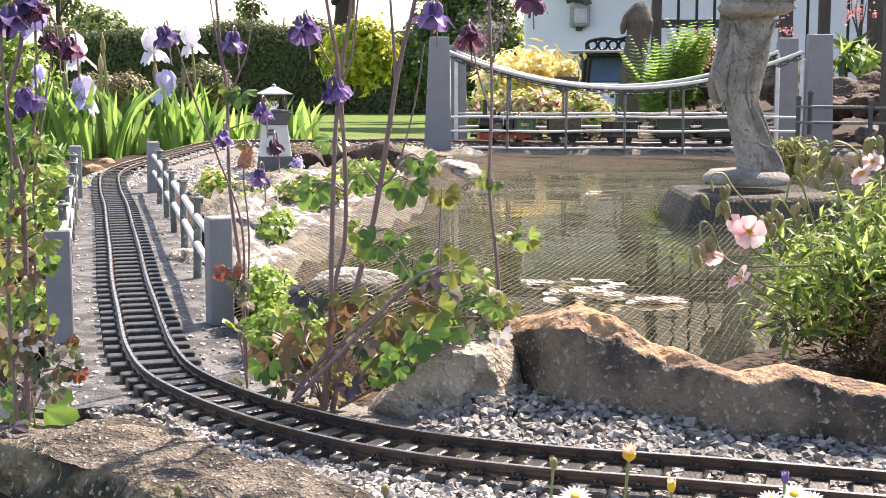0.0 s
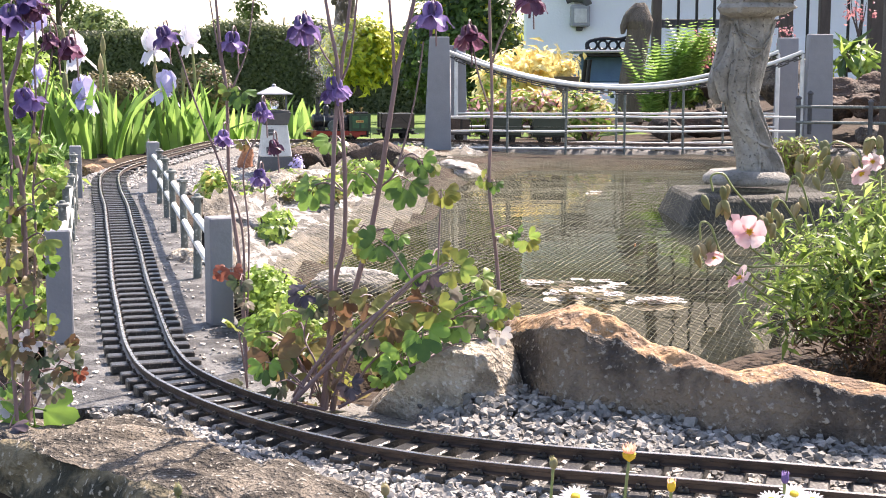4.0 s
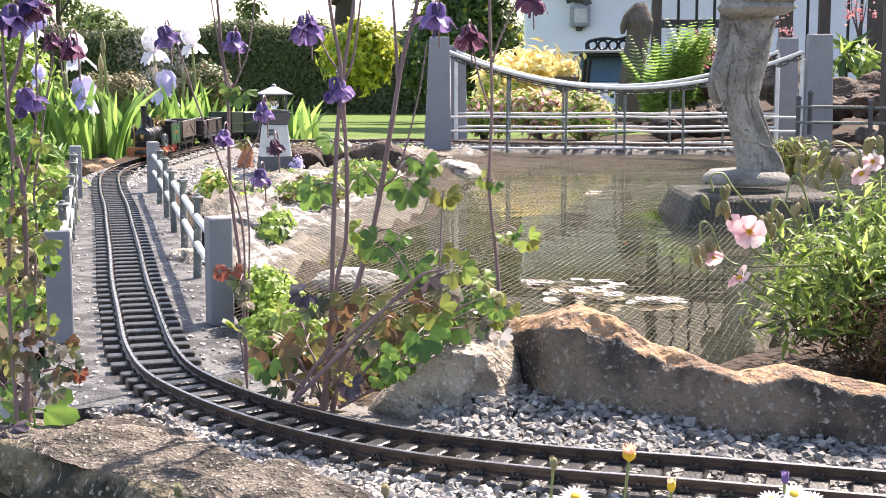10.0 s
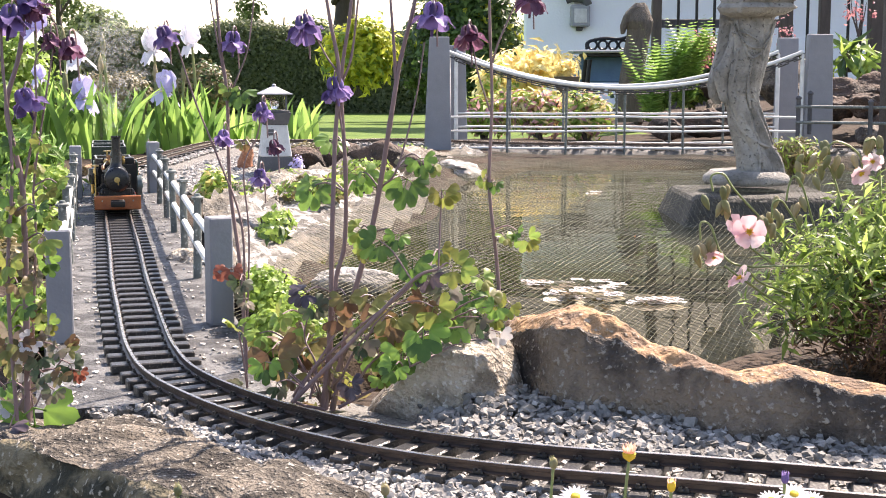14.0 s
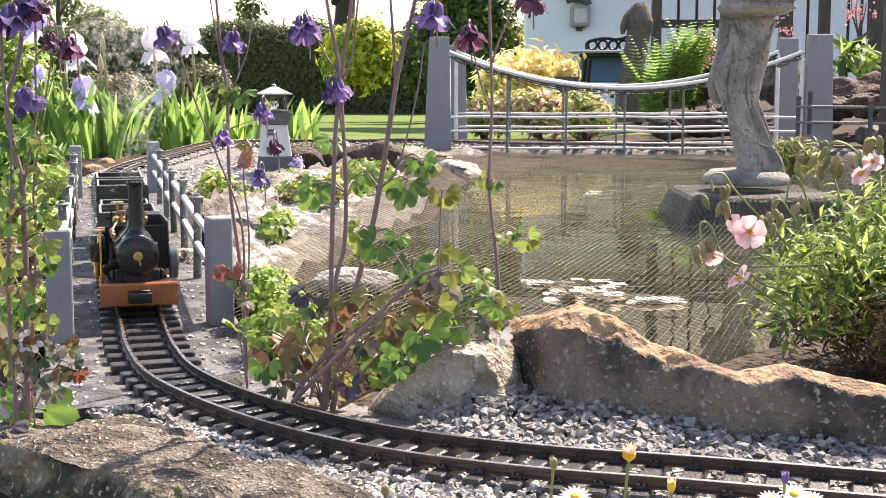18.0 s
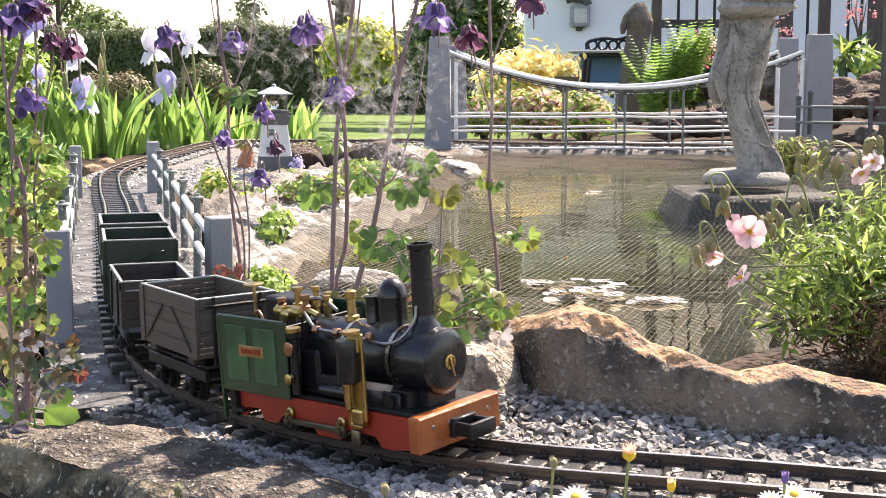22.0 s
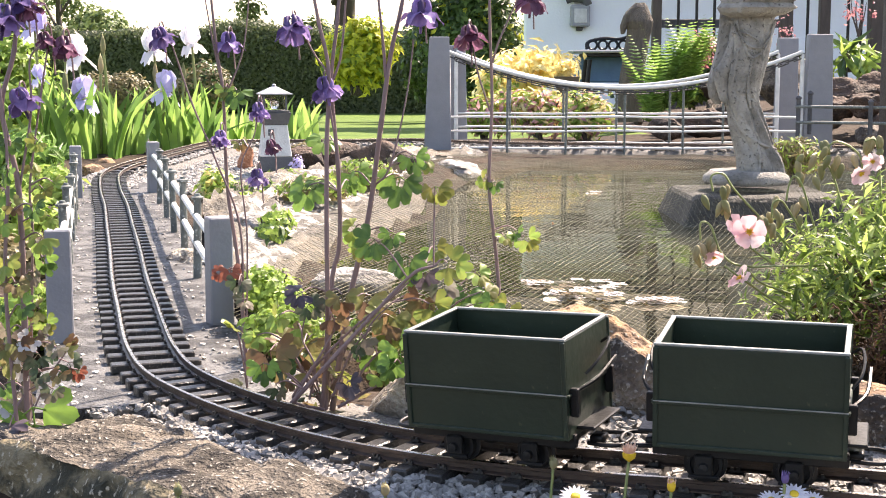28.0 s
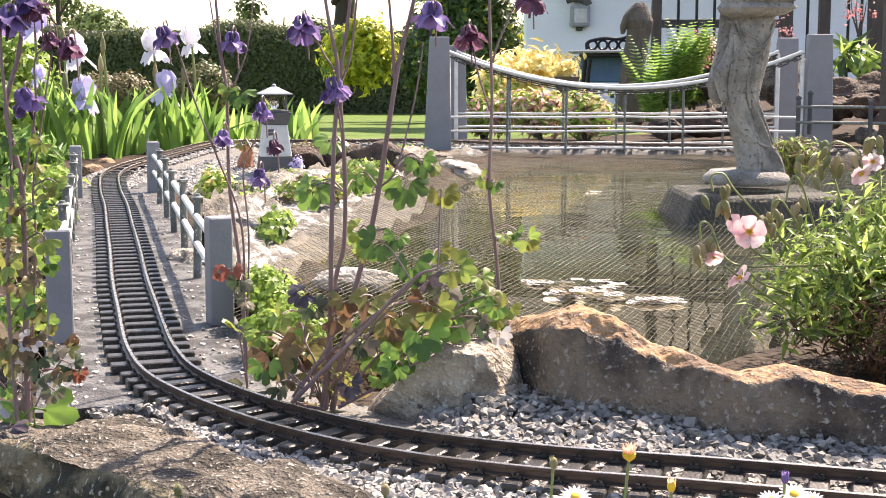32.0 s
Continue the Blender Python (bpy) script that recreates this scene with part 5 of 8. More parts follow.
def columbine(label, base, stems, leaves, flowers, seed, bottom=0, spread=.085):
    """stems: (points, radius); leaves: (place, size, kind); flowers: (place, size, kind). World places; base is the crown at the soil."""
    rng = random.Random(seed)
    c = thing("columbine", label, "flower", "columbines", m=Matrix.Translation(base))
    inv = Matrix.Translation(-Vector(base))
    ways = [Vector((0, 0, 0))]
    for pts, r in stems:
        sp = spline([inv @ Vector(p) for p in pts], 7)
        ways += sp[2:]
        bm = bmesh.new()
        n = len(sp)
        tube(bm, sp, [r * (1.12 - .5 * i / n) * (1 + .16 * (i % 14 == 7)) for i in range(n)], 7)
        part("stem", bm, M["stem"], c, smooth=60)
    names = ["leafgreen", "leafdark", "leafred", "leafyellow", "leafscarlet", "leafpale", "leafplum"]
    labs = ["", "dark green leaf", "reddish-brown turning leaf", "yellow-green leaf", "scarlet leaf", "pale silvery leaf", "dark plum-coloured leaf"]
    for p, sz, kd in leaves:
        m = inv @ Matrix.Translation(p) @ pose(0, 0, 0, 84 if sz > 1.05 else rng.uniform(40, 88), rng.uniform(-26, 26), rng.uniform(-40, 40)) @ pose(0, 0, 0, 0, 0, rng.uniform(125, 235)) @ Matrix.Scale(sz * 1.22, 4)
        part("leaf", rng.choice(LEAVES[names[kd]]), None, c, labs[kd], m=m)
        q = inv @ Vector(p)
        bm = bmesh.new()
        end = min(ways, key=lambda w: (w - q).length + (.06 if w.z > q.z else 0))
        tube(bm, spline([q, q.lerp(end, .4) + Vector((0, .002, .004)), end], 4), [.0006] * 4 + [.0008] * 5, 5)
        part("leaf_stalk", bm, M["stem"], c)
    for p, sz, kd in flowers:
        m = inv @ Matrix.Translation(p) @ pose(0, 0, 0, rng.uniform(-28, 12), rng.uniform(-20, 20), rng.uniform(0, 72)) @ Matrix.Scale(sz * .72, 4)
        part("flower", rng.choice(FLOWERS[("purple", "maroon")[kd]]), None, c, ("purple nodding flower", "dull maroon nodding flower")[kd], m=m)
        q = inv @ Vector(p)
        bm = bmesh.new()
        tube(bm, spline([q, q + Vector((0, .004, .010)), q + Vector((.001, .010, .011)), q + Vector((.002, .014, .002)), q + Vector((.003, .016, -.03))], 4), .0008, 5)
        part("flower_stalk", bm, M["stem"], c)
    for _ in range(bottom):
        a, d = rng.uniform(0, 6.28), rng.uniform(.012, spread)
        z = rng.uniform(.01, .075)
        p = Vector((math.cos(a) * d, math.sin(a) * d * .6, z))
        kd = rng.choice((0, 0, 2, 2, 3, 1))
        part("leaf", rng.choice(LEAVES[names[kd]]), None, c, labs[kd], m=Matrix.Translation(p) @ pose(0, 0, 0, rng.uniform(10, 70), rng.uniform(-40, 40), rng.uniform(0, 360)) @ Matrix.Scale(rng.uniform(.6, 1.0), 4))
        bm = bmesh.new()
        tube(bm, spline([(0, 0, 0), p * .5 + Vector((0, 0, .006)), p], 4), .0009, 5)
        part("leaf_stalk", bm, M["stem"], c)
    return c


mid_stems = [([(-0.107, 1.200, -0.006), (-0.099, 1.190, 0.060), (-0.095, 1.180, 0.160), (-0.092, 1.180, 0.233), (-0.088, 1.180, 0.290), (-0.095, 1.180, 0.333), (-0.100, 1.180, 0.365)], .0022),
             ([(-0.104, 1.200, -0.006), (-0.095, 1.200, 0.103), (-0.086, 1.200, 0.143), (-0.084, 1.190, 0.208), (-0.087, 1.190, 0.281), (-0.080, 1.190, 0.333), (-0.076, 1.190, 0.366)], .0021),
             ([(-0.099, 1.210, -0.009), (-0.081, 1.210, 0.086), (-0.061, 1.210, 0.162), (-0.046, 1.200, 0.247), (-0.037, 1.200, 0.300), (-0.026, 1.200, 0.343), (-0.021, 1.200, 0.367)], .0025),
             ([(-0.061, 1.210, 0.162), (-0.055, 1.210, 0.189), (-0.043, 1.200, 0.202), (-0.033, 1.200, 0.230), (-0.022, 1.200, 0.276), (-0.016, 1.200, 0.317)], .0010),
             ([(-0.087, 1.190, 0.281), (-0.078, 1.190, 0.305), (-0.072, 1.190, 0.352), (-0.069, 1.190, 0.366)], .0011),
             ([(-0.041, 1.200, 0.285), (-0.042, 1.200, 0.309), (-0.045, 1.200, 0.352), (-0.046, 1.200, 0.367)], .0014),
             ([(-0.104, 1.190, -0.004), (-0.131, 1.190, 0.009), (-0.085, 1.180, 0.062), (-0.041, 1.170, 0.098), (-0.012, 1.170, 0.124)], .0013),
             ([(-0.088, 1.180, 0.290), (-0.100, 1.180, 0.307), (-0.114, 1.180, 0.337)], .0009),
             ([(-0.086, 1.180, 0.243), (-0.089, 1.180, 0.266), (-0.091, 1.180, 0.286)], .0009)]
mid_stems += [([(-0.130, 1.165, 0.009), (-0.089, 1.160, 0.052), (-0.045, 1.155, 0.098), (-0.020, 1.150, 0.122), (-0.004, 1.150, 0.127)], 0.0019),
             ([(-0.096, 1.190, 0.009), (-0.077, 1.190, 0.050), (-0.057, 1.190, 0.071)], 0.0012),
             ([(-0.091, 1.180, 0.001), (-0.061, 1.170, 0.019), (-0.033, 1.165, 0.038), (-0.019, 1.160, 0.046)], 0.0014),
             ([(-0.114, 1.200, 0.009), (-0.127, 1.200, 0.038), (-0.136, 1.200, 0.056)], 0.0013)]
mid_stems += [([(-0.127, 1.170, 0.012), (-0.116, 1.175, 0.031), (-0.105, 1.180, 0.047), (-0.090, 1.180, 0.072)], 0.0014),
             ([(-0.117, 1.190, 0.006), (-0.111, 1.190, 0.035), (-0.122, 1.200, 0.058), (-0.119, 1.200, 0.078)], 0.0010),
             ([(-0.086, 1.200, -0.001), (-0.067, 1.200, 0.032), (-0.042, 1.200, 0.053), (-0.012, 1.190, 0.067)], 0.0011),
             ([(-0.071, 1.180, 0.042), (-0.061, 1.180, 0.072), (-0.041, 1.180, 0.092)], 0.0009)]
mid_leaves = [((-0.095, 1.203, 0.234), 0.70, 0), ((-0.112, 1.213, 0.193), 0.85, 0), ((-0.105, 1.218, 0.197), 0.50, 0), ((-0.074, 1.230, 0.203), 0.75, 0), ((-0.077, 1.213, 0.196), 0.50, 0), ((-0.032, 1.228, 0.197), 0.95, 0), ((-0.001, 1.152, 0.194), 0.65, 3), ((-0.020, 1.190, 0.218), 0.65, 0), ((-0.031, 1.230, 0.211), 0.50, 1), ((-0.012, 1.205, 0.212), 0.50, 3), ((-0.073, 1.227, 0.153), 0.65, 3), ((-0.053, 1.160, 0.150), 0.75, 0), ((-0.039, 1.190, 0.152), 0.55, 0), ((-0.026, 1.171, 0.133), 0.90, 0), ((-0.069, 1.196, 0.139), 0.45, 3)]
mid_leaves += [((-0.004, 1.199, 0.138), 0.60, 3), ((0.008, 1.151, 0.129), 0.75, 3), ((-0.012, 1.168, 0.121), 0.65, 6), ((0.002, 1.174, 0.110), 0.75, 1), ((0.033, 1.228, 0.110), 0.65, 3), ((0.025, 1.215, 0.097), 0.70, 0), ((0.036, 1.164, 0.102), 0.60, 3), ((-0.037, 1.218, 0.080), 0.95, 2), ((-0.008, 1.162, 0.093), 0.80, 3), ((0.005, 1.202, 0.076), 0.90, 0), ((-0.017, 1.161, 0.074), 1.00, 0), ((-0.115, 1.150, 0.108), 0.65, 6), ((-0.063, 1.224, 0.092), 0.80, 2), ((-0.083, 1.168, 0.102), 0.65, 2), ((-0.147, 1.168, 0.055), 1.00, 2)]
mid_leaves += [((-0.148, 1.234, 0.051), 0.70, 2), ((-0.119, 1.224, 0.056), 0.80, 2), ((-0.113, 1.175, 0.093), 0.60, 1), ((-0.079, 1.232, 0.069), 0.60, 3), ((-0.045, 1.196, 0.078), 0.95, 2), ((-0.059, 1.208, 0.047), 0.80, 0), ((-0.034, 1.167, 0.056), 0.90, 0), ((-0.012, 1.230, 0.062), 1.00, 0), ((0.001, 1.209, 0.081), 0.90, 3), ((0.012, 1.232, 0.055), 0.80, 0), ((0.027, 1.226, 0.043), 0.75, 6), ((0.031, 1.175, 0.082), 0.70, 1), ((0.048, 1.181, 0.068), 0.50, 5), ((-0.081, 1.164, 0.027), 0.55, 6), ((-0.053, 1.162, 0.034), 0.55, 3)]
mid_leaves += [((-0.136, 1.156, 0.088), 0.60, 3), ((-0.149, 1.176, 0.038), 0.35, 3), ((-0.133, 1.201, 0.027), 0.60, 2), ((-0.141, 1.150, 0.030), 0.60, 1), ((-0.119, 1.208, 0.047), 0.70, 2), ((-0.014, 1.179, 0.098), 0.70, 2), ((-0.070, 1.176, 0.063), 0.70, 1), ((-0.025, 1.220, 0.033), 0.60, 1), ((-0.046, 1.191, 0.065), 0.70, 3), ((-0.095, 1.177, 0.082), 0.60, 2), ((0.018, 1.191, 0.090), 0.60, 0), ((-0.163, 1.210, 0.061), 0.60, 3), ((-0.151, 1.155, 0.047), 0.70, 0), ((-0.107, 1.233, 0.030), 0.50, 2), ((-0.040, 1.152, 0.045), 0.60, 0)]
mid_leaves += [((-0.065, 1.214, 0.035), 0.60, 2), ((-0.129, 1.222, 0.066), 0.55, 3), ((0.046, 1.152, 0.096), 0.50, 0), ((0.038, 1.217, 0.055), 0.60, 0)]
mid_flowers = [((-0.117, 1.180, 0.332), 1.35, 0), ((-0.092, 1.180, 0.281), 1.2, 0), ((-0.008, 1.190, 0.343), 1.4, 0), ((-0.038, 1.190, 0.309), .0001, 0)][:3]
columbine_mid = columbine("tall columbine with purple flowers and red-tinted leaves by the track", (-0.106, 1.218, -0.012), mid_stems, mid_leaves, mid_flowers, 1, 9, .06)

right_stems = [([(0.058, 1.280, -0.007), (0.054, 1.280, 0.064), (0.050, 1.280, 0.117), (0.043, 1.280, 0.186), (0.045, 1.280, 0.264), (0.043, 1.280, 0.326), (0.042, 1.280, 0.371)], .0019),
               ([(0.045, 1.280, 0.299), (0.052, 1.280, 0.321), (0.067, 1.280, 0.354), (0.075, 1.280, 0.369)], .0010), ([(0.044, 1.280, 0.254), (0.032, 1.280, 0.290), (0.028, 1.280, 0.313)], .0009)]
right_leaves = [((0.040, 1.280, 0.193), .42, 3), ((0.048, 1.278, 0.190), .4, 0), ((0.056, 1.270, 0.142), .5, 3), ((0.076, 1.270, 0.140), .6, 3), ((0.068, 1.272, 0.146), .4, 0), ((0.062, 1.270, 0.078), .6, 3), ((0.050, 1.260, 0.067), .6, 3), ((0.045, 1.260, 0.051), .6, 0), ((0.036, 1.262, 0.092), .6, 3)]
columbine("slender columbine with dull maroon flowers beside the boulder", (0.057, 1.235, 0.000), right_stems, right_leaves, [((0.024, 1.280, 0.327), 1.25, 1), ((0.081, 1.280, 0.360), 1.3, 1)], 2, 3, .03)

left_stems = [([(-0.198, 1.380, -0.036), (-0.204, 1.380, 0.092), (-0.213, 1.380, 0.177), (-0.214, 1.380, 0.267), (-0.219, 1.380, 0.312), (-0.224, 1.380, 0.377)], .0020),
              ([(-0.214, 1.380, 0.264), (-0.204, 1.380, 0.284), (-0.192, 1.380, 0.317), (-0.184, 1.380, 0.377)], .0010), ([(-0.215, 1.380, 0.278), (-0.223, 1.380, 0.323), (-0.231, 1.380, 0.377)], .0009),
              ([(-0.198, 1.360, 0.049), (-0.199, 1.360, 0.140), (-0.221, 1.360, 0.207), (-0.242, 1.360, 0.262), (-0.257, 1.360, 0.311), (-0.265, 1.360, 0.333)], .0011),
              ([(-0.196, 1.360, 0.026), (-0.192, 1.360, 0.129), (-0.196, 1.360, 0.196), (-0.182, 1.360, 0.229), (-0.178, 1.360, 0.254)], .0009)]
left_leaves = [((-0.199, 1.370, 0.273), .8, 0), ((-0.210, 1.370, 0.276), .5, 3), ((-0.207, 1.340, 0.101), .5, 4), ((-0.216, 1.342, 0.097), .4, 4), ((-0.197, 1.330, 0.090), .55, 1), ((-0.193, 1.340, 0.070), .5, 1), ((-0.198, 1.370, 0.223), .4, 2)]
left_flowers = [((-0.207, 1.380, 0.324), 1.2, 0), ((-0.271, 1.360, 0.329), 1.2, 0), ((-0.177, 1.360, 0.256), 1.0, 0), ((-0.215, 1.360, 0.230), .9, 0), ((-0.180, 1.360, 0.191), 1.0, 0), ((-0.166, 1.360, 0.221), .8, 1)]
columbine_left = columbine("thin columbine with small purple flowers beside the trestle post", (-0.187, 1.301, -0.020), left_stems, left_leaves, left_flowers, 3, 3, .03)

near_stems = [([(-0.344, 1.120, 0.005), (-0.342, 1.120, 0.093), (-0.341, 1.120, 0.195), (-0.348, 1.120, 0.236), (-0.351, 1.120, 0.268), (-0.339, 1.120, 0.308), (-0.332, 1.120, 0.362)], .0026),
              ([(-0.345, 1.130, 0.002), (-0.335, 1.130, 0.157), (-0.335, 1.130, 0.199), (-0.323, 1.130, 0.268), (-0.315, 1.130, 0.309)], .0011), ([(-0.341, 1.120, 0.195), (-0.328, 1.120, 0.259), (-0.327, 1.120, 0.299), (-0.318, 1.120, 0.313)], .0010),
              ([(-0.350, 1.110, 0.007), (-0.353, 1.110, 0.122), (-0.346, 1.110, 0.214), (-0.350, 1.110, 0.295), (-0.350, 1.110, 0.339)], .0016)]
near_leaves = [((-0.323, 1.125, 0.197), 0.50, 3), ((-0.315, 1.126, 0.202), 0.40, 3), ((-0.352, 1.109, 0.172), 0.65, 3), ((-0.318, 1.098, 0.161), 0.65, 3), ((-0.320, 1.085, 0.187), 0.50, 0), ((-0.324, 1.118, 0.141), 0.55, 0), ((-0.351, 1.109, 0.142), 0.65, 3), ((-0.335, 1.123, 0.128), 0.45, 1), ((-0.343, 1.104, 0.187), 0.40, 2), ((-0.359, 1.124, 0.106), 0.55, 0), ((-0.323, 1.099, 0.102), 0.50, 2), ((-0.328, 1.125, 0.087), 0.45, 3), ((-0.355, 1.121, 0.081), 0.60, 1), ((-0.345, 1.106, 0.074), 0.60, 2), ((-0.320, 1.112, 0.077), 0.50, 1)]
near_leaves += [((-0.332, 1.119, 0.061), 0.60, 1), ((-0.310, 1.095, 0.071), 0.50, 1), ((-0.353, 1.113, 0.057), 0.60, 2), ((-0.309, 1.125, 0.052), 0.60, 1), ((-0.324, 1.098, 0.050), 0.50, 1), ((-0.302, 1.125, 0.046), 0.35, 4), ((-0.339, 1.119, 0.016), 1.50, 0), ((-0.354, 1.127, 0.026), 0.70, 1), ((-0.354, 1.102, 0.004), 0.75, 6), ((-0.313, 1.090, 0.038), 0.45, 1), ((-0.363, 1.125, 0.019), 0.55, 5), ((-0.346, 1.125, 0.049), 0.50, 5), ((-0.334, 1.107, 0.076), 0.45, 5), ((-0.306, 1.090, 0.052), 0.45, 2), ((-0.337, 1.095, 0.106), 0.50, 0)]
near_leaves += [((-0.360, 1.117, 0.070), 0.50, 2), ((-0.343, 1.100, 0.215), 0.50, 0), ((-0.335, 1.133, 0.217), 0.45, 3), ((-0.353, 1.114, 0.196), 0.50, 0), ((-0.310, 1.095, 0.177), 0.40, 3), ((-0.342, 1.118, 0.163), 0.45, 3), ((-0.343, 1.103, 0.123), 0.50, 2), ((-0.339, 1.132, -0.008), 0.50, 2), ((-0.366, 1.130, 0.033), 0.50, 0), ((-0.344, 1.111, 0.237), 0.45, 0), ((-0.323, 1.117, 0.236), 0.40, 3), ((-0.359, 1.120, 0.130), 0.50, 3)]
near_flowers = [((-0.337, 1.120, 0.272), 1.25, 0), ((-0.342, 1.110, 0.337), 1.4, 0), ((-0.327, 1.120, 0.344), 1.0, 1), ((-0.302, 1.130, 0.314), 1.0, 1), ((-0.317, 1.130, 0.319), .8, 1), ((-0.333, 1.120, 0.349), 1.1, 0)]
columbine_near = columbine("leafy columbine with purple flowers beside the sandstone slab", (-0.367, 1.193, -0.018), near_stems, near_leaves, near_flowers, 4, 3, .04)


def sword_leaf(bm, base, lean, L, W, seed):
    """One iris blade: flat, folded along the middle, tapering to a point, bending over a little."""
    rng = random.Random(seed)
    b = Vector(base)
    rows = []
    tw = rng.uniform(-.9, .9)
    n = 9
    for i in range(n + 1):
        u = i / n
        c = b + Vector((lean[0] * u * u * L, lean[1] * u * u * L, L * u * (1 - .22 * (lean[0] ** 2 + lean[1] ** 2) ** .5 * u)))
        w = W * .5 * (1 - u ** 2.6) * (.75 + .25 * min(1, u * 5))
        s = Vector((math.cos(tw), math.sin(tw), 0))
        nrm = Vector((-s.y, s.x, 0))
        rows.append([bm.verts.new(c - s * w), bm.verts.new(c + nrm * w * .18), bm.verts.new(c + s * w)])
    for a, c in zip(rows, rows[1:]):
        for k in range(2):
            bm.faces.new((a[k], a[k + 1], c[k + 1], c[k]))


def iris_flower(white, seed):
    """Three ruffled standards, three drooping falls, a yellow beard."""
    rng = random.Random(seed)
    bm = bmesh.new()
    for k in range(3):
        petal(bm, .060, .078, pose(0, 0, 0, 0, 0, 120 * k + rng.uniform(-9, 9)) @ pose(0, .012, .004, 60, 0, 0), -.75 + rng.uniform(-.1, .1), 1, 1 if white else 0, 9, .5, .15, width=lambda u: math.sin(math.pi * min(1, .12 + u * .84)) ** .45)
        petal(bm, .031, .060, pose(0, 0, 0, 0, 0, 120 * k + 60 + rng.uniform(-9, 9)) @ pose(0, .002, .004, 24, 0, 0), 1.75 + rng.uniform(-.15, .25), 1, 0, 12, -.30, .20, width=lambda u: math.sin(math.pi * min(1, .10 + u * .84)) ** .5)
        petal(bm, .02, .006, pose(0, 0, .002, 0, 0, 120 * k + 60) @ pose(0, .006, .004, 14, 0, 0), .3, 1, 2, 4)
    me = to_mesh(bm, "flower", 80)
    for x in (M["lilac"] if not white else M["whitepetal"], M["whitepetal"], M["yellowcore"]):
        me.materials.append(x)
    return me


IRIS_FL = [iris_flower(i % 3 == 1, i) for i in range(4)]


def iris_clump(label, x0, x1, y0, y1, n, hmin, hmax, stalks, seed):
    rng = random.Random(seed)
    c = thing("iris_clump", label, "flower", "irises", m=Matrix.Translation(((x0 + x1) / 2, (y0 + y1) / 2, 0)))
    inv = Matrix.Translation((-(x0 + x1) / 2, -(y0 + y1) / 2, 0))
    for k in range(n):
        x, y = rng.uniform(x0, x1), rng.uniform(y0, y1)
        z = ground_z(x, y) - .01
        bm = bmesh.new()
        sword_leaf(bm, inv @ Vector((x, y, z)), (rng.gauss(0, .34), rng.gauss(-.06, .18)), rng.uniform(hmin, hmax), rng.uniform(.022, .036), seed * 100 + k)
        part("leaf", bm, M["irisleaf"], c, smooth=70)
    for x, y, z, sz, kind in stalks:
        b = Vector((x + rng.uniform(-.03, .03), y + .03, ground_z(x, y) - .01))
        bm = bmesh.new()
        tube(bm, spline([inv @ b, inv @ b.lerp(Vector((x, y, z)), .5), inv @ Vector((x, y, z))], 6), [.0048] * 12 + [.0036], 7)
        part("flower_stalk", bm, M["stemgreen"], c, smooth=60)
        if kind < 0:
            bm = bmesh.new()
            lathe(bm, [(.004, -.03), (.009, -.015), (.010, 0), (.006, .022), (0, .04)], 8, inv @ Matrix.Translation((x, y, z)))
            part("bud", bm, M["bud"], c, "closed green bud", smooth=60)
        else:
            part("flower", IRIS_FL[kind], None, c, "white iris flower" if kind == 1 else "pale lilac iris flower", m=inv @ Matrix.Translation((x, y, z)) @ pose(0, 0, 0, rng.uniform(-12, 12), rng.uniform(-12, 12), rng.uniform(0, 120)) @ Matrix.Scale(sz, 4))
    return c


iris_clump("clump of sword-leaved irises with pale lilac flowers behind the track", -1.34, -1.02, 4.45, 4.75, 75, .18, .31,
           [((-1.340, 4.600, 0.415)[0], 4.6, (-1.340, 4.600, 0.415)[2], .95, 0), ((-1.316, 4.550, 0.258)[0], 4.55, (-1.316, 4.550, 0.258)[2], .6, 0), ((-1.201, 4.600, 0.328)[0], 4.6, (-1.201, 4.600, 0.328)[2], .95, 1),
            ((-1.162, 4.500, 0.190)[0], 4.5, (-1.162, 4.500, 0.190)[2], 1.0, 0), ((-1.143, 4.700, 0.370)[0], 4.7, (-1.143, 4.700, 0.370)[2], 1.0, -1), ((-1.140, 4.650, 0.304)[0], 4.65, (-1.140, 4.650, 0.304)[2], .8, -1),
            ((-1.275, 4.700, 0.389)[0], 4.7, (-1.275, 4.700, 0.389)[2], .8, -1), ((-1.220, 4.500, 0.250)[0], 4.5, (-1.220, 4.500, 0.250)[2], .8, -1)], 21)
iris_clump("clump of sword-leaved irises with pale flowers behind the track", -1.04, -.80, 4.72, 4.98, 62, .15, .28,
           [((-1.003, 4.850, 0.349)[0], 4.85, (-1.003, 4.850, 0.349)[2], 1.0, 1), ((-0.879, 4.900, 0.373)[0], 4.9, (-0.879, 4.900, 0.373)[2], .9, 1), ((-0.958, 4.800, 0.208)[0], 4.8, (-0.958, 4.800, 0.208)[2], 1.0, 2),
            ((-1.000, 4.850, 0.276)[0], 4.85, (-1.000, 4.850, 0.276)[2], .9, -1), ((-0.911, 4.900, 0.275)[0], 4.9, (-0.911, 4.900, 0.275)[2], .9, -1), ((-1.027, 4.800, 0.179)[0], 4.8, (-1.027, 4.800, 0.179)[2], 1.2, -1)], 22)
iris_clump("low clump of iris leaves beyond the far line", -.86, -.52, 5.05, 5.3, 34, .10, .20, [], 23)
iris_clump("low clump of iris leaves behind the lighthouse", -.66, -.48, 5.2, 5.5, 16, .14, .24, [], 24)


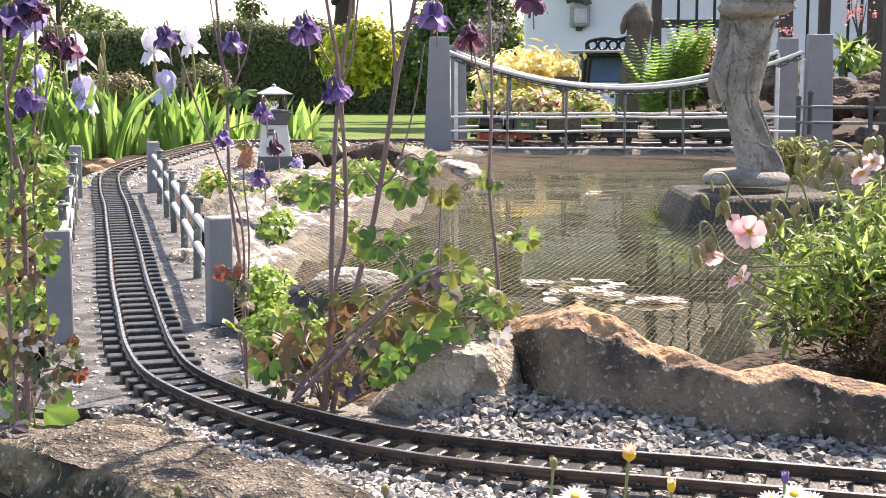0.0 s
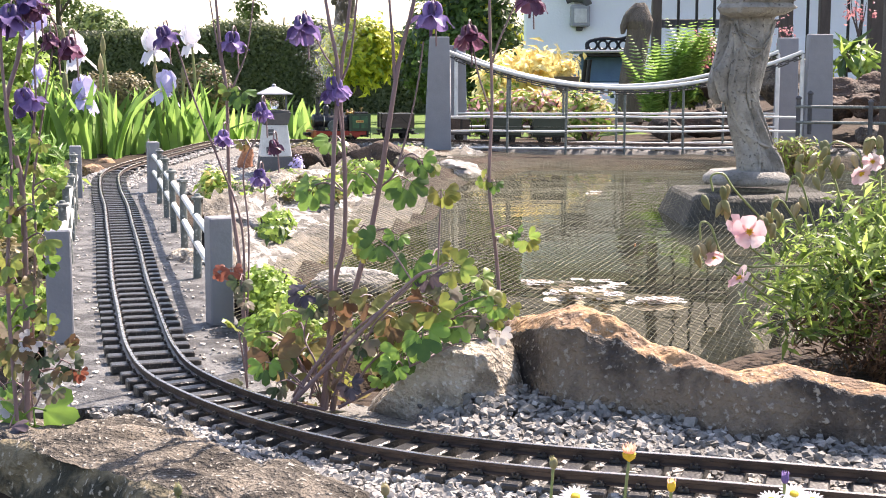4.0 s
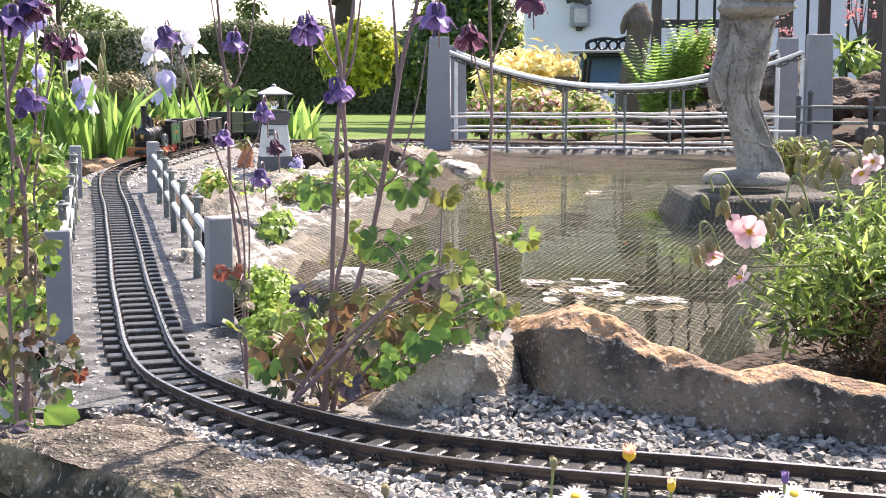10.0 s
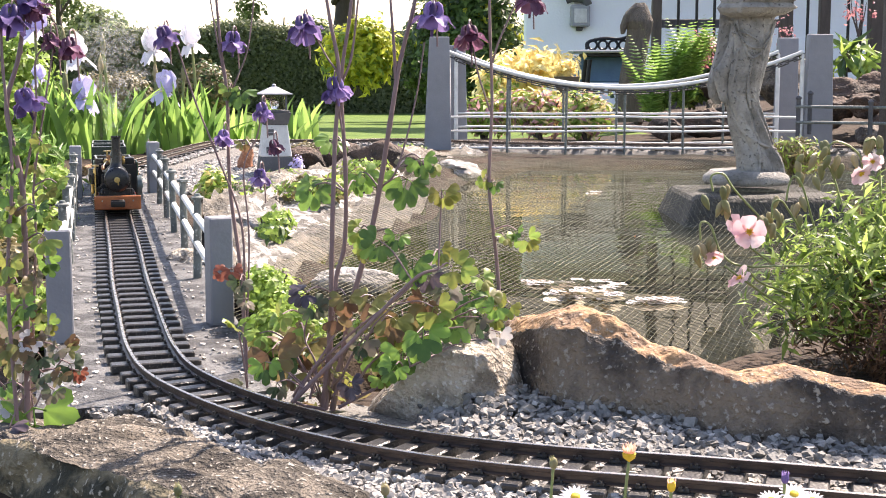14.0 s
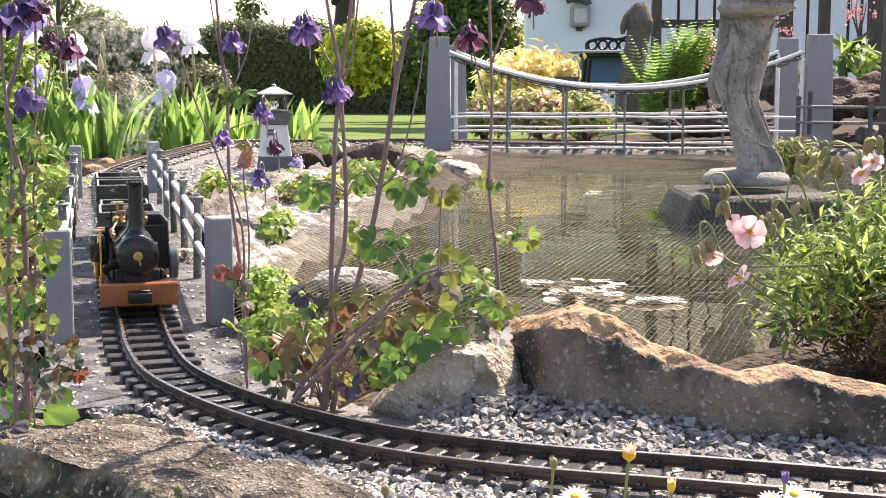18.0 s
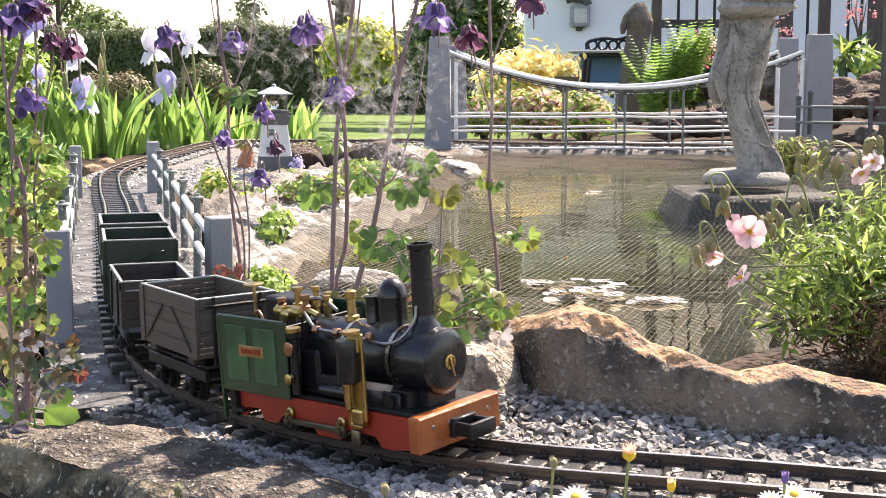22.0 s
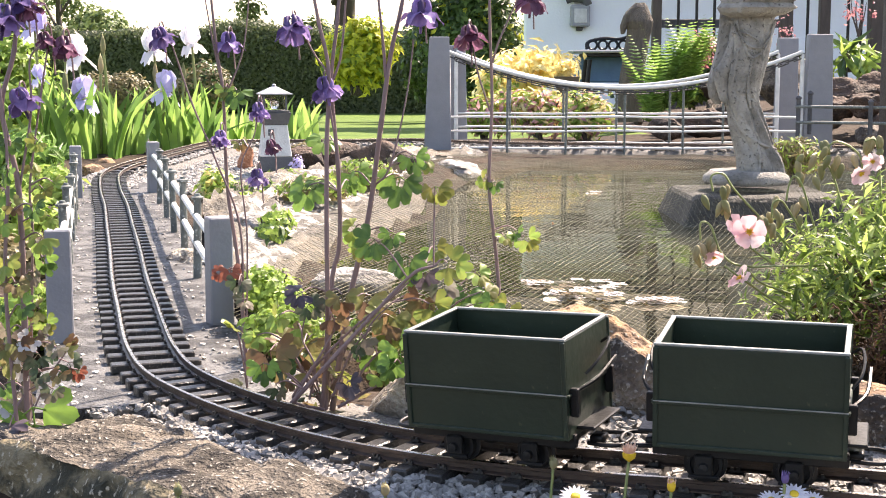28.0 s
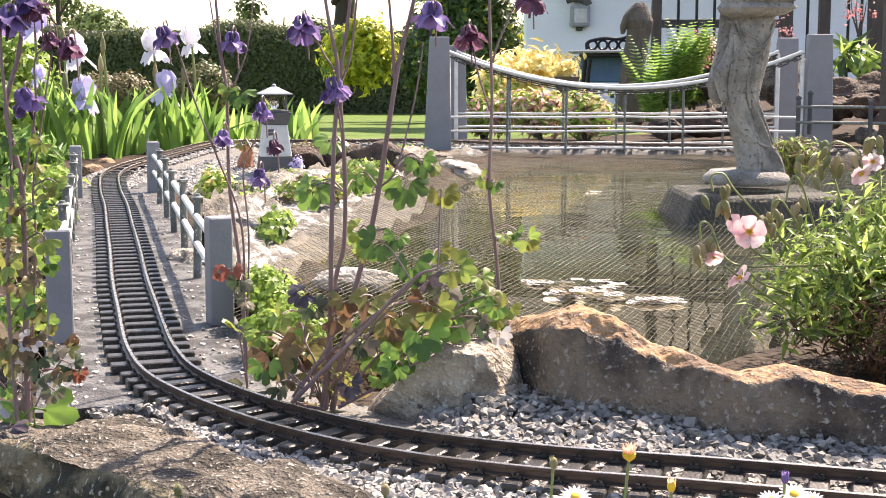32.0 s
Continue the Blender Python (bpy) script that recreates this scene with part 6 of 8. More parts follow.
def rock_rose_flower(seed):
    rng = random.Random(seed)
    bm = bmesh.new()
    for k in range(5):
        petal(bm, .017, .019, pose(0, 0, 0, 0, 0, 72 * k + rng.uniform(-6, 6)) @ pose(0, .001, 0, 20 + rng.uniform(-10, 15), 0, 0), .1, 1, 0, 6, .2, .07,
              width=lambda u: (.3 + .7 * u ** .6) * (1 if u < .85 else 1 - (u - .85) * 2.5))
    for k in range(18):
        a, d = k * 2.4, .0045 * (k / 18) ** .5
        tube(bm, [(0, 0, .001), (d * math.cos(a), d * math.sin(a), .005)], [.0004, .0007], 4, mi=1)
    me = to_mesh(bm, "flower", 80)
    me.materials.append(M["pinkpetal"])
    me.materials.append(M["yellowcore"])
    return me


def rock_rose():
    b = thing("rock_rose", "bushy rock rose with pink flowers and drooping buds", "shrub", m=Matrix.Translation((.47, 1.42, 0)))
    inv = Matrix.Translation((-.47, -1.42, 0))
    rng = random.Random(8)
    p1, d1 = in_blob(4800, (.02, .02, .055), (.155, .14, .095), 3, .35, .35)
    p2, d2 = in_blob(2500, (.14, .05, .085), (.12, .12, .11), 5, .35, .3)
    p3, d3 = in_blob(1300, (-.06, -.03, .05), (.09, .09, .08), 6, .3, .5)
    p4, d4 = in_blob(1000, (.05, .02, .135), (.12, .10, .055), 7, .1, .6)
    # front clump mostly right of the view, added to shade the boulder
    p5, d5 = in_blob(2200, (.02, -.24, .135), (.13, .075, .050), 14, .2, .45)
    p, d = np.r_[p1, p2, p3, p4, p5], np.r_[d1, d2, d3, d4, d5]
    keep = p[:, 2] > np.random.default_rng(2).uniform(.0, .12, len(p)) + .22 * np.maximum(0, p[:, 0] - .0)
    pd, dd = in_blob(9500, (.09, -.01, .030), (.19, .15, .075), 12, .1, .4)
    # dead twigs below that clump, added for the same shade
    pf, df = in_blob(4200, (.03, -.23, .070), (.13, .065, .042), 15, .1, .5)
    tagged(part("dead_brush", leaf_cloud("dead_brush", pf, df * .4 + np.array([0, -.3, .3]), .015, [M["dryleaf"]], .13, .4, 20), None, b, "fine brown dead twigs added beside the view to shade the boulder"), kind="stuff")
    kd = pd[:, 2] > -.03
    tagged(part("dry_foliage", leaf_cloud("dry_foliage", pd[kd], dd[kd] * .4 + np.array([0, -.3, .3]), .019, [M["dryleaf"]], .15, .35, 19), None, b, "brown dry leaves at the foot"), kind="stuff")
    tagged(part("foliage", leaf_cloud("foliage", p[keep], d[keep] * .5 + np.array([0, -.2, .7]), .024, [M["roseleaf"]], .21, .2, 9, up=1.1), None, b), kind="stuff")
    for k in range(46):
        a = rng.uniform(0, 6.28)
        e = Vector((math.cos(a) * rng.uniform(.04, .15) + .03, math.sin(a) * .10, rng.uniform(.03, .14)))
        bm = bmesh.new()
        tube(bm, spline([(rng.uniform(-.03, .06), rng.uniform(-.02, .03), -.02), e * .5 + Vector((0, 0, .02)), e], 4), .0011, 5)
        part("twig", bm, M["stem"] if k % 3 else M["stemgreen"], b)
    arcs = [[(0.355, 1.400, 0.112), (0.313, 1.370, 0.150), (0.287, 1.360, 0.176), (0.276, 1.360, 0.191), (0.264, 1.360, 0.189), (0.266, 1.360, 0.174)],
            [(0.402, 1.400, 0.095), (0.345, 1.360, 0.100), (0.291, 1.340, 0.103), (0.271, 1.340, 0.117), (0.261, 1.340, 0.142), (0.251, 1.340, 0.145), (0.251, 1.340, 0.128)],
            [(0.372, 1.400, 0.118), (0.349, 1.380, 0.149), (0.336, 1.370, 0.164), (0.328, 1.370, 0.161), (0.327, 1.370, 0.147)],
            [(0.383, 1.420, 0.133), (0.367, 1.410, 0.175), (0.358, 1.410, 0.185), (0.353, 1.410, 0.175), (0.351, 1.410, 0.160)]]
    arcs += [[(0.411, 1.420, 0.156), (0.398, 1.420, 0.191), (0.386, 1.420, 0.203), (0.377, 1.420, 0.197)], [(0.435, 1.420, 0.145), (0.430, 1.420, 0.197), (0.420, 1.420, 0.213), (0.403, 1.420, 0.220), (0.393, 1.420, 0.213)],
             [(0.452, 1.420, 0.145), (0.447, 1.420, 0.203), (0.442, 1.420, 0.222), (0.432, 1.420, 0.220)], [(0.346, 1.360, 0.072), (0.310, 1.340, 0.087), (0.295, 1.340, 0.103), (0.291, 1.330, 0.096)],
             [(0.329, 1.360, 0.100), (0.303, 1.350, 0.119), (0.289, 1.350, 0.130)], [(0.353, 1.360, 0.049), (0.297, 1.340, 0.087), (0.275, 1.340, 0.103)]]
    for k in range(16):
        x, z = rng.uniform(-.02, .22), rng.uniform(.12, .175)
        y = rng.uniform(-.05, .08)
        sg = rng.choice((-1, 1))
        arcs.append([Matrix.Translation((.47, 1.42, 0)) @ Vector(q) for q in ((x * .8 + .02, y, z - .06), (x, y - .005, z - .012), (x + sg * .010, y - .008, z), (x + sg * .020, y - .010, z - .003), (x + sg * .023, y - .010, z - .012))])
    for i, a in enumerate(arcs):
        bm = bmesh.new()
        tube(bm, spline([inv @ Vector(q) for q in a], 6), .0011, 6)
        part("flower_stalk", bm, M["stemgreen"], b, smooth=60)
        end = inv @ Vector(a[-1])
        if i in (7, 8, 9):
            continue
        for k in range(7):
            q = end + Vector((rng.uniform(-.012, .016), rng.uniform(-.008, .008), rng.uniform(-.020, .006)))
            bm = bmesh.new()
            lathe(bm, [(.0006, .005), (.0028, .003), (.0038, -.001), (.0030, -.006), (.0010, -.0115), (0, -.012)], 8, Matrix.Translation(q) @ pose(0, 0, 0, rng.uniform(-25, 25), rng.uniform(-25, 25), 0))
            part("bud", bm, M["bud"], b, "drooping hairy bud", smooth=60)
    fl = [rock_rose_flower(k) for k in range(2)]
    for p, sz, rx, rz in (((0.299, 1.345, 0.135), .95, 74, 0), ((0.287, 1.352, 0.138), .8, 60, 40), ((0.290, 1.330, 0.091), .8, 50, -80), ((0.264, 1.340, 0.112), .55, 120, 10), ((0.422, 1.400, 0.190), .75, 120, 30), ((0.438, 1.410, 0.201), .6, 110, -20)):
        part("flower", fl[rng.randrange(2)], None, b, "pink five-petalled flower", m=inv @ Matrix.Translation(p) @ pose(0, 0, 0, rx, 0, rz) @ Matrix.Scale(sz, 4))
    return b


rose_bush = rock_rose()


def daisy(x, y, h, kind, label, sz=1.0, lean=0.0):
    """A small foreground flower on a thin stem: open white daisy, closed pink bud or yellow cup."""
    d = thing("daisy", label, "flower", "small flowers in front of the line", m=Matrix.Translation((x, y, -.02)))
    bm = bmesh.new()
    tube(bm, spline([(0, 0, 0), (lean * .4, 0, h * .5), (lean, 0, h)], 6), .0010, 6)
    part("stem", bm, M["stemgreen"], d, smooth=60)
    m = Matrix.Translation((lean, 0, h)) @ Matrix.Scale(sz, 4)
    bm = bmesh.new()
    if kind == "open":
        for k in range(18):
            petal(bm, .0115, .0036, m @ pose(0, 0, 0, 24, 0, 0) @ pose(0, 0, 0, 0, 0, 20 * k) @ pose(0, .003, 0, 8, 0, 0), .08, 1, 0, 4)
        part("petals", bm, M["whitepetal"], d)
        bm = bmesh.new()
        lathe(bm, [(.0042, 0), (.0040, .0014), (.0025, .0024), (0, .0028)], 14, m @ pose(0, 0, 0, 24, 0, 0))
        part("flower_centre", bm, M["yellowcore"], d, "yellow centre", smooth=60)
    elif kind == "pink":
        for k in range(16):
            petal(bm, .0105, .0036, m @ pose(0, 0, 0, 0, 0, 22.5 * k) @ pose(0, .0022, 0, 62 + 6 * (k % 2), 0, 0), -.1, 1, 0, 4)
        part("petals", bm, M["peach"], d)
        bm = bmesh.new()
        lathe(bm, [(.001, -.003), (.0045, 0), (.0050, .003), (.003, .0045), (0, .005)], 12, m)
        part("flower_centre", bm, M["yellowcore"], d, smooth=60)
    else:
        lathe(bm, [(.0008, -.004), (.0024, -.0028), (.0032, .0), (.0030, .0022), (.0022, .0040), (.0008, .0050), (0, .0050)], 12, m)
        part("flower_head", bm, M["yellowcore"] if kind == "yellow" else M["purple"] if kind == "violet" else M["bud"], d, smooth=60)
        bm = bmesh.new()
        for k in range(9 if kind != "bud" else 5):
            petal(bm, .0058, .0022, m @ pose(0, 0, 0, 0, 0, 40 * k) @ pose(0, .0021, .0006, 66 + 8 * (k % 3), 0, 0), -.15, 1, 0, 3)
        part("petals", bm, M["peach"] if kind == "yellow" else M["purple"] if kind == "violet" else M["bud"], d)
    return d


M["peach"] = leaf_mat("peach_petal", (0.80, 0.46, 0.34), (0.84, 0.62, 0.46), 0.45, 0.5, val=0.1)
daisy((0.114, 0.860, 0.052)[0], .86, .068, "pink", "peach-pink half-closed daisy in the gravel", .9, .005)
daisy((0.141, 0.840, 0.039)[0], .84, .055, "yellow", "small yellow bud on a thin stem", .9, .002)
daisy(0.085, .86, .042, "open", "white daisy with a yellow centre", .75)
daisy((0.071, 0.900, 0.029)[0], .90, .052, "bud", "small green bud on a bent stem", .9, .003)
daisy(0.220, .84, .050, "open", "white daisy with a yellow centre", .7)
daisy(0.206, .84, .046, "open", "white daisy with a yellow centre", .65)
daisy(0.232, .84, .046, "open", "white daisy with a yellow centre", .6)
daisy((0.212, 0.840, 0.042)[0], .84, .060, "violet", "small violet flower on a thin stem", .8, .002)
daisy((-0.037, 0.860, 0.024)[0], .86, .046, "bud", "small green bud on a bent stem", .9)
daisy((-0.170, 0.860, 0.024)[0], .86, .046, "bud", "small pale bud on a thin stem", .9)


# fallen dry leaves round the foot of the tall columbine
rg = np.random.default_rng(33)
p = np.stack([rg.normal(-.085, .05, 700), rg.normal(1.19, .045, 700), np.zeros(700)], 1)
p = p[[near_line(x, y)[0] > .052 and (x + .02) ** 2 + (y - 1.225) ** 2 > .005 for x, y, _ in p]]
p[:, 2] = [ground_z(x, y) + .004 for x, y, _ in p]
tagged(part("leaf_litter", leaf_cloud("leaf_litter", p, np.tile([0., 0., 1.], (len(p), 1)), .015, [M["dryleaf"], M["leafred"]], .5, .3, 34, pick=[.7, .3]), None), "brown dry leaves and bits of stalk on the soil", "leaf litter", kind="stuff")

# ---- house, hedge and far garden ----
bm = bmesh.new()
box(bm, (4.75, 11.15, .60), (8.2, .3, 2.0), .01)
tagged(part("wall_house", bm, M["render_wall"]), "white rendered house wall in shade", "wall", kind="structure")
# roof slope above the view, added so the pond reflects dark over the wall
bm = bmesh.new()
box(bm, (0, 1.9, 0), (8.5, 4.4, .10), .01, Matrix.Translation((4.70, 10.75, 1.55)) @ pose(0, 0, 0, 42, 0, 0))
tagged(part("roof_house", bm, M["slate"]), "unseen dark slate roof slope added to darken the pond reflection", "roof", kind="structure")

M["hedgeleaf"] = leaf_mat("dark_hedge_leaves", (0.075, 0.10, 0.042), (0.115, 0.14, 0.058), 0.3, val=.18)
M["hedgecore"] = mat("shaded_hedge_interior", (0.030, 0.042, 0.018), (0.045, 0.06, 0.026), 6, 0.95)


def hedge(x0, x1, y, z0, z1, seed):
    h = thing("hedge", "clipped dark green garden hedge", "hedge")
    # solid block, coloured dark for the shaded depth between the leaves
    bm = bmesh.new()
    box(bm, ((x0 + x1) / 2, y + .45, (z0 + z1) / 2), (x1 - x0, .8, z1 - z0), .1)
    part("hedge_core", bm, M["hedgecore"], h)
    rg = np.random.default_rng(seed)
    n = 95000
    p = np.empty((n, 3))
    p[:, 0] = rg.uniform(x0, x1, n)
    top = rg.random(n) < .25
    p[:, 1] = np.where(top, y + rg.uniform(0, .9, n), y + rg.normal(0, .05, n))
    wob = .06 * np.sin(p[:, 0] * 1.7) + .04 * np.sin(p[:, 0] * 4.1 + 1)
    p[:, 2] = np.where(top, z1 + wob + rg.normal(0, .03, n), rg.uniform(z0, z1, n) + wob)
    nr = np.where(top[:, None], [[0, -.3, 1]], [[0, -1, .2]]).astype(float)
    tagged(part("foliage", leaf_cloud("foliage", p, nr, .050, [M["hedgeleaf"]], .7, seed=seed), None, h), kind="stuff")
    return h


hedge(-8.2, 1.8, 20.0, -.42, .82, 5)

M["glass"] = bpy.data.materials.new("clear_pane")
M["glass"].use_nodes = True
gb = M["glass"].node_tree.nodes["Principled BSDF"]
gb.inputs["Transmission Weight"].default_value, gb.inputs["Roughness"].default_value, gb.inputs["IOR"].default_value = 1.0, 0.03, 1.45
M["bluepaint"] = mat("blue_paint", (0.10, 0.22, 0.42), (0.08, 0.18, 0.36), 10, 0.5)
M["greybox"] = mat("grey_plastic", (0.33, 0.34, 0.36), (0.27, 0.28, 0.30), 20, 0.5, bump=0.05)
M["whitetower"] = mat("white_painted_stone", (0.66, 0.66, 0.64), (0.50, 0.50, 0.48), 25, 0.8, bump=0.3, fine=180, c3=(0.34, 0.33, 0.31), spots=0.66)
M["darkgrey"] = mat("dark_grey_paint", (0.075, 0.077, 0.08), (0.11, 0.11, 0.115), 30, 0.7, bump=0.2)

# house lamp
lamp = thing("flood_lamp", "grey flood lamp with a dark hood on the house wall", "lamp", m=Matrix.Translation((1.049, 10.950, 0.715)))
boxed("lamp_body", (.02, 0, -.02), (.15, .10, .17), M["greybox"], lamp, .012)
boxed("lens", (.02, -.052, -.02), (.10, .008, .11), M["whitetower"], lamp, .004, "pale lamp lens")
bm = bmesh.new()
tube(bm, spline([(-.09, 0, .10), (-.03, -.01, .12), (.05, -.02, .11), (.08, -.02, .06)], 4), [.03] * 4 + [.035] * 9, 8)
part("hood", bm, M["darkgrey"], lamp, smooth=50)
boxed("bracket", (.02, .05, -.11), (.05, .06, .05), M["darkgrey"], lamp, .005)

# garden table and bench
TB = (1.083, 8.900, 0.395)
table = thing("garden_table", "black cast-iron garden table with a pale top", "table", m=Matrix.Translation((TB[0], TB[1], 0)))
boxed("tabletop", (-.04, 0, TB[2]), (.46, .40, .02), M["greybox"], table, .006, "pale grey tabletop")
boxed("apron", (-.02, 0, TB[2] - .022), (.36, .34, .022), M["black"], table, .004)
for x, y in ((-.16, -.12), (.14, -.12), (-.16, .12), (.14, .12)):
    piped("leg", [(x, y, TB[2] - .05), (x * 1.08, y * 1.05, TB[2] - .2), (x * 1.0, y, TB[2] - .38), (x * 1.15, y * 1.1, TB[2] - .52)], .014, M["black"], table)
bench = thing("garden_bench", "black scroll-backed metal garden bench", "bench", m=Matrix.Translation(((1.116, 9.500, 0.447)[0], 9.5, 0)))
zb = (1.116, 9.500, 0.447)[2]
bm = bmesh.new()
for x in (-.10, -.03, .04, .11):
    tube(bm, spline([(x + .03 * math.cos(a), 0, zb + .03 * math.sin(a)) for a in np.linspace(0, 6.28, 10)], 3), .008, 6)
part("scrollwork", bm, M["black"], bench, "scrolled iron back")
piped("top_rail", [(-.14, 0, zb - .03), (-.13, 0, zb + .02), (-.02, 0, zb + .045), (.08, 0, zb + .04), (.17, 0, zb + .07), (.19, 0, zb + .1)], .011, M["black"], bench)
boxed("seat", (.04, -.2, zb - .22), (.42, .34, .02), M["black"], bench, .006)
for x in (-.26, .28):
    for y in (-.36, -.02):
        boxed("leg", (x, y, zb - .38), (.03, .03, .4), M["black"], bench, .004)
tagged(part("storage_box", (lambda b: (box(b, (-.03, 0, .17), (.34, .3, .17), .01), b)[1])(bmesh.new()), M["bluepaint"], m=Matrix.Translation(((1.051, 9.200, 0.214)[0], 9.2, (1.051, 9.200, 0.214)[2] - .10))), "blue plastic storage box under the table", "box")

# timber posts and thin bars of the terrace rail in front of the house
terr = thing("terrace_railing", "dark timber terrace railing with thin black bars before the house", "railing")
for x, w in ((1157, .055), (1383, .07), (1450, .06), (1541, .085)):
    p = (0.715, 8.200, 0.492)
    X = (x - 784) / 2450 * 8.2
    boxed("post", (X, 8.2, .75), (w, w, 1.6), M["darkwood"], terr, .004)
for x in (1195, 1227, 1258, 1290, 1325, 1421, 1492, 1515):
    bm = bmesh.new()
    X = (x - 784) / 2450 * 8.2
    tube(bm, [(X, 8.2, .15), (X, 8.2, 1.6)], .009, 8)
    part("bar", bm, M["black"], terr)
boxed("bottom_rail", ((1.592, 8.300, 0.554)[0], 8.3, (1.592, 8.300, 0.554)[2]), (.95, .03, .05), M["slate"], terr, .004)
boxed("side_post", ((1.605, 4.900, 0.137)[0] - .02, 4.9, .35), (.075, .075, 1.0), M["darkwood"], terr, .004)
bm = bmesh.new()
box(bm, (0, 0, 0), (1.6, .12, .06), .01)
tagged(part("roof_edge", bm, M["slate"], m=Matrix.Translation((1.95, 8.3, 1.6))), "dark overhanging roof edge", "roof", kind="structure")


def loft(bm, secs, n=28, fold=0.0, seed=0):
    """Closed body through (z, x, y, rx, ry) sections, with soft drapery folds."""
    rings = []
    S = np.array(secs, float)
    t = np.linspace(0, len(S) - 1, (len(S) - 1) * 5 + 1)
    for u in t:
        z, x, y, rx, ry = [float(np.interp(u, range(len(S)), S[:, k])) for k in range(5)]
        ring = []
        for k in range(n):
            a = 2 * math.pi * k / n
            f = 1 + fold * (math.sin(a * 5 + z * 16 + seed) * .45 + abs(math.sin(a * 4.5 - z * 11)) * .4 + math.sin(a * 13 + z * 22) * .18) + .03 * fbm((math.cos(a), math.sin(a), z * 8), 2)
            ring.append(bm.verts.new((x + rx * f * math.cos(a), y + ry * f * math.sin(a), z)))
        rings.append(ring)
    for a, b in zip(rings, rings[1:]):
        for k in range(n):
            bm.faces.new((a[k], a[(k + 1) % n], b[(k + 1) % n], b[k]))
    bm.faces.new(rings[0][::-1])
    bm.faces.new(rings[-1])


# cast-stone figure on a stepped plinth
SY = 3.12
bm = bmesh.new()
box(bm, (.70, SY, -.05), (.44, .46, .14), .012, seg=2, taper=(.72, .72))
for v in bm.verts:
    v.co += Vector((1, 1, 1)) * .004 * fbm(v.co, 12)
M["wetstone"] = mat("dark_wet_stone", (0.062, 0.058, 0.047), (0.025, 0.025, 0.02), 14, 0.8, bump=0.8, fine=120)
tagged(part("plinth", bm, M["wetstone"]), "dark mossy stone plinth under the pond net", "plinth")


def figure():
    """A draped standing figure cut off by its own bundle of cloth: the weight on one leg, the robe falling in folds to the foot."""
    bm = bmesh.new()
    k = SY / 2450
    out = np.array([(309, 1298, 1388), (300, 1298, 1388), (288, 1298, 1386), (276, 1297, 1380), (256, 1296, 1366), (225, 1289, 1354), (200, 1285, 1344), (172, 1279, 1338), (140, 1277, 1344),
                    (105, 1279, 1352), (70, 1283, 1358), (40, 1287, 1361), (20, 1284, 1364), (-10, 1284, 1356), (-60, 1284, 1352), (-110, 1292, 1346)])
    n, rings = 110, []
    for y in np.linspace(309, -110, 150):
        l, r = [float(np.interp(-y, -out[:, 0], out[:, c])) for c in (1, 2)]
        cx, rx = ((l + r) / 2 - 784) * k, (r - l) / 2 * k
        z = .295 - (y - 120) * k
        low = smooth(100, 260, y)
        ring = []
        for i in range(n):
            a = 2 * math.pi * i / n
            g = a + .9 * smooth(150, 300, y) * math.sin(a)
            fold = -.16 * low * (1 - abs(math.sin(g * 5 + z * 5))) ** 2 + .10 * low * max(0, math.sin(g * 3 - z * 15 + 1)) ** 2 - .09 * (1 - abs(math.sin(g * 3.5 + z * 18))) ** 3 * (1 - .4 * low)
            knee = .16 * math.exp(-((y - 185) / 34) ** 2 - ((a - 4.35) / .55) ** 2)
            dip = -.24 * math.exp(-((a - 4.95 - (y - 190) * .0035) / .16) ** 2) * smooth(120, 190, y)
            f = 1 + fold + knee + dip + .025 * fbm((math.cos(a), math.sin(a), z * 9), 2.5)
            ring.append(bm.verts.new((cx + rx * f * math.cos(a), SY - .01 + rx * .85 * f * math.sin(a), z)))
        rings.append(ring)
    for a, b in zip(rings, rings[1:]):
        for i in range(n):
            bm.faces.new((a[i], a[(i + 1) % n], b[(i + 1) % n], b[i]))
    bm.faces.new(rings[0][::-1])
    bm.faces.new(rings[-1])
    loft(bm, [(.295 - (y - 120) * k, (x - 784) * k, SY + .012, w * k, w * k * .8) for y, x, w in ((184, 1270, 5), (172, 1266, 11), (148, 1264, 13), (120, 1268, 11), (90, 1277, 12), (50, 1283, 14), (20, 1286, 16))], 24, .2, 2)
    loft(bm, [(.295 - (y - 120) * k, (x - 784) * k, SY - .035, w * k, w * k * .7) for y, x, w in ((34, 1318, 34), (27, 1322, 52), (18, 1327, 62), (10, 1324, 54), (4, 1330, 60), (-12, 1330, 50), (-26, 1330, 40))], 48, .22, 4)
    for hem in (((1283, 176), (1292, 205), (1310, 234), (1338, 252), (1368, 262)), ((1322, 168), (1337, 190), (1350, 222), (1362, 254)), ((1298, 226), (1306, 258), (1310, 300)),
                ((1330, 250), (1336, 275), (1334, 302)), ((1296, 90), (1288, 140), (1286, 178)), ((1318, 110), (1312, 150), (1318, 190))):
        pts = []
        for x, y in hem:
            l, r = [float(np.interp(-y, -out[:, 0], out[:, c])) for c in (1, 2)]
            q = (x - (l + r) / 2) / ((r - l) / 2)
            pts.append(((x - 784) * k, SY - .010 - (r - l) / 2 * k * .80 * max(.05, 1 - q * q) ** .5, .295 - (y - 120) * k))
        tube(bm, spline(pts, 8), .0036, 10)
    loft(bm, [(.295 - (y - 120) * k, (x - 784) * k, SY - .02, w * k, w * k * .8) for y, x, w in ((186, 1280, 3), (176, 1277, 9), (160, 1272, 9), (142, 1269, 11), (126, 1272, 14), (112, 1279, 12), (90, 1286, 9), (66, 1293, 8))], 24, .2, 5)
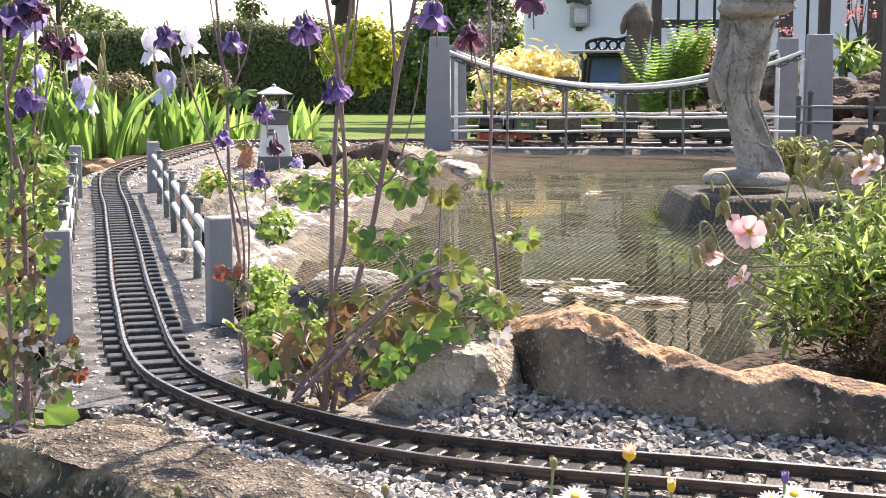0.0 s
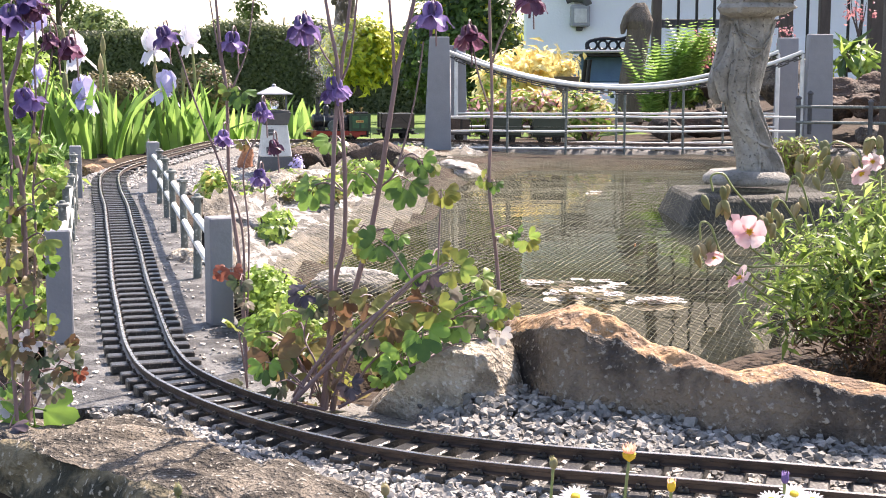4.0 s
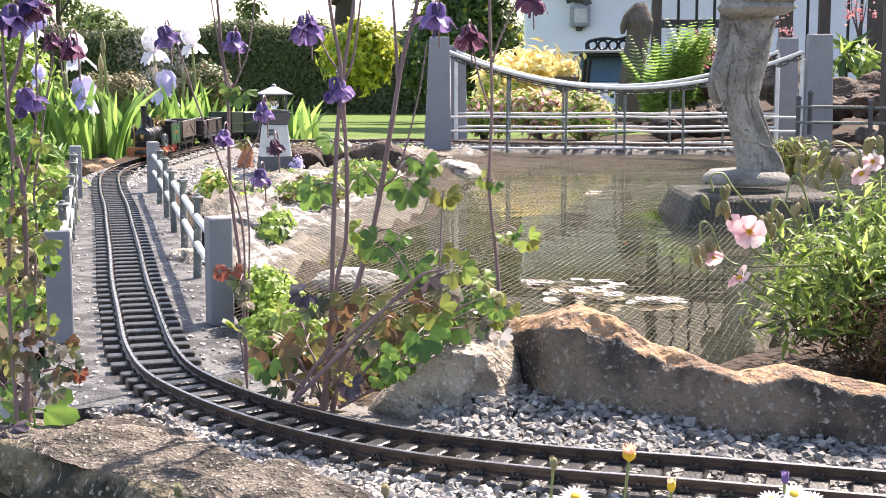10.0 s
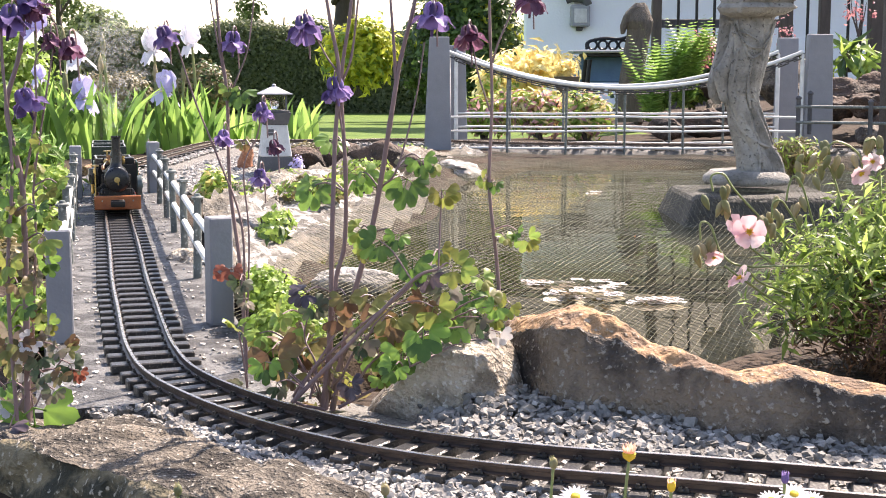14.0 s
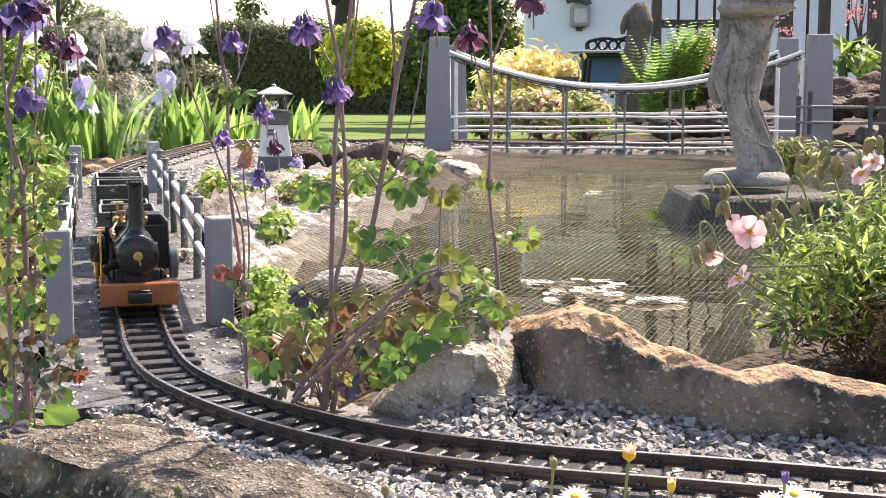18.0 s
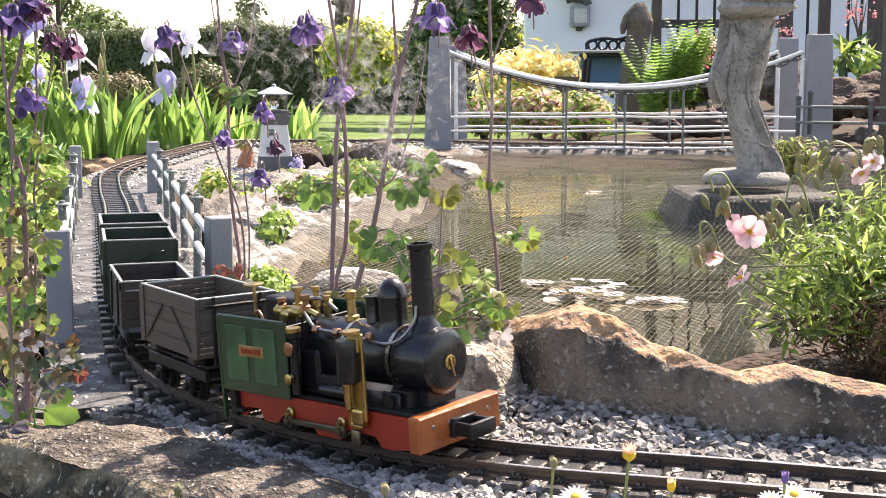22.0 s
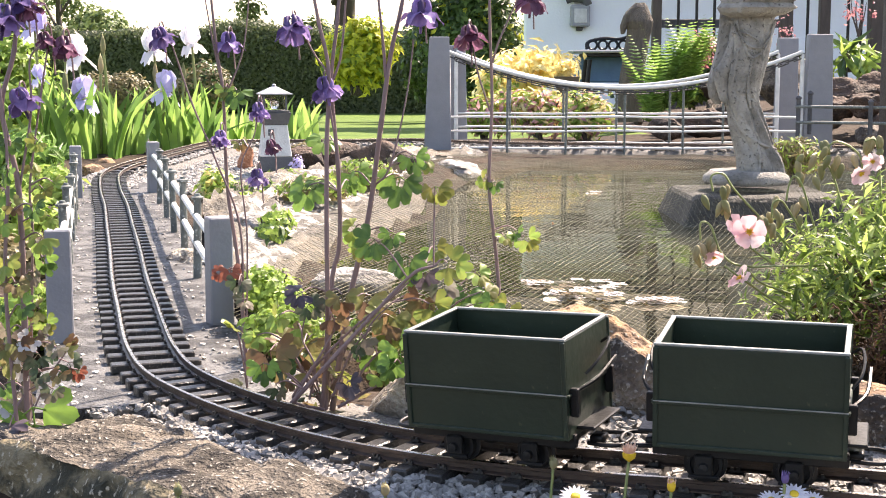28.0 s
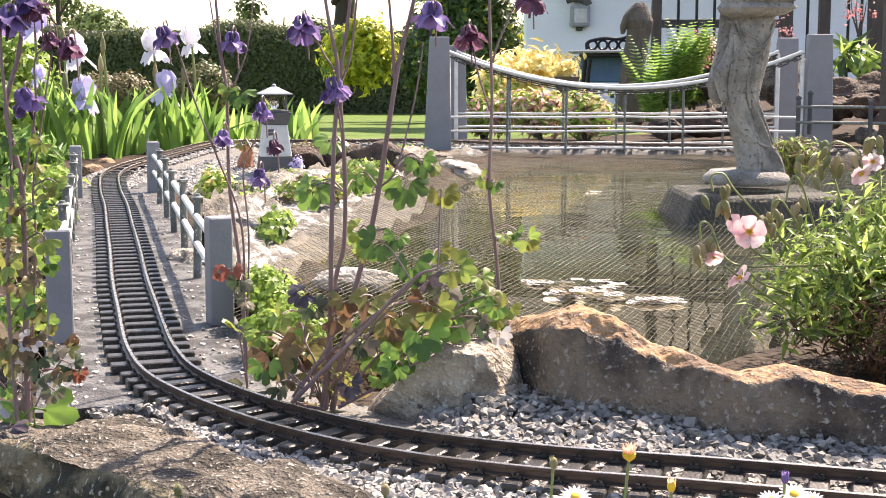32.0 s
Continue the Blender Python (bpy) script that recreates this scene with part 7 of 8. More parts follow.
    for swag in (((1282, 40), (1300, 74), (1326, 86), (1350, 66), (1360, 40)), ((1290, 40), (1310, 96), (1326, 100), (1344, 78), (1356, 44)), ((1284, 60), (1306, 62), (1330, 78), (1336, 108))):
        pts = []
        for x, y in swag:
            q = (x - 1321) / 42
            pts.append(((x - 784) * k, SY - .010 - .0455 * max(.1, 1 - q * q) ** .5, .295 - (y - 120) * k))
        tube(bm, spline(pts, 6), .0022, 8)
    lathe(bm, [(.070, .040), (.093, .042), (.097, .050), (.094, .060), (.086, .066), (.080, .072), (0, .073)], 36, Matrix.Translation((.684, SY, -.006)))
    me = to_mesh(bm, "statue", 60)
    me.materials.append(M["castone"])
    return tagged(new("statue", me), "weathered grey cast-stone statue in draped cloth on a round base", "statue")


figure()

# lighthouse ornament
LX, LY, LZ = (-0.485, 4.000, 0.000)
lh = thing("lighthouse_ornament", "black and white garden lighthouse with a glazed lantern", "ornament", m=pose(LX, LY, LZ, 0, 0, 12))
k = 4.0 / 2450


def frustum(name, z0, z1, w0, w1, material, parent, label="", bev=.002):
    bm = bmesh.new()
    box(bm, (0, 0, (z0 + z1) / 2), (w0, w0, z1 - z0), bev, taper=(w1 / w0, w1 / w0))
    return part(name, bm, material, parent, label)


frustum("base", 0, .042, .098, .092, M["darkgrey"], lh, "dark grey base")
tower = frustum("tower", .0425, .132, .090, .068, M["whitetower"], lh, "white tapered tower")
frustum("gallery", .1325, .168, .070, .090, M["darkgrey"], lh, "dark flared gallery")
frustum("lantern_floor", .1685, .174, .082, .080, M["darkgrey"], lh)
for x in (-1, 1):
    for y in (-1, 1):
        boxed("lantern_post", (x * .031, y * .031, .1955), (.006, .006, .043), M["darkgrey"], lh, .001)
for x, y in ((1, 0), (-1, 0), (0, 1), (0, -1)):
    pn = boxed("pane", (x * .031, y * .031, .1955), (.002 if x else .054, .002 if y else .054, .040), M["glass"], lh, 0)
    pn.visible_shadow = False
lathed("lamp_glass", [(0, .176), (.010, .178), (.014, .188), (.011, .200), (0, .207)], M["glass"], lh, None, 14)
bm = bmesh.new()
box(bm, (0, 0, .2205), (.096, .096, .004), .001)
box(bm, (0, 0, .232), (.092, .092, .020), .001, taper=(.12, .12))
lathe(bm, [(.006, .241), (.006, .246), (0, .250)], 10)
part("roof", bm, M["greybox"], lh, "pale grey hipped lantern roof")
for x, z in ((-.020, .062), (-.014, .112)):
    w = boxed("window", (x, -.0445 + (z - .05) * .105, z), (.016, .004, .018), M["darkgrey"], tower, .001, "small black window")
    boxed("glazing_bar", (x, -.0445 + (z - .05) * .105 - .0022, z), (.013, .001, .002), M["greybox"], tower, 0)

# carved upright log
M["driftwood"] = mat("weathered_log", (0.17, 0.14, 0.11), (0.10, 0.085, 0.07), 14, 0.9, bump=0.8, aniso=(3, 3, .6))
bm = bmesh.new()
TY = 7.0
loft(bm, [(.295 - (y - 120) * TY / 2450, (x - 784) * TY / 2450, TY, w * TY / 2450, w * TY / 2450 * .9) for y, x, w in
          ((215, 1110, 24), (180, 1112, 22), (140, 1116, 20), (100, 1120, 20), (75, 1124, 19), (55, 1127, 21), (40, 1124, 25), (25, 1124, 20), (14, 1127, 13), (8, 1128, 8))], 20, .12, 1)
loft(bm, [(.295 - (y - 120) * TY / 2450, (x - 784) * TY / 2450, TY - .02, w * TY / 2450, w * TY / 2450) for y, x, w in ((62, 1097, 3), (48, 1100, 7), (30, 1108, 9), (16, 1120, 8))], 12, .1, 3)
tagged(part("carved_figure", bm, M["driftwood"], smooth=60), "weathered carved stump figure beside the ferns", "statue")

# fern
M["fern"] = leaf_mat("fern_frond", (0.14, 0.27, 0.05), (0.22, 0.36, 0.08), 0.5, scale=20)


def fern(x, y, z, fronds, seed, label):
    rng = random.Random(seed)
    f = thing("fern", label, "fern", "ferns", m=Matrix.Translation((x, y, z)))
    for k in range(fronds):
        a = 2 * math.pi * k / fronds + rng.uniform(-.3, .3)
        L = rng.uniform(.30, .46)
        out = rng.uniform(.16, .5)
        bm = bmesh.new()
        n = 26
        prev = None
        for i in range(n + 1):
            u = i / n
            r = L * out * u ** 1.6
            c = Vector((math.cos(a) * r, math.sin(a) * r * .7, L * (u - .18 * out * u * u)))
            d = Vector((math.cos(a), math.sin(a) * .7, 1.2 - u)).normalized()
            s = Vector((-math.sin(a), math.cos(a), 0))
            w = .055 * math.sin(math.pi * min(1, .12 + u * .88)) ** .8
            if i > 2:
                for sg in (-1, 1):
                    tip = c + s * sg * w + d * w * .35
                    v = [bm.verts.new(q) for q in (c - d * .005, c + s * sg * w * .5 - d * .006 + d * w * .15, tip, c + s * sg * w * .5 + d * .009 + d * w * .15, c + d * .007)]
                    bm.faces.new(v)
        part("frond", bm, M["fern"], f)
    return f


fern((0.993, 6.200, 0.083)[0], 6.2, (0.993, 6.200, 0.083)[2], 15, 1, "bright green fern on the rockery slope")
fern((1.092, 6.250, 0.106)[0], 6.25, (1.092, 6.250, 0.106)[2], 17, 2, "bright green fern on the rockery slope")
fern((0.909, 6.100, 0.037)[0], 6.1, (0.909, 6.100, 0.037)[2] - .02, 8, 3, "small fern below the carved stump")


def shrub(label, c, r, n, leaf, mats, seed, aspect=.5, name="shrub", stems=5, pick=None, cat="shrub", lump=.3, up=0.0):
    """Branching stems and a loose crown of leaves."""
    rng = random.Random(seed)
    s = thing(name, label, cat, m=Matrix.Translation((c[0], c[1], c[2] - r[2])))
    for k in range(stems):
        e = Vector((rng.uniform(-.7, .7) * r[0], rng.uniform(-.7, .7) * r[1], r[2] * rng.uniform(1.0, 1.7)))
        bm = bmesh.new()
        sp = spline([(rng.uniform(-.1, .1) * r[0], 0, -.02), e * .5 + Vector((rng.uniform(-.1, .1) * r[0], 0, 0)), e], 4)
        tube(bm, sp, [max(.004, r[0] * .05) * (1 - .8 * i / len(sp)) for i in range(len(sp))], 6)
        part("branch", bm, M["darkwood"], s)
    P, D = [], []
    for k in range(5):
        cc = (rng.uniform(-.4, .4) * r[0], rng.uniform(-.4, .4) * r[1], r[2] * rng.uniform(.75, 1.2))
        p, d = in_blob(n // 5, cc, [q * .72 for q in r], seed * 10 + k, .3, lump)
        P.append(p)
        D.append(d)
    P, D = np.concatenate(P), np.concatenate(D)
    ok = P[:, 2] > -.01
    tagged(part("foliage", leaf_cloud("foliage", P[ok], D[ok] + [0, -.2, .5], leaf, mats, aspect, seed=seed, pick=pick, up=up), None, s), kind="stuff")
    return s


M["acer"] = leaf_mat("golden_acer_leaf", (0.90, 0.72, 0.26), (0.93, 0.86, 0.50), 0.6, scale=10, val=.08)
M["gold"] = leaf_mat("golden_green_leaf", (0.42, 0.48, 0.04), (0.60, 0.60, 0.07), 0.55, scale=8)
M["olive"] = leaf_mat("bronze_green_leaf", (0.13, 0.12, 0.05), (0.20, 0.16, 0.07), 0.3, scale=8)
M["ivy"] = leaf_mat("ivy_leaf", (0.035, 0.075, 0.02), (0.08, 0.15, 0.035), 0.3, scale=6)
M["farleaf"] = leaf_mat("far_tree_leaf", (0.10, 0.16, 0.05), (0.18, 0.24, 0.08), 0.35, scale=3)
M["pinkleaf"] = leaf_mat("pink_flower_spray", (0.62, 0.28, 0.30), (0.70, 0.42, 0.40), 0.4, scale=8)
M["fresh"] = leaf_mat("fresh_green_leaf", (0.20, 0.32, 0.05), (0.30, 0.42, 0.08), 0.45, scale=8)
M["coral"] = leaf_mat("coral_flower_spray", (0.60, 0.20, 0.22), (0.5, 0.24, 0.24), 0.4, scale=8)
M["terrapot"] = mat("dark_pot", (0.10, 0.075, 0.065), (0.14, 0.10, 0.085), 20, 0.7)

shrub("golden-leaved Japanese maple glowing in the sun", (0.482, 7.400, 0.271), (.23, .18, .14), 1250, .078, [M["acer"]], 41, .34, lump=.7)
shrub("golden-leaved Japanese maple glowing in the sun", (0.257, 7.200, 0.194), (.11, .10, .17), 560, .07, [M["acer"], M["fresh"]], 42, .34, pick=[.75, .25], lump=.7)
shrub("small golden maple in a dark pot", (0.638, 7.200, 0.289), (.06, .06, .05), 300, .045, [M["acer"]], 49, .4)
bm = bmesh.new()
lathe(bm, [(.045, -.07), (.06, .0), (.065, .03), (.068, .035), (.060, .036), (.055, .01)], 20)
tagged(part("plant_pot", bm, M["terrapot"], m=Matrix.Translation((0.639, 7.200, 0.214)), smooth=40), "dark brown plant pot", "pot")
shrub("pink and cream flowering border plants beyond the bridge", (0.438, 6.300, 0.102), (.21, .10, .12), 1700, .046, [M["pinkleaf"], M["fresh"], M["acer"]], 43, .4, pick=[.4, .35, .25], lump=.6)
shrub("yellow-green border plants with pink flowers", (0.645, 6.200, 0.100), (.11, .09, .13), 900, .048, [M["fresh"], M["pinkleaf"], M["acer"]], 44, .4, pick=[.55, .2, .25], lump=.6)
shrub("low fresh green border plants", (0.198, 6.400, 0.076), (.15, .1, .11), 1000, .045, [M["fresh"], M["pinkleaf"]], 48, .4, pick=[.8, .2], lump=.6)
shrub("coral flowering heuchera above the ferns", (1.202, 6.600, 0.388), (.09, .08, .12), 500, .022, [M["coral"], M["fresh"]], 45, .6, pick=[.6, .4])
shrub("dark green plants on the rockery slope", (1.198, 6.700, 0.214), (.12, .1, .10), 900, .05, [M["ivy"], M["fresh"]], 46, .5, pick=[.7, .3])
shrub("large glossy green leaves on the rockery slope", (1.844, 6.300, 0.346), (.13, .08, .05), 60, .17, [M["fresh"], M["ivy"]], 47, .2, pick=[.7, .3], up=-.1)
shrub("dark green plants on the rockery slope", (1.315, 6.800, 0.317), (.12, .10, .15), 1500, .05, [M["ivy"], M["olive"], M["fresh"]], 66, .5, pick=[.6, .25, .15])
shrub("dark green plants on the rockery slope", (1.703, 7.000, 0.267), (.11, .10, .12), 1100, .05, [M["ivy"], M["olive"]], 67, .5, pick=[.6, .4])
shrub("dark green plants on the rockery slope", (1.011, 7.200, 0.121), (.16, .10, .10), 1100, .045, [M["ivy"], M["fresh"]], 68, .5, pick=[.75, .25])
for i, (px, py, Y, s) in enumerate(((1500, 165, 6.0, .10), (1545, 150, 6.1, .09), (1470, 190, 5.8, .08), (1420, 165, 6.2, .08), (1530, 185, 5.7, .07), (1310, 190, 6.0, .08), (1180, 225, 5.8, .07), (1250, 215, 5.9, .09))):
    tagged(part("rockery_stone", rock_mesh("rockery_stone", (s * 1.5, s, s * .7), 90 + i, .35, 4, mats=[M["brownrock"]]), None, None, m=pose((px - 784) / 2450 * Y, Y, .295 - (py - 120) / 2450 * Y, 0, 0, 50 * i)),
           "brown stone set in the rockery slope", "rock")
shrub("thin pink flower sprays before the terrace", (1.565, 6.400, 0.449), (.05, .05, .10), 60, .02, [M["coral"]], 54, .6)
shrub("thin pink flower sprays before the terrace", (1.777, 6.000, 0.546), (.08, .05, .10), 70, .022, [M["coral"]], 55, .6)
shrub("bright golden-green shrub before the hedge", (-0.851, 13.500, 0.430), (.36, .3, .38), 5200, .10, [M["gold"], M["fresh"]], 51, .45, pick=[.8, .2])
shrub("bronze-green rounded shrub before the hedge", (-2.842, 12.000, 0.102), (.30, .3, .20), 4200, .05, [M["olive"]], 52)
shrub("bronze-green rounded shrub before the hedge", (-2.024, 12.000, 0.141), (.27, .3, .26), 4600, .05, [M["olive"], M["ivy"]], 53, pick=[.7, .3])
shrub("dark evergreen shrub beside the house", (0.268, 13.000, 0.555), (.55, .4, .75), 9000, .085, [M["ivy"], M["gold"]], 56, pick=[.93, .07], lump=.2)
shrub("dark evergreen shrub beside the house", (-0.108, 14.000, 0.351), (.4, .4, .55), 5000, .085, [M["ivy"]], 57, lump=.2)
shrub("fresh green shrub at the garden's edge", (-2.013, 6.500, 0.217), (.22, .2, .30), 2200, .06, [M["fresh"]], 58, .45)
shrub("low bright green ground cover beside the trestle", (-0.202, 1.620, 0.033), (.040, .06, .035), 1500, .012, [M["fresh"]], 59, .6)
shrub("low bright green ground cover beside the trestle", (-0.168, 1.450, 0.021), (.045, .05, .035), 1200, .012, [M["fresh"]], 60, .6)
shrub("small leafy plants on the pond bank", (-0.424, 3.300, -0.007), (.10, .10, .045), 900, .022, [M["fresh"], M["ivy"]], 61, pick=[.6, .4])
shrub("small leafy plants on the pond bank", (-0.555, 3.400, 0.005), (.05, .08, .06), 500, .03, [M["fresh"], M["acer"]], 62, pick=[.7, .3])
shrub("pale mauve flower spikes beside the lighthouse", (-0.419, 3.950, 0.023), (.022, .02, .035), 260, .010, [M["lilac"] if "lilac" in M else M["fresh"]], 63, .7)
shrub("dry tufted plant at the foot of the statue", (0.868, 3.400, 0.082), (.075, .07, .06), 900, .035, [M["olive"], M["fresh"]], 64, .15, pick=[.7, .3], up=1.2)
shrub("low leafy plants along the pond bank", (-0.278, 3.100, 0.031), (.09, .12, .03), 700, .022, [M["fresh"], M["olive"]], 69, pick=[.6, .4])
shrub("low leafy plants along the pond bank", (-0.308, 2.450, 0.016), (.035, .10, .03), 600, .02, [M["fresh"], M["ivy"]], 76, pick=[.7, .3])
shrub("low leafy plants along the pond bank", (-0.206, 3.500, 0.023), (.10, .12, .025), 600, .022, [M["olive"], M["fresh"]], 77, pick=[.6, .4])
shrub("small leafy plants by the lighthouse", (-0.430, 3.700, -0.002), (.06, .06, .03), 420, .02, [M["fresh"]], 65, .6)


def tree(label, x, y, z, h, r, n, leaf, mats, seed, gaps=.5):
    """A tapered trunk, limbs, and a crown of clumps with gaps."""
    rng = random.Random(seed)
    t = thing("tree", label, "tree", "trees beyond the hedge", m=Matrix.Translation((x, y, z)))
    bm = bmesh.new()
    tube(bm, spline([(0, 0, -.1), (.03 * h, 0, h * .3), (0, .02 * h, h * .62), (.02 * h, 0, h * .9)], 5), [h * .028 * (1.2 - i / 15.5) for i in range(16)], 8)
    part("trunk", bm, M["darkwood"], t, smooth=60)
    P, D = [], []
    for k in range(16):
        a, e = rng.uniform(0, 6.28), rng.uniform(.35, 1.0)
        tip = Vector((math.cos(a) * r * rng.uniform(.35, 1), math.sin(a) * r * rng.uniform(.35, 1), h * e))
        bm = bmesh.new()
        b0 = Vector((0, 0, h * e * .6))
        tube(bm, spline([b0, b0.lerp(tip, .5) + Vector((0, 0, h * .03)), tip], 4), [h * .010, h * .009, h * .008, h * .007, h * .006, h * .005, h * .004, h * .003, h * .002], 6)
        part("limb", bm, M["darkwood"], t)
        p, d = in_blob(n // 16, tip, (r * .36, r * .36, r * .26), seed * 31 + k, .2, .4)
        P.append(p)
        D.append(d)
    tagged(part("crown", leaf_cloud("crown", np.concatenate(P), np.concatenate(D) + [0, 0, .5], leaf, mats, .6, seed=seed), None, t), kind="stuff")
    return t


tree("broad-leaved tree seen above the hedge", (-7.145, 26.000, 1.745)[0], 26, -.7, 3.2, 1.5, 7000, .14, [M["farleaf"]], 71)
tree("small distant tree above the hedge", (-5.156, 45.000, 1.375)[0], 45, -.8, 3.0, 1.5, 3600, .20, [M["farleaf"]], 72)
# two tall crowns above the view, added to darken what the pond reflects
tree("tall tree added beyond the hedge to darken the pond reflection", (0.097, 40.000, 2.050)[0], 40, -.8, 12.5, 6.5, 22000, .42, [M["farleaf"]], 73)
tree("tall tree added beyond the hedge to darken the pond reflection", (-3.4, 44, 0)[0], 44, -.8, 12.0, 6.0, 22000, .42, [M["farleaf"]], 74)
tree("small distant tree above the hedge", (-7.581, 50.000, 1.694)[0], 50, -.8, 3.0, .9, 2000, .16, [M["farleaf"]], 75)

# plain two-rail fence that carries on from the bridge parapet
side = thing("line_fence", "two-rail weathered grey fence with dark posts beyond the bridge", "fence")
for px0, px1 in (((1.247, 4.920, 0.158), (1.572, 4.800, 0.158)), ((1.249, 4.920, 0.103), (1.574, 4.800, 0.103))):
    bm = bmesh.new()
    tube(bm, [px0, px1], .0054, 8)
    part("fence_rail", bm, M["greenpost"], side, smooth=50)
for p, h in (((1.260, 4.930, 0.072), .115), ((1.306, 4.950, 0.079), .125), ((1.486, 4.830, 0.081), .095)):
    bm = bmesh.new()
    tube(bm, [(p[0], p[1], p[2] - .02), (p[0], p[1], p[2] + h)], .008, 10)
    lathe(bm, [(.009, -.004), (.012, 0), (.009, .005), (.004, .009), (0, .011)], 10, Matrix.Translation((p[0], p[1], p[2] + h)))
    part("post", bm, M["slate"], side, smooth=50)

# lily pads and flowers on the water
M["lily"] = leaf_mat("pale_lily_petal", (0.66, 0.58, 0.55), (0.80, 0.76, 0.74), 0.3, 0.5)
M["pad"] = leaf_mat("lily_pad", (0.10, 0.09, 0.035), (0.17, 0.11, 0.05), 0.15, 0.3)
rng = random.Random(5)
for cx, cy, rx, ry, n in ((1045, 522, 55, 14, 26), (1160, 536, 40, 6, 12), (962, 500, 26, 7, 7), (1000, 530, 22, 6, 5), (1060, 341, 22, 3, 4)):
    for k in range(n):
        px, py = cx + rng.uniform(-rx, rx), cy + rng.uniform(-ry, ry)
        Y = .337 * 2450 / (py - 120)
        X = (px - 784) / 2450 * Y
        r = rng.uniform(.010, .019)
        bm = bmesh.new()
        ring = [bm.verts.new((r * math.cos(a) * (1 - .25 * (abs(a - .2) < .2)), r * math.sin(a), .0012 * math.sin(3 * a))) for a in np.linspace(.15, 6.13, 12)]
        o = bm.verts.new((0, 0, .0006))
        for a, b in zip(ring, ring[1:]):
            bm.faces.new((o, a, b))
        tagged(part("lily_pad", bm, M["lily"] if rng.random() < .72 else M["pad"], m=Matrix.Translation((X, Y, WATER_Z + .0015 + .0006 * k))), "pale floating leaf on the pond water", "leaf", "floating leaves")

for i, (p, r, n, lf, mk, lab) in enumerate([
        ((-1.177, 3.900, 0.035), (.13, .14, .10), 900, .075, "irisleaf", "tall grassy leaves beside the trestle"), ((-0.964, 3.300, 0.014), (.09, .14, .06), 700, .03, "fresh", "fresh green ground cover beside the trestle"),
        ((-0.836, 2.700, -0.002), (.09, .13, .07), 700, .032, "fresh", "fresh green ground cover beside the trestle"), ((-0.662, 2.100, -0.014), (.07, .13, .06), 700, .026, "olive", "bronze-green ground cover beside the trestle"),
        ((-1.448, 4.600, 0.119), (.12, .12, .18), 700, .07, "fresh", "fresh green shrub beyond the irises"), ((-0.495, 1.650, -0.003), (.05, .10, .045), 600, .02, "fresh", "low green plants at the foot of the fence"),
        ((-0.411, 4.500, 0.026), (.14, .1, .035), 600, .022, "olive", "low heathery plants round the rockery stones"), ((-0.229, 3.900, 0.011), (.10, .12, .03), 500, .02, "fresh", "low plants on the pond bank"),
        ((-0.158, 4.600, 0.020), (.10, .08, .03), 380, .02, "fresh", "low plants beside the pylon")]):
    shrub(lab, p, r, n, lf, [M[mk]], 80 + i, .18 if mk == "irisleaf" else .5, up=1.6 if mk == "irisleaf" else 0)

# ---- fish and steam ----
M["koi"] = mat("orange_fish", (0.75, 0.16, 0.03), (0.85, 0.30, 0.06), 60, 0.35, bump=0.05)


def goldfish(scale):
    g = thing("goldfish", "orange goldfish swimming just under the water", "fish", "fish in the pond")
    bm = bmesh.new()
    tube(bm, [(.040, 0, 0), (.034, 0, 0), (.018, 0, .001), (-.002, 0, .001), (-.022, 0, 0), (-.036, 0, 0)], [.001, .006, .010, .0095, .005, .0025], 10)
    part("body", bm, M["koi"], g, smooth=60, m=Matrix.Scale(scale, 4))
    for nm, pts in (("tail", [(-.034, 0, 0), (-.058, .002, .013), (-.052, 0, 0), (-.058, -.002, -.011)]), ("fin", [(.012, 0, .010), (.0, 0, .018), (-.014, 0, .008)])):
        bm = bmesh.new()
        vs = [bm.verts.new(q) for q in pts] + [bm.verts.new(Vector(q) + Vector((0, .0012, 0))) for q in pts]
        n = len(pts)
        bm.faces.new(vs[:n])
        bm.faces.new(vs[n:][::-1])
        for k in range(n):
            bm.faces.new((vs[k], vs[(k + 1) % n], vs[n + (k + 1) % n], vs[n + k]))
        part(nm, bm, M["koi"], g, m=Matrix.Scale(scale, 4))
    return g


fishes = [goldfish(.95), goldfish(.8)]
# seconds, x, y of each fish
SWIM = [[(0, .30, 2.9), (3, .36, 2.72), (6, .37, 2.52), (9, .345, 2.60), (13, .40, 2.80), (16, .30, 2.55), (19, .19, 2.28), (22, .22, 2.45), (25, .30, 2.7), (28, .24, 3.0), (32, .28, 2.75)],
        [(0, .50, 2.6), (3, .46, 2.65), (6, .31, 2.56), (9, .30, 2.52), (13, .38, 2.95), (16, .36, 2.50), (19, .31, 2.24), (22, .36, 2.3), (25, .22, 2.9), (28, .28, 2.85), (32, .25, 2.6)]]


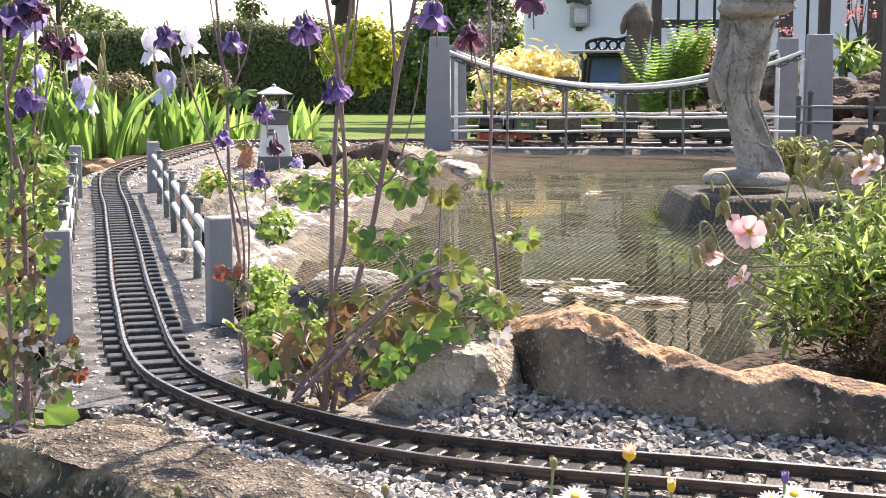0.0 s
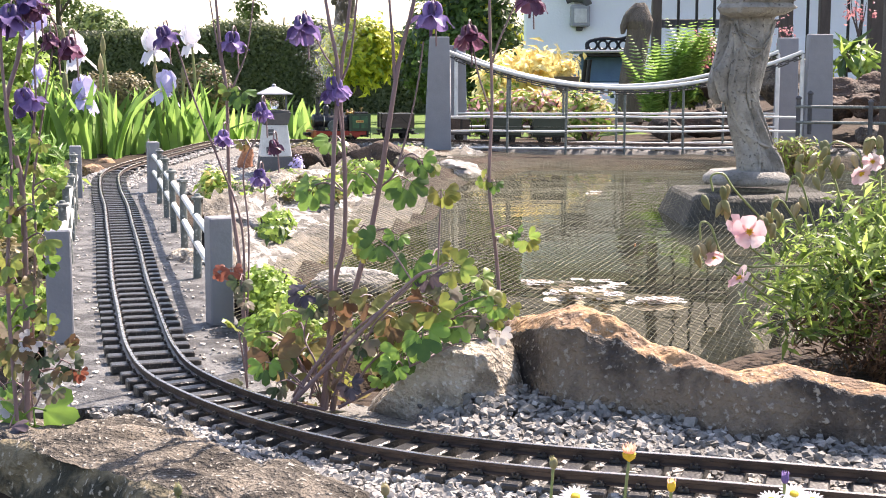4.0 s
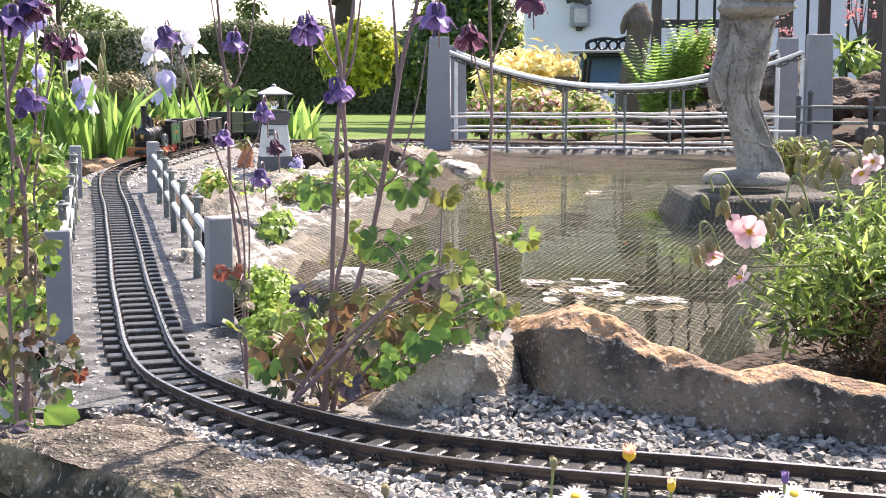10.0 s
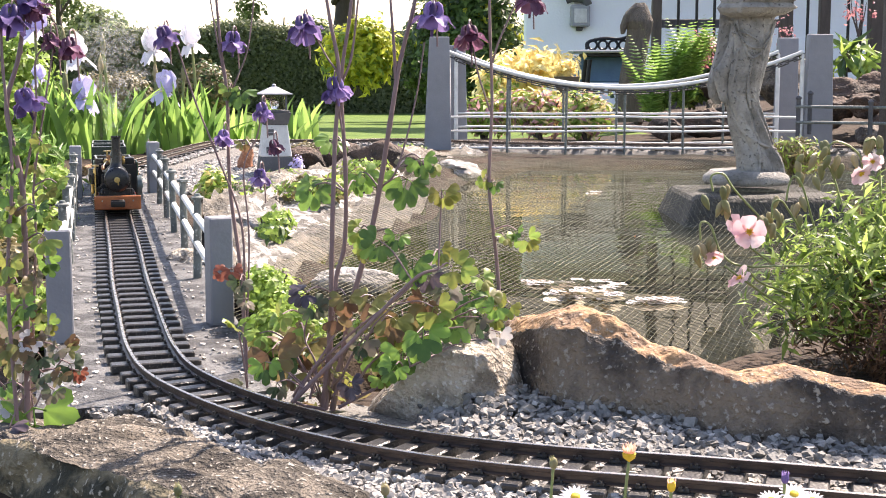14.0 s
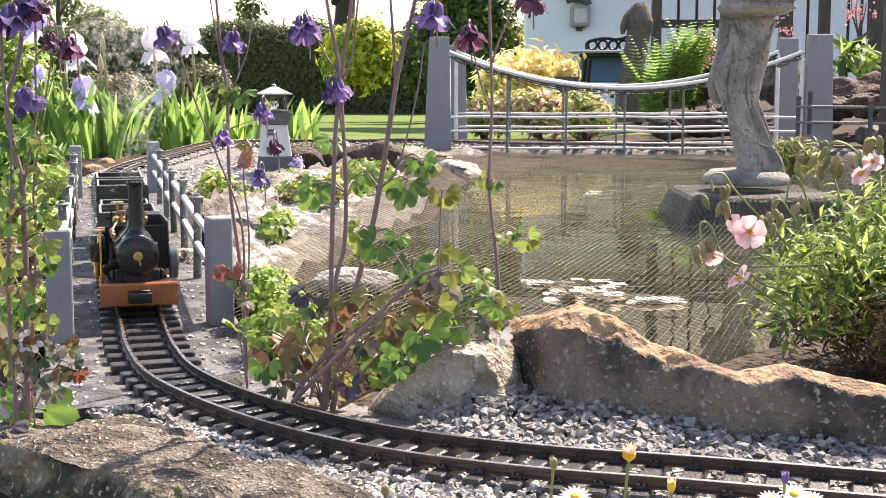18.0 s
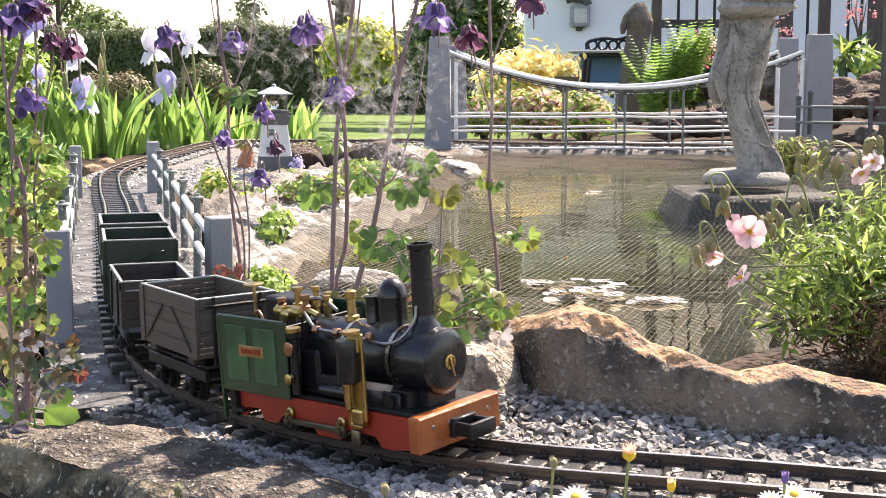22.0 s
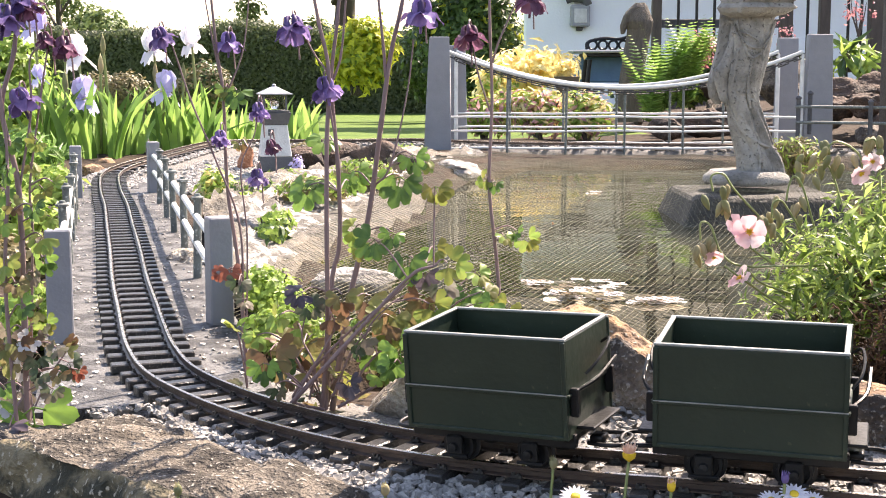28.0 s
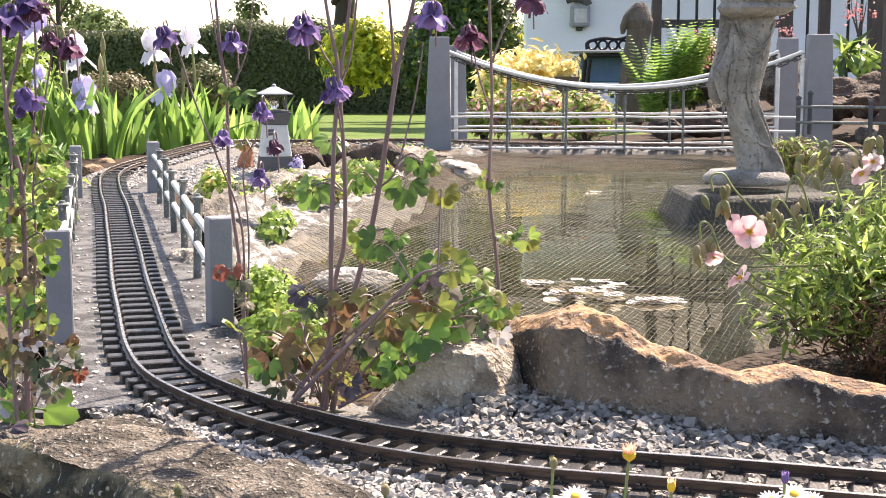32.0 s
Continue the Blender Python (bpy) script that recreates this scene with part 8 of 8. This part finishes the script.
def steam_mat():
    m = bpy.data.materials.new("thin_steam")
    m.use_nodes = True
    N, link = m.node_tree.nodes, m.node_tree.links.new
    N.remove(N["Principled BSDF"])
    tr, di, tl = N.new("ShaderNodeBsdfTransparent"), N.new("ShaderNodeBsdfDiffuse"), N.new("ShaderNodeBsdfTranslucent")
    for q in (di, tl):
        q.inputs["Color"].default_value = (0.9, 0.9, 0.9, 1)
    m0, m1 = N.new("ShaderNodeMixShader"), N.new("ShaderNodeMixShader")
    m0.inputs[0].default_value, m1.inputs[0].default_value = 0.5, 0.05
    link(di.outputs[0], m0.inputs[1])
    link(tl.outputs[0], m0.inputs[2])
    link(tr.outputs[0], m1.inputs[1])
    link(m0.outputs[0], m1.inputs[2])
    link(m1.outputs[0], N["Material Output"].inputs["Surface"])
    return m


STEAM = steam_mat()


def steam_puff(r, seed):
    """A wisp: a cloud of tiny droplets, thinner outwards, gathered in a few billows."""
    rg = np.random.default_rng(seed)
    n = 400
    heart = rg.normal(0, 1, (7, 3)) * [.8, .6, .8] * r
    c = heart[rg.integers(0, 7, n)] + rg.normal(0, 1, (n, 3)) * (rg.uniform(.2, .62, n) * r)[:, None]
    V = (c[:, None] + rg.normal(0, 1, (n, 3, 3)) * .11 * r).reshape(-1, 3)
    me = bpy.data.meshes.new("steam_puff")
    me.from_pydata(V.tolist(), [], np.arange(3 * n).reshape(-1, 3).tolist())
    ob = part("steam_puff", me, STEAM)
    ob.visible_shadow = False
    return tagged(ob, "thin white wisp of drifting steam", "steam", "steam from the engine", kind="stuff")


puffs = [steam_puff(.013 + .0065 * k, k) for k in range(9)]

# ---- what moves ----
# seconds, and how far the smokebox front has come along the line
RUN = [(0, 2.681), (1, 2.858), (2.5, 3.129), (4.5, 3.366), (6, 3.522), (7, 3.681), (8, 3.92), (9, 4.17), (9.5, 4.305), (10, 4.435), (10.5, 4.585), (11, 4.745),
       (11.5, 4.92), (12, 5.105), (12.5, 5.29), (13, 5.46), (13.5, 5.607), (14, 5.757), (14.5, 5.905), (15.5, 6.205), (16.5, 6.502), (17, 6.642), (17.5, 6.78), (18, 6.912),
       (18.5, 7.04), (19, 7.155), (19.5, 7.258), (20, 7.356), (20.5, 7.446), (21, 7.525), (21.5, 7.594), (22, 7.658), (22.5, 7.716), (23, 7.774), (23.5, 7.832), (24, 7.889),
       (24.5, 7.968), (25, 8.042), (25.5, 8.13), (27.5, 8.507), (28, 8.595), (28.5, 8.69), (29, 8.79), (29.5, 8.89), (32, 9.41)]


def run_at(t):
    """The way covered at t, by a smooth monotone curve through RUN."""
    T, S = np.array(RUN).T
    d = np.diff(S) / np.diff(T)
    i = int(min(max(np.searchsorted(T, t) - 1, 0), len(d) - 1))
    g0 = d[i] if i == 0 else 0.5 * (d[i - 1] + d[i])
    g1 = d[i] if i == len(d) - 1 else 0.5 * (d[i] + d[i + 1])
    h = T[i + 1] - T[i]
    u = (t - T[i]) / h
    return float((2 * u ** 3 - 3 * u * u + 1) * S[i] + (u ** 3 - 2 * u * u + u) * h * g0 + (3 * u * u - 2 * u ** 3) * S[i + 1] + (u ** 3 - u * u) * h * g1)


def vehicle_rows(back, reach):
    rows = []
    for k in range(0, 321):
        t = k * 0.1
        rows.append((t, line_pose(run_at(t) - back, reach)))
    return rows


BACKS = [(0.099, 0.05), (0.317, 0.04), (0.525, 0.04), (0.722, 0.04), (0.892, 0.04)]


# seconds, degrees of lean
LEAN = [(0, 0), (3, -.15), (6, 0), (8, .3), (9, .5), (10, .35), (13, 0), (16, .1), (19, 0), (21, .2), (23, .35), (24, -.2), (25, -.6), (26.5, -.8), (27.5, -.95), (28, -1.6), (29, -.8), (30, -.3), (32, -.15)]


def motions():
    for ob, (back, reach) in zip((loco, w1, w2, w3, w4), BACKS):
        walk(ob, vehicle_rows(back, reach))
    for wheels, r, step in ((loco_wheels, .0165, 2), (w1_wheels + w2_wheels + w3_wheels + w4_wheels, .0122, 1)):
        turns = [(f / FPS, math.degrees((run_at(f / FPS) - RUN[0][1]) / r)) for f in range(0, 961, step)]
        for w in wheels:
            x, z = w.location.x, w.location.z
            walk(w, [(t, pose(x, 0, z, 0, a, 0)) for t, a in turns])
    for f, way in zip(fishes, SWIM):
        rows = []
        for i, (t, x, y) in enumerate(way):
            (_, xa, ya), (_, xb, yb) = way[max(i - 1, 0)], way[min(i + 1, len(way) - 1)]
            a = math.degrees(math.atan2(yb - ya, xb - xa))
            if rows:
                a = turn0 + max(-85, min(85, (a - turn0 + 180) % 360 - 180))
            turn0 = a
            rows.append((t, pose(x, y, WATER_Z - .014, 0, 0, a)))
        walk(f, rows)
    # steam: every wisp trails the chimney by its own lag, rising and drifting back
    for k, p in enumerate(puffs):
        lag = .04 + .07 * k
        rows = []
        for j in range(0, 161):
            t = j * .2
            m = line_pose(run_at(max(0, t - lag)) - .023, .04)
            c = m @ Vector((0, 0, .165))
            sway = math.sin(t * 1.7 + k) * .012 * (k + 1) / 4
            rows.append((t, Matrix.Translation(c + Vector((-.004 * k + sway, .034 * k, .008 + .034 * k + .008 * math.sin(t * 2.3 + k * 2)))) @ pose(0, 0, 0, 0, 0, 35 * math.sin(t * .5 + k))))
        walk(p, rows)
    # a light wind leans the flower stems about their feet
    for ob, gain in ((columbine_mid, 1.0), (columbine_left, .45), (columbine_near, .5)):
        base = ob.matrix_basis.copy()
        walk(ob, [(t, base @ pose(0, 0, 0, 0, gain * a, 0)) for t, a in LEAN])


motions()
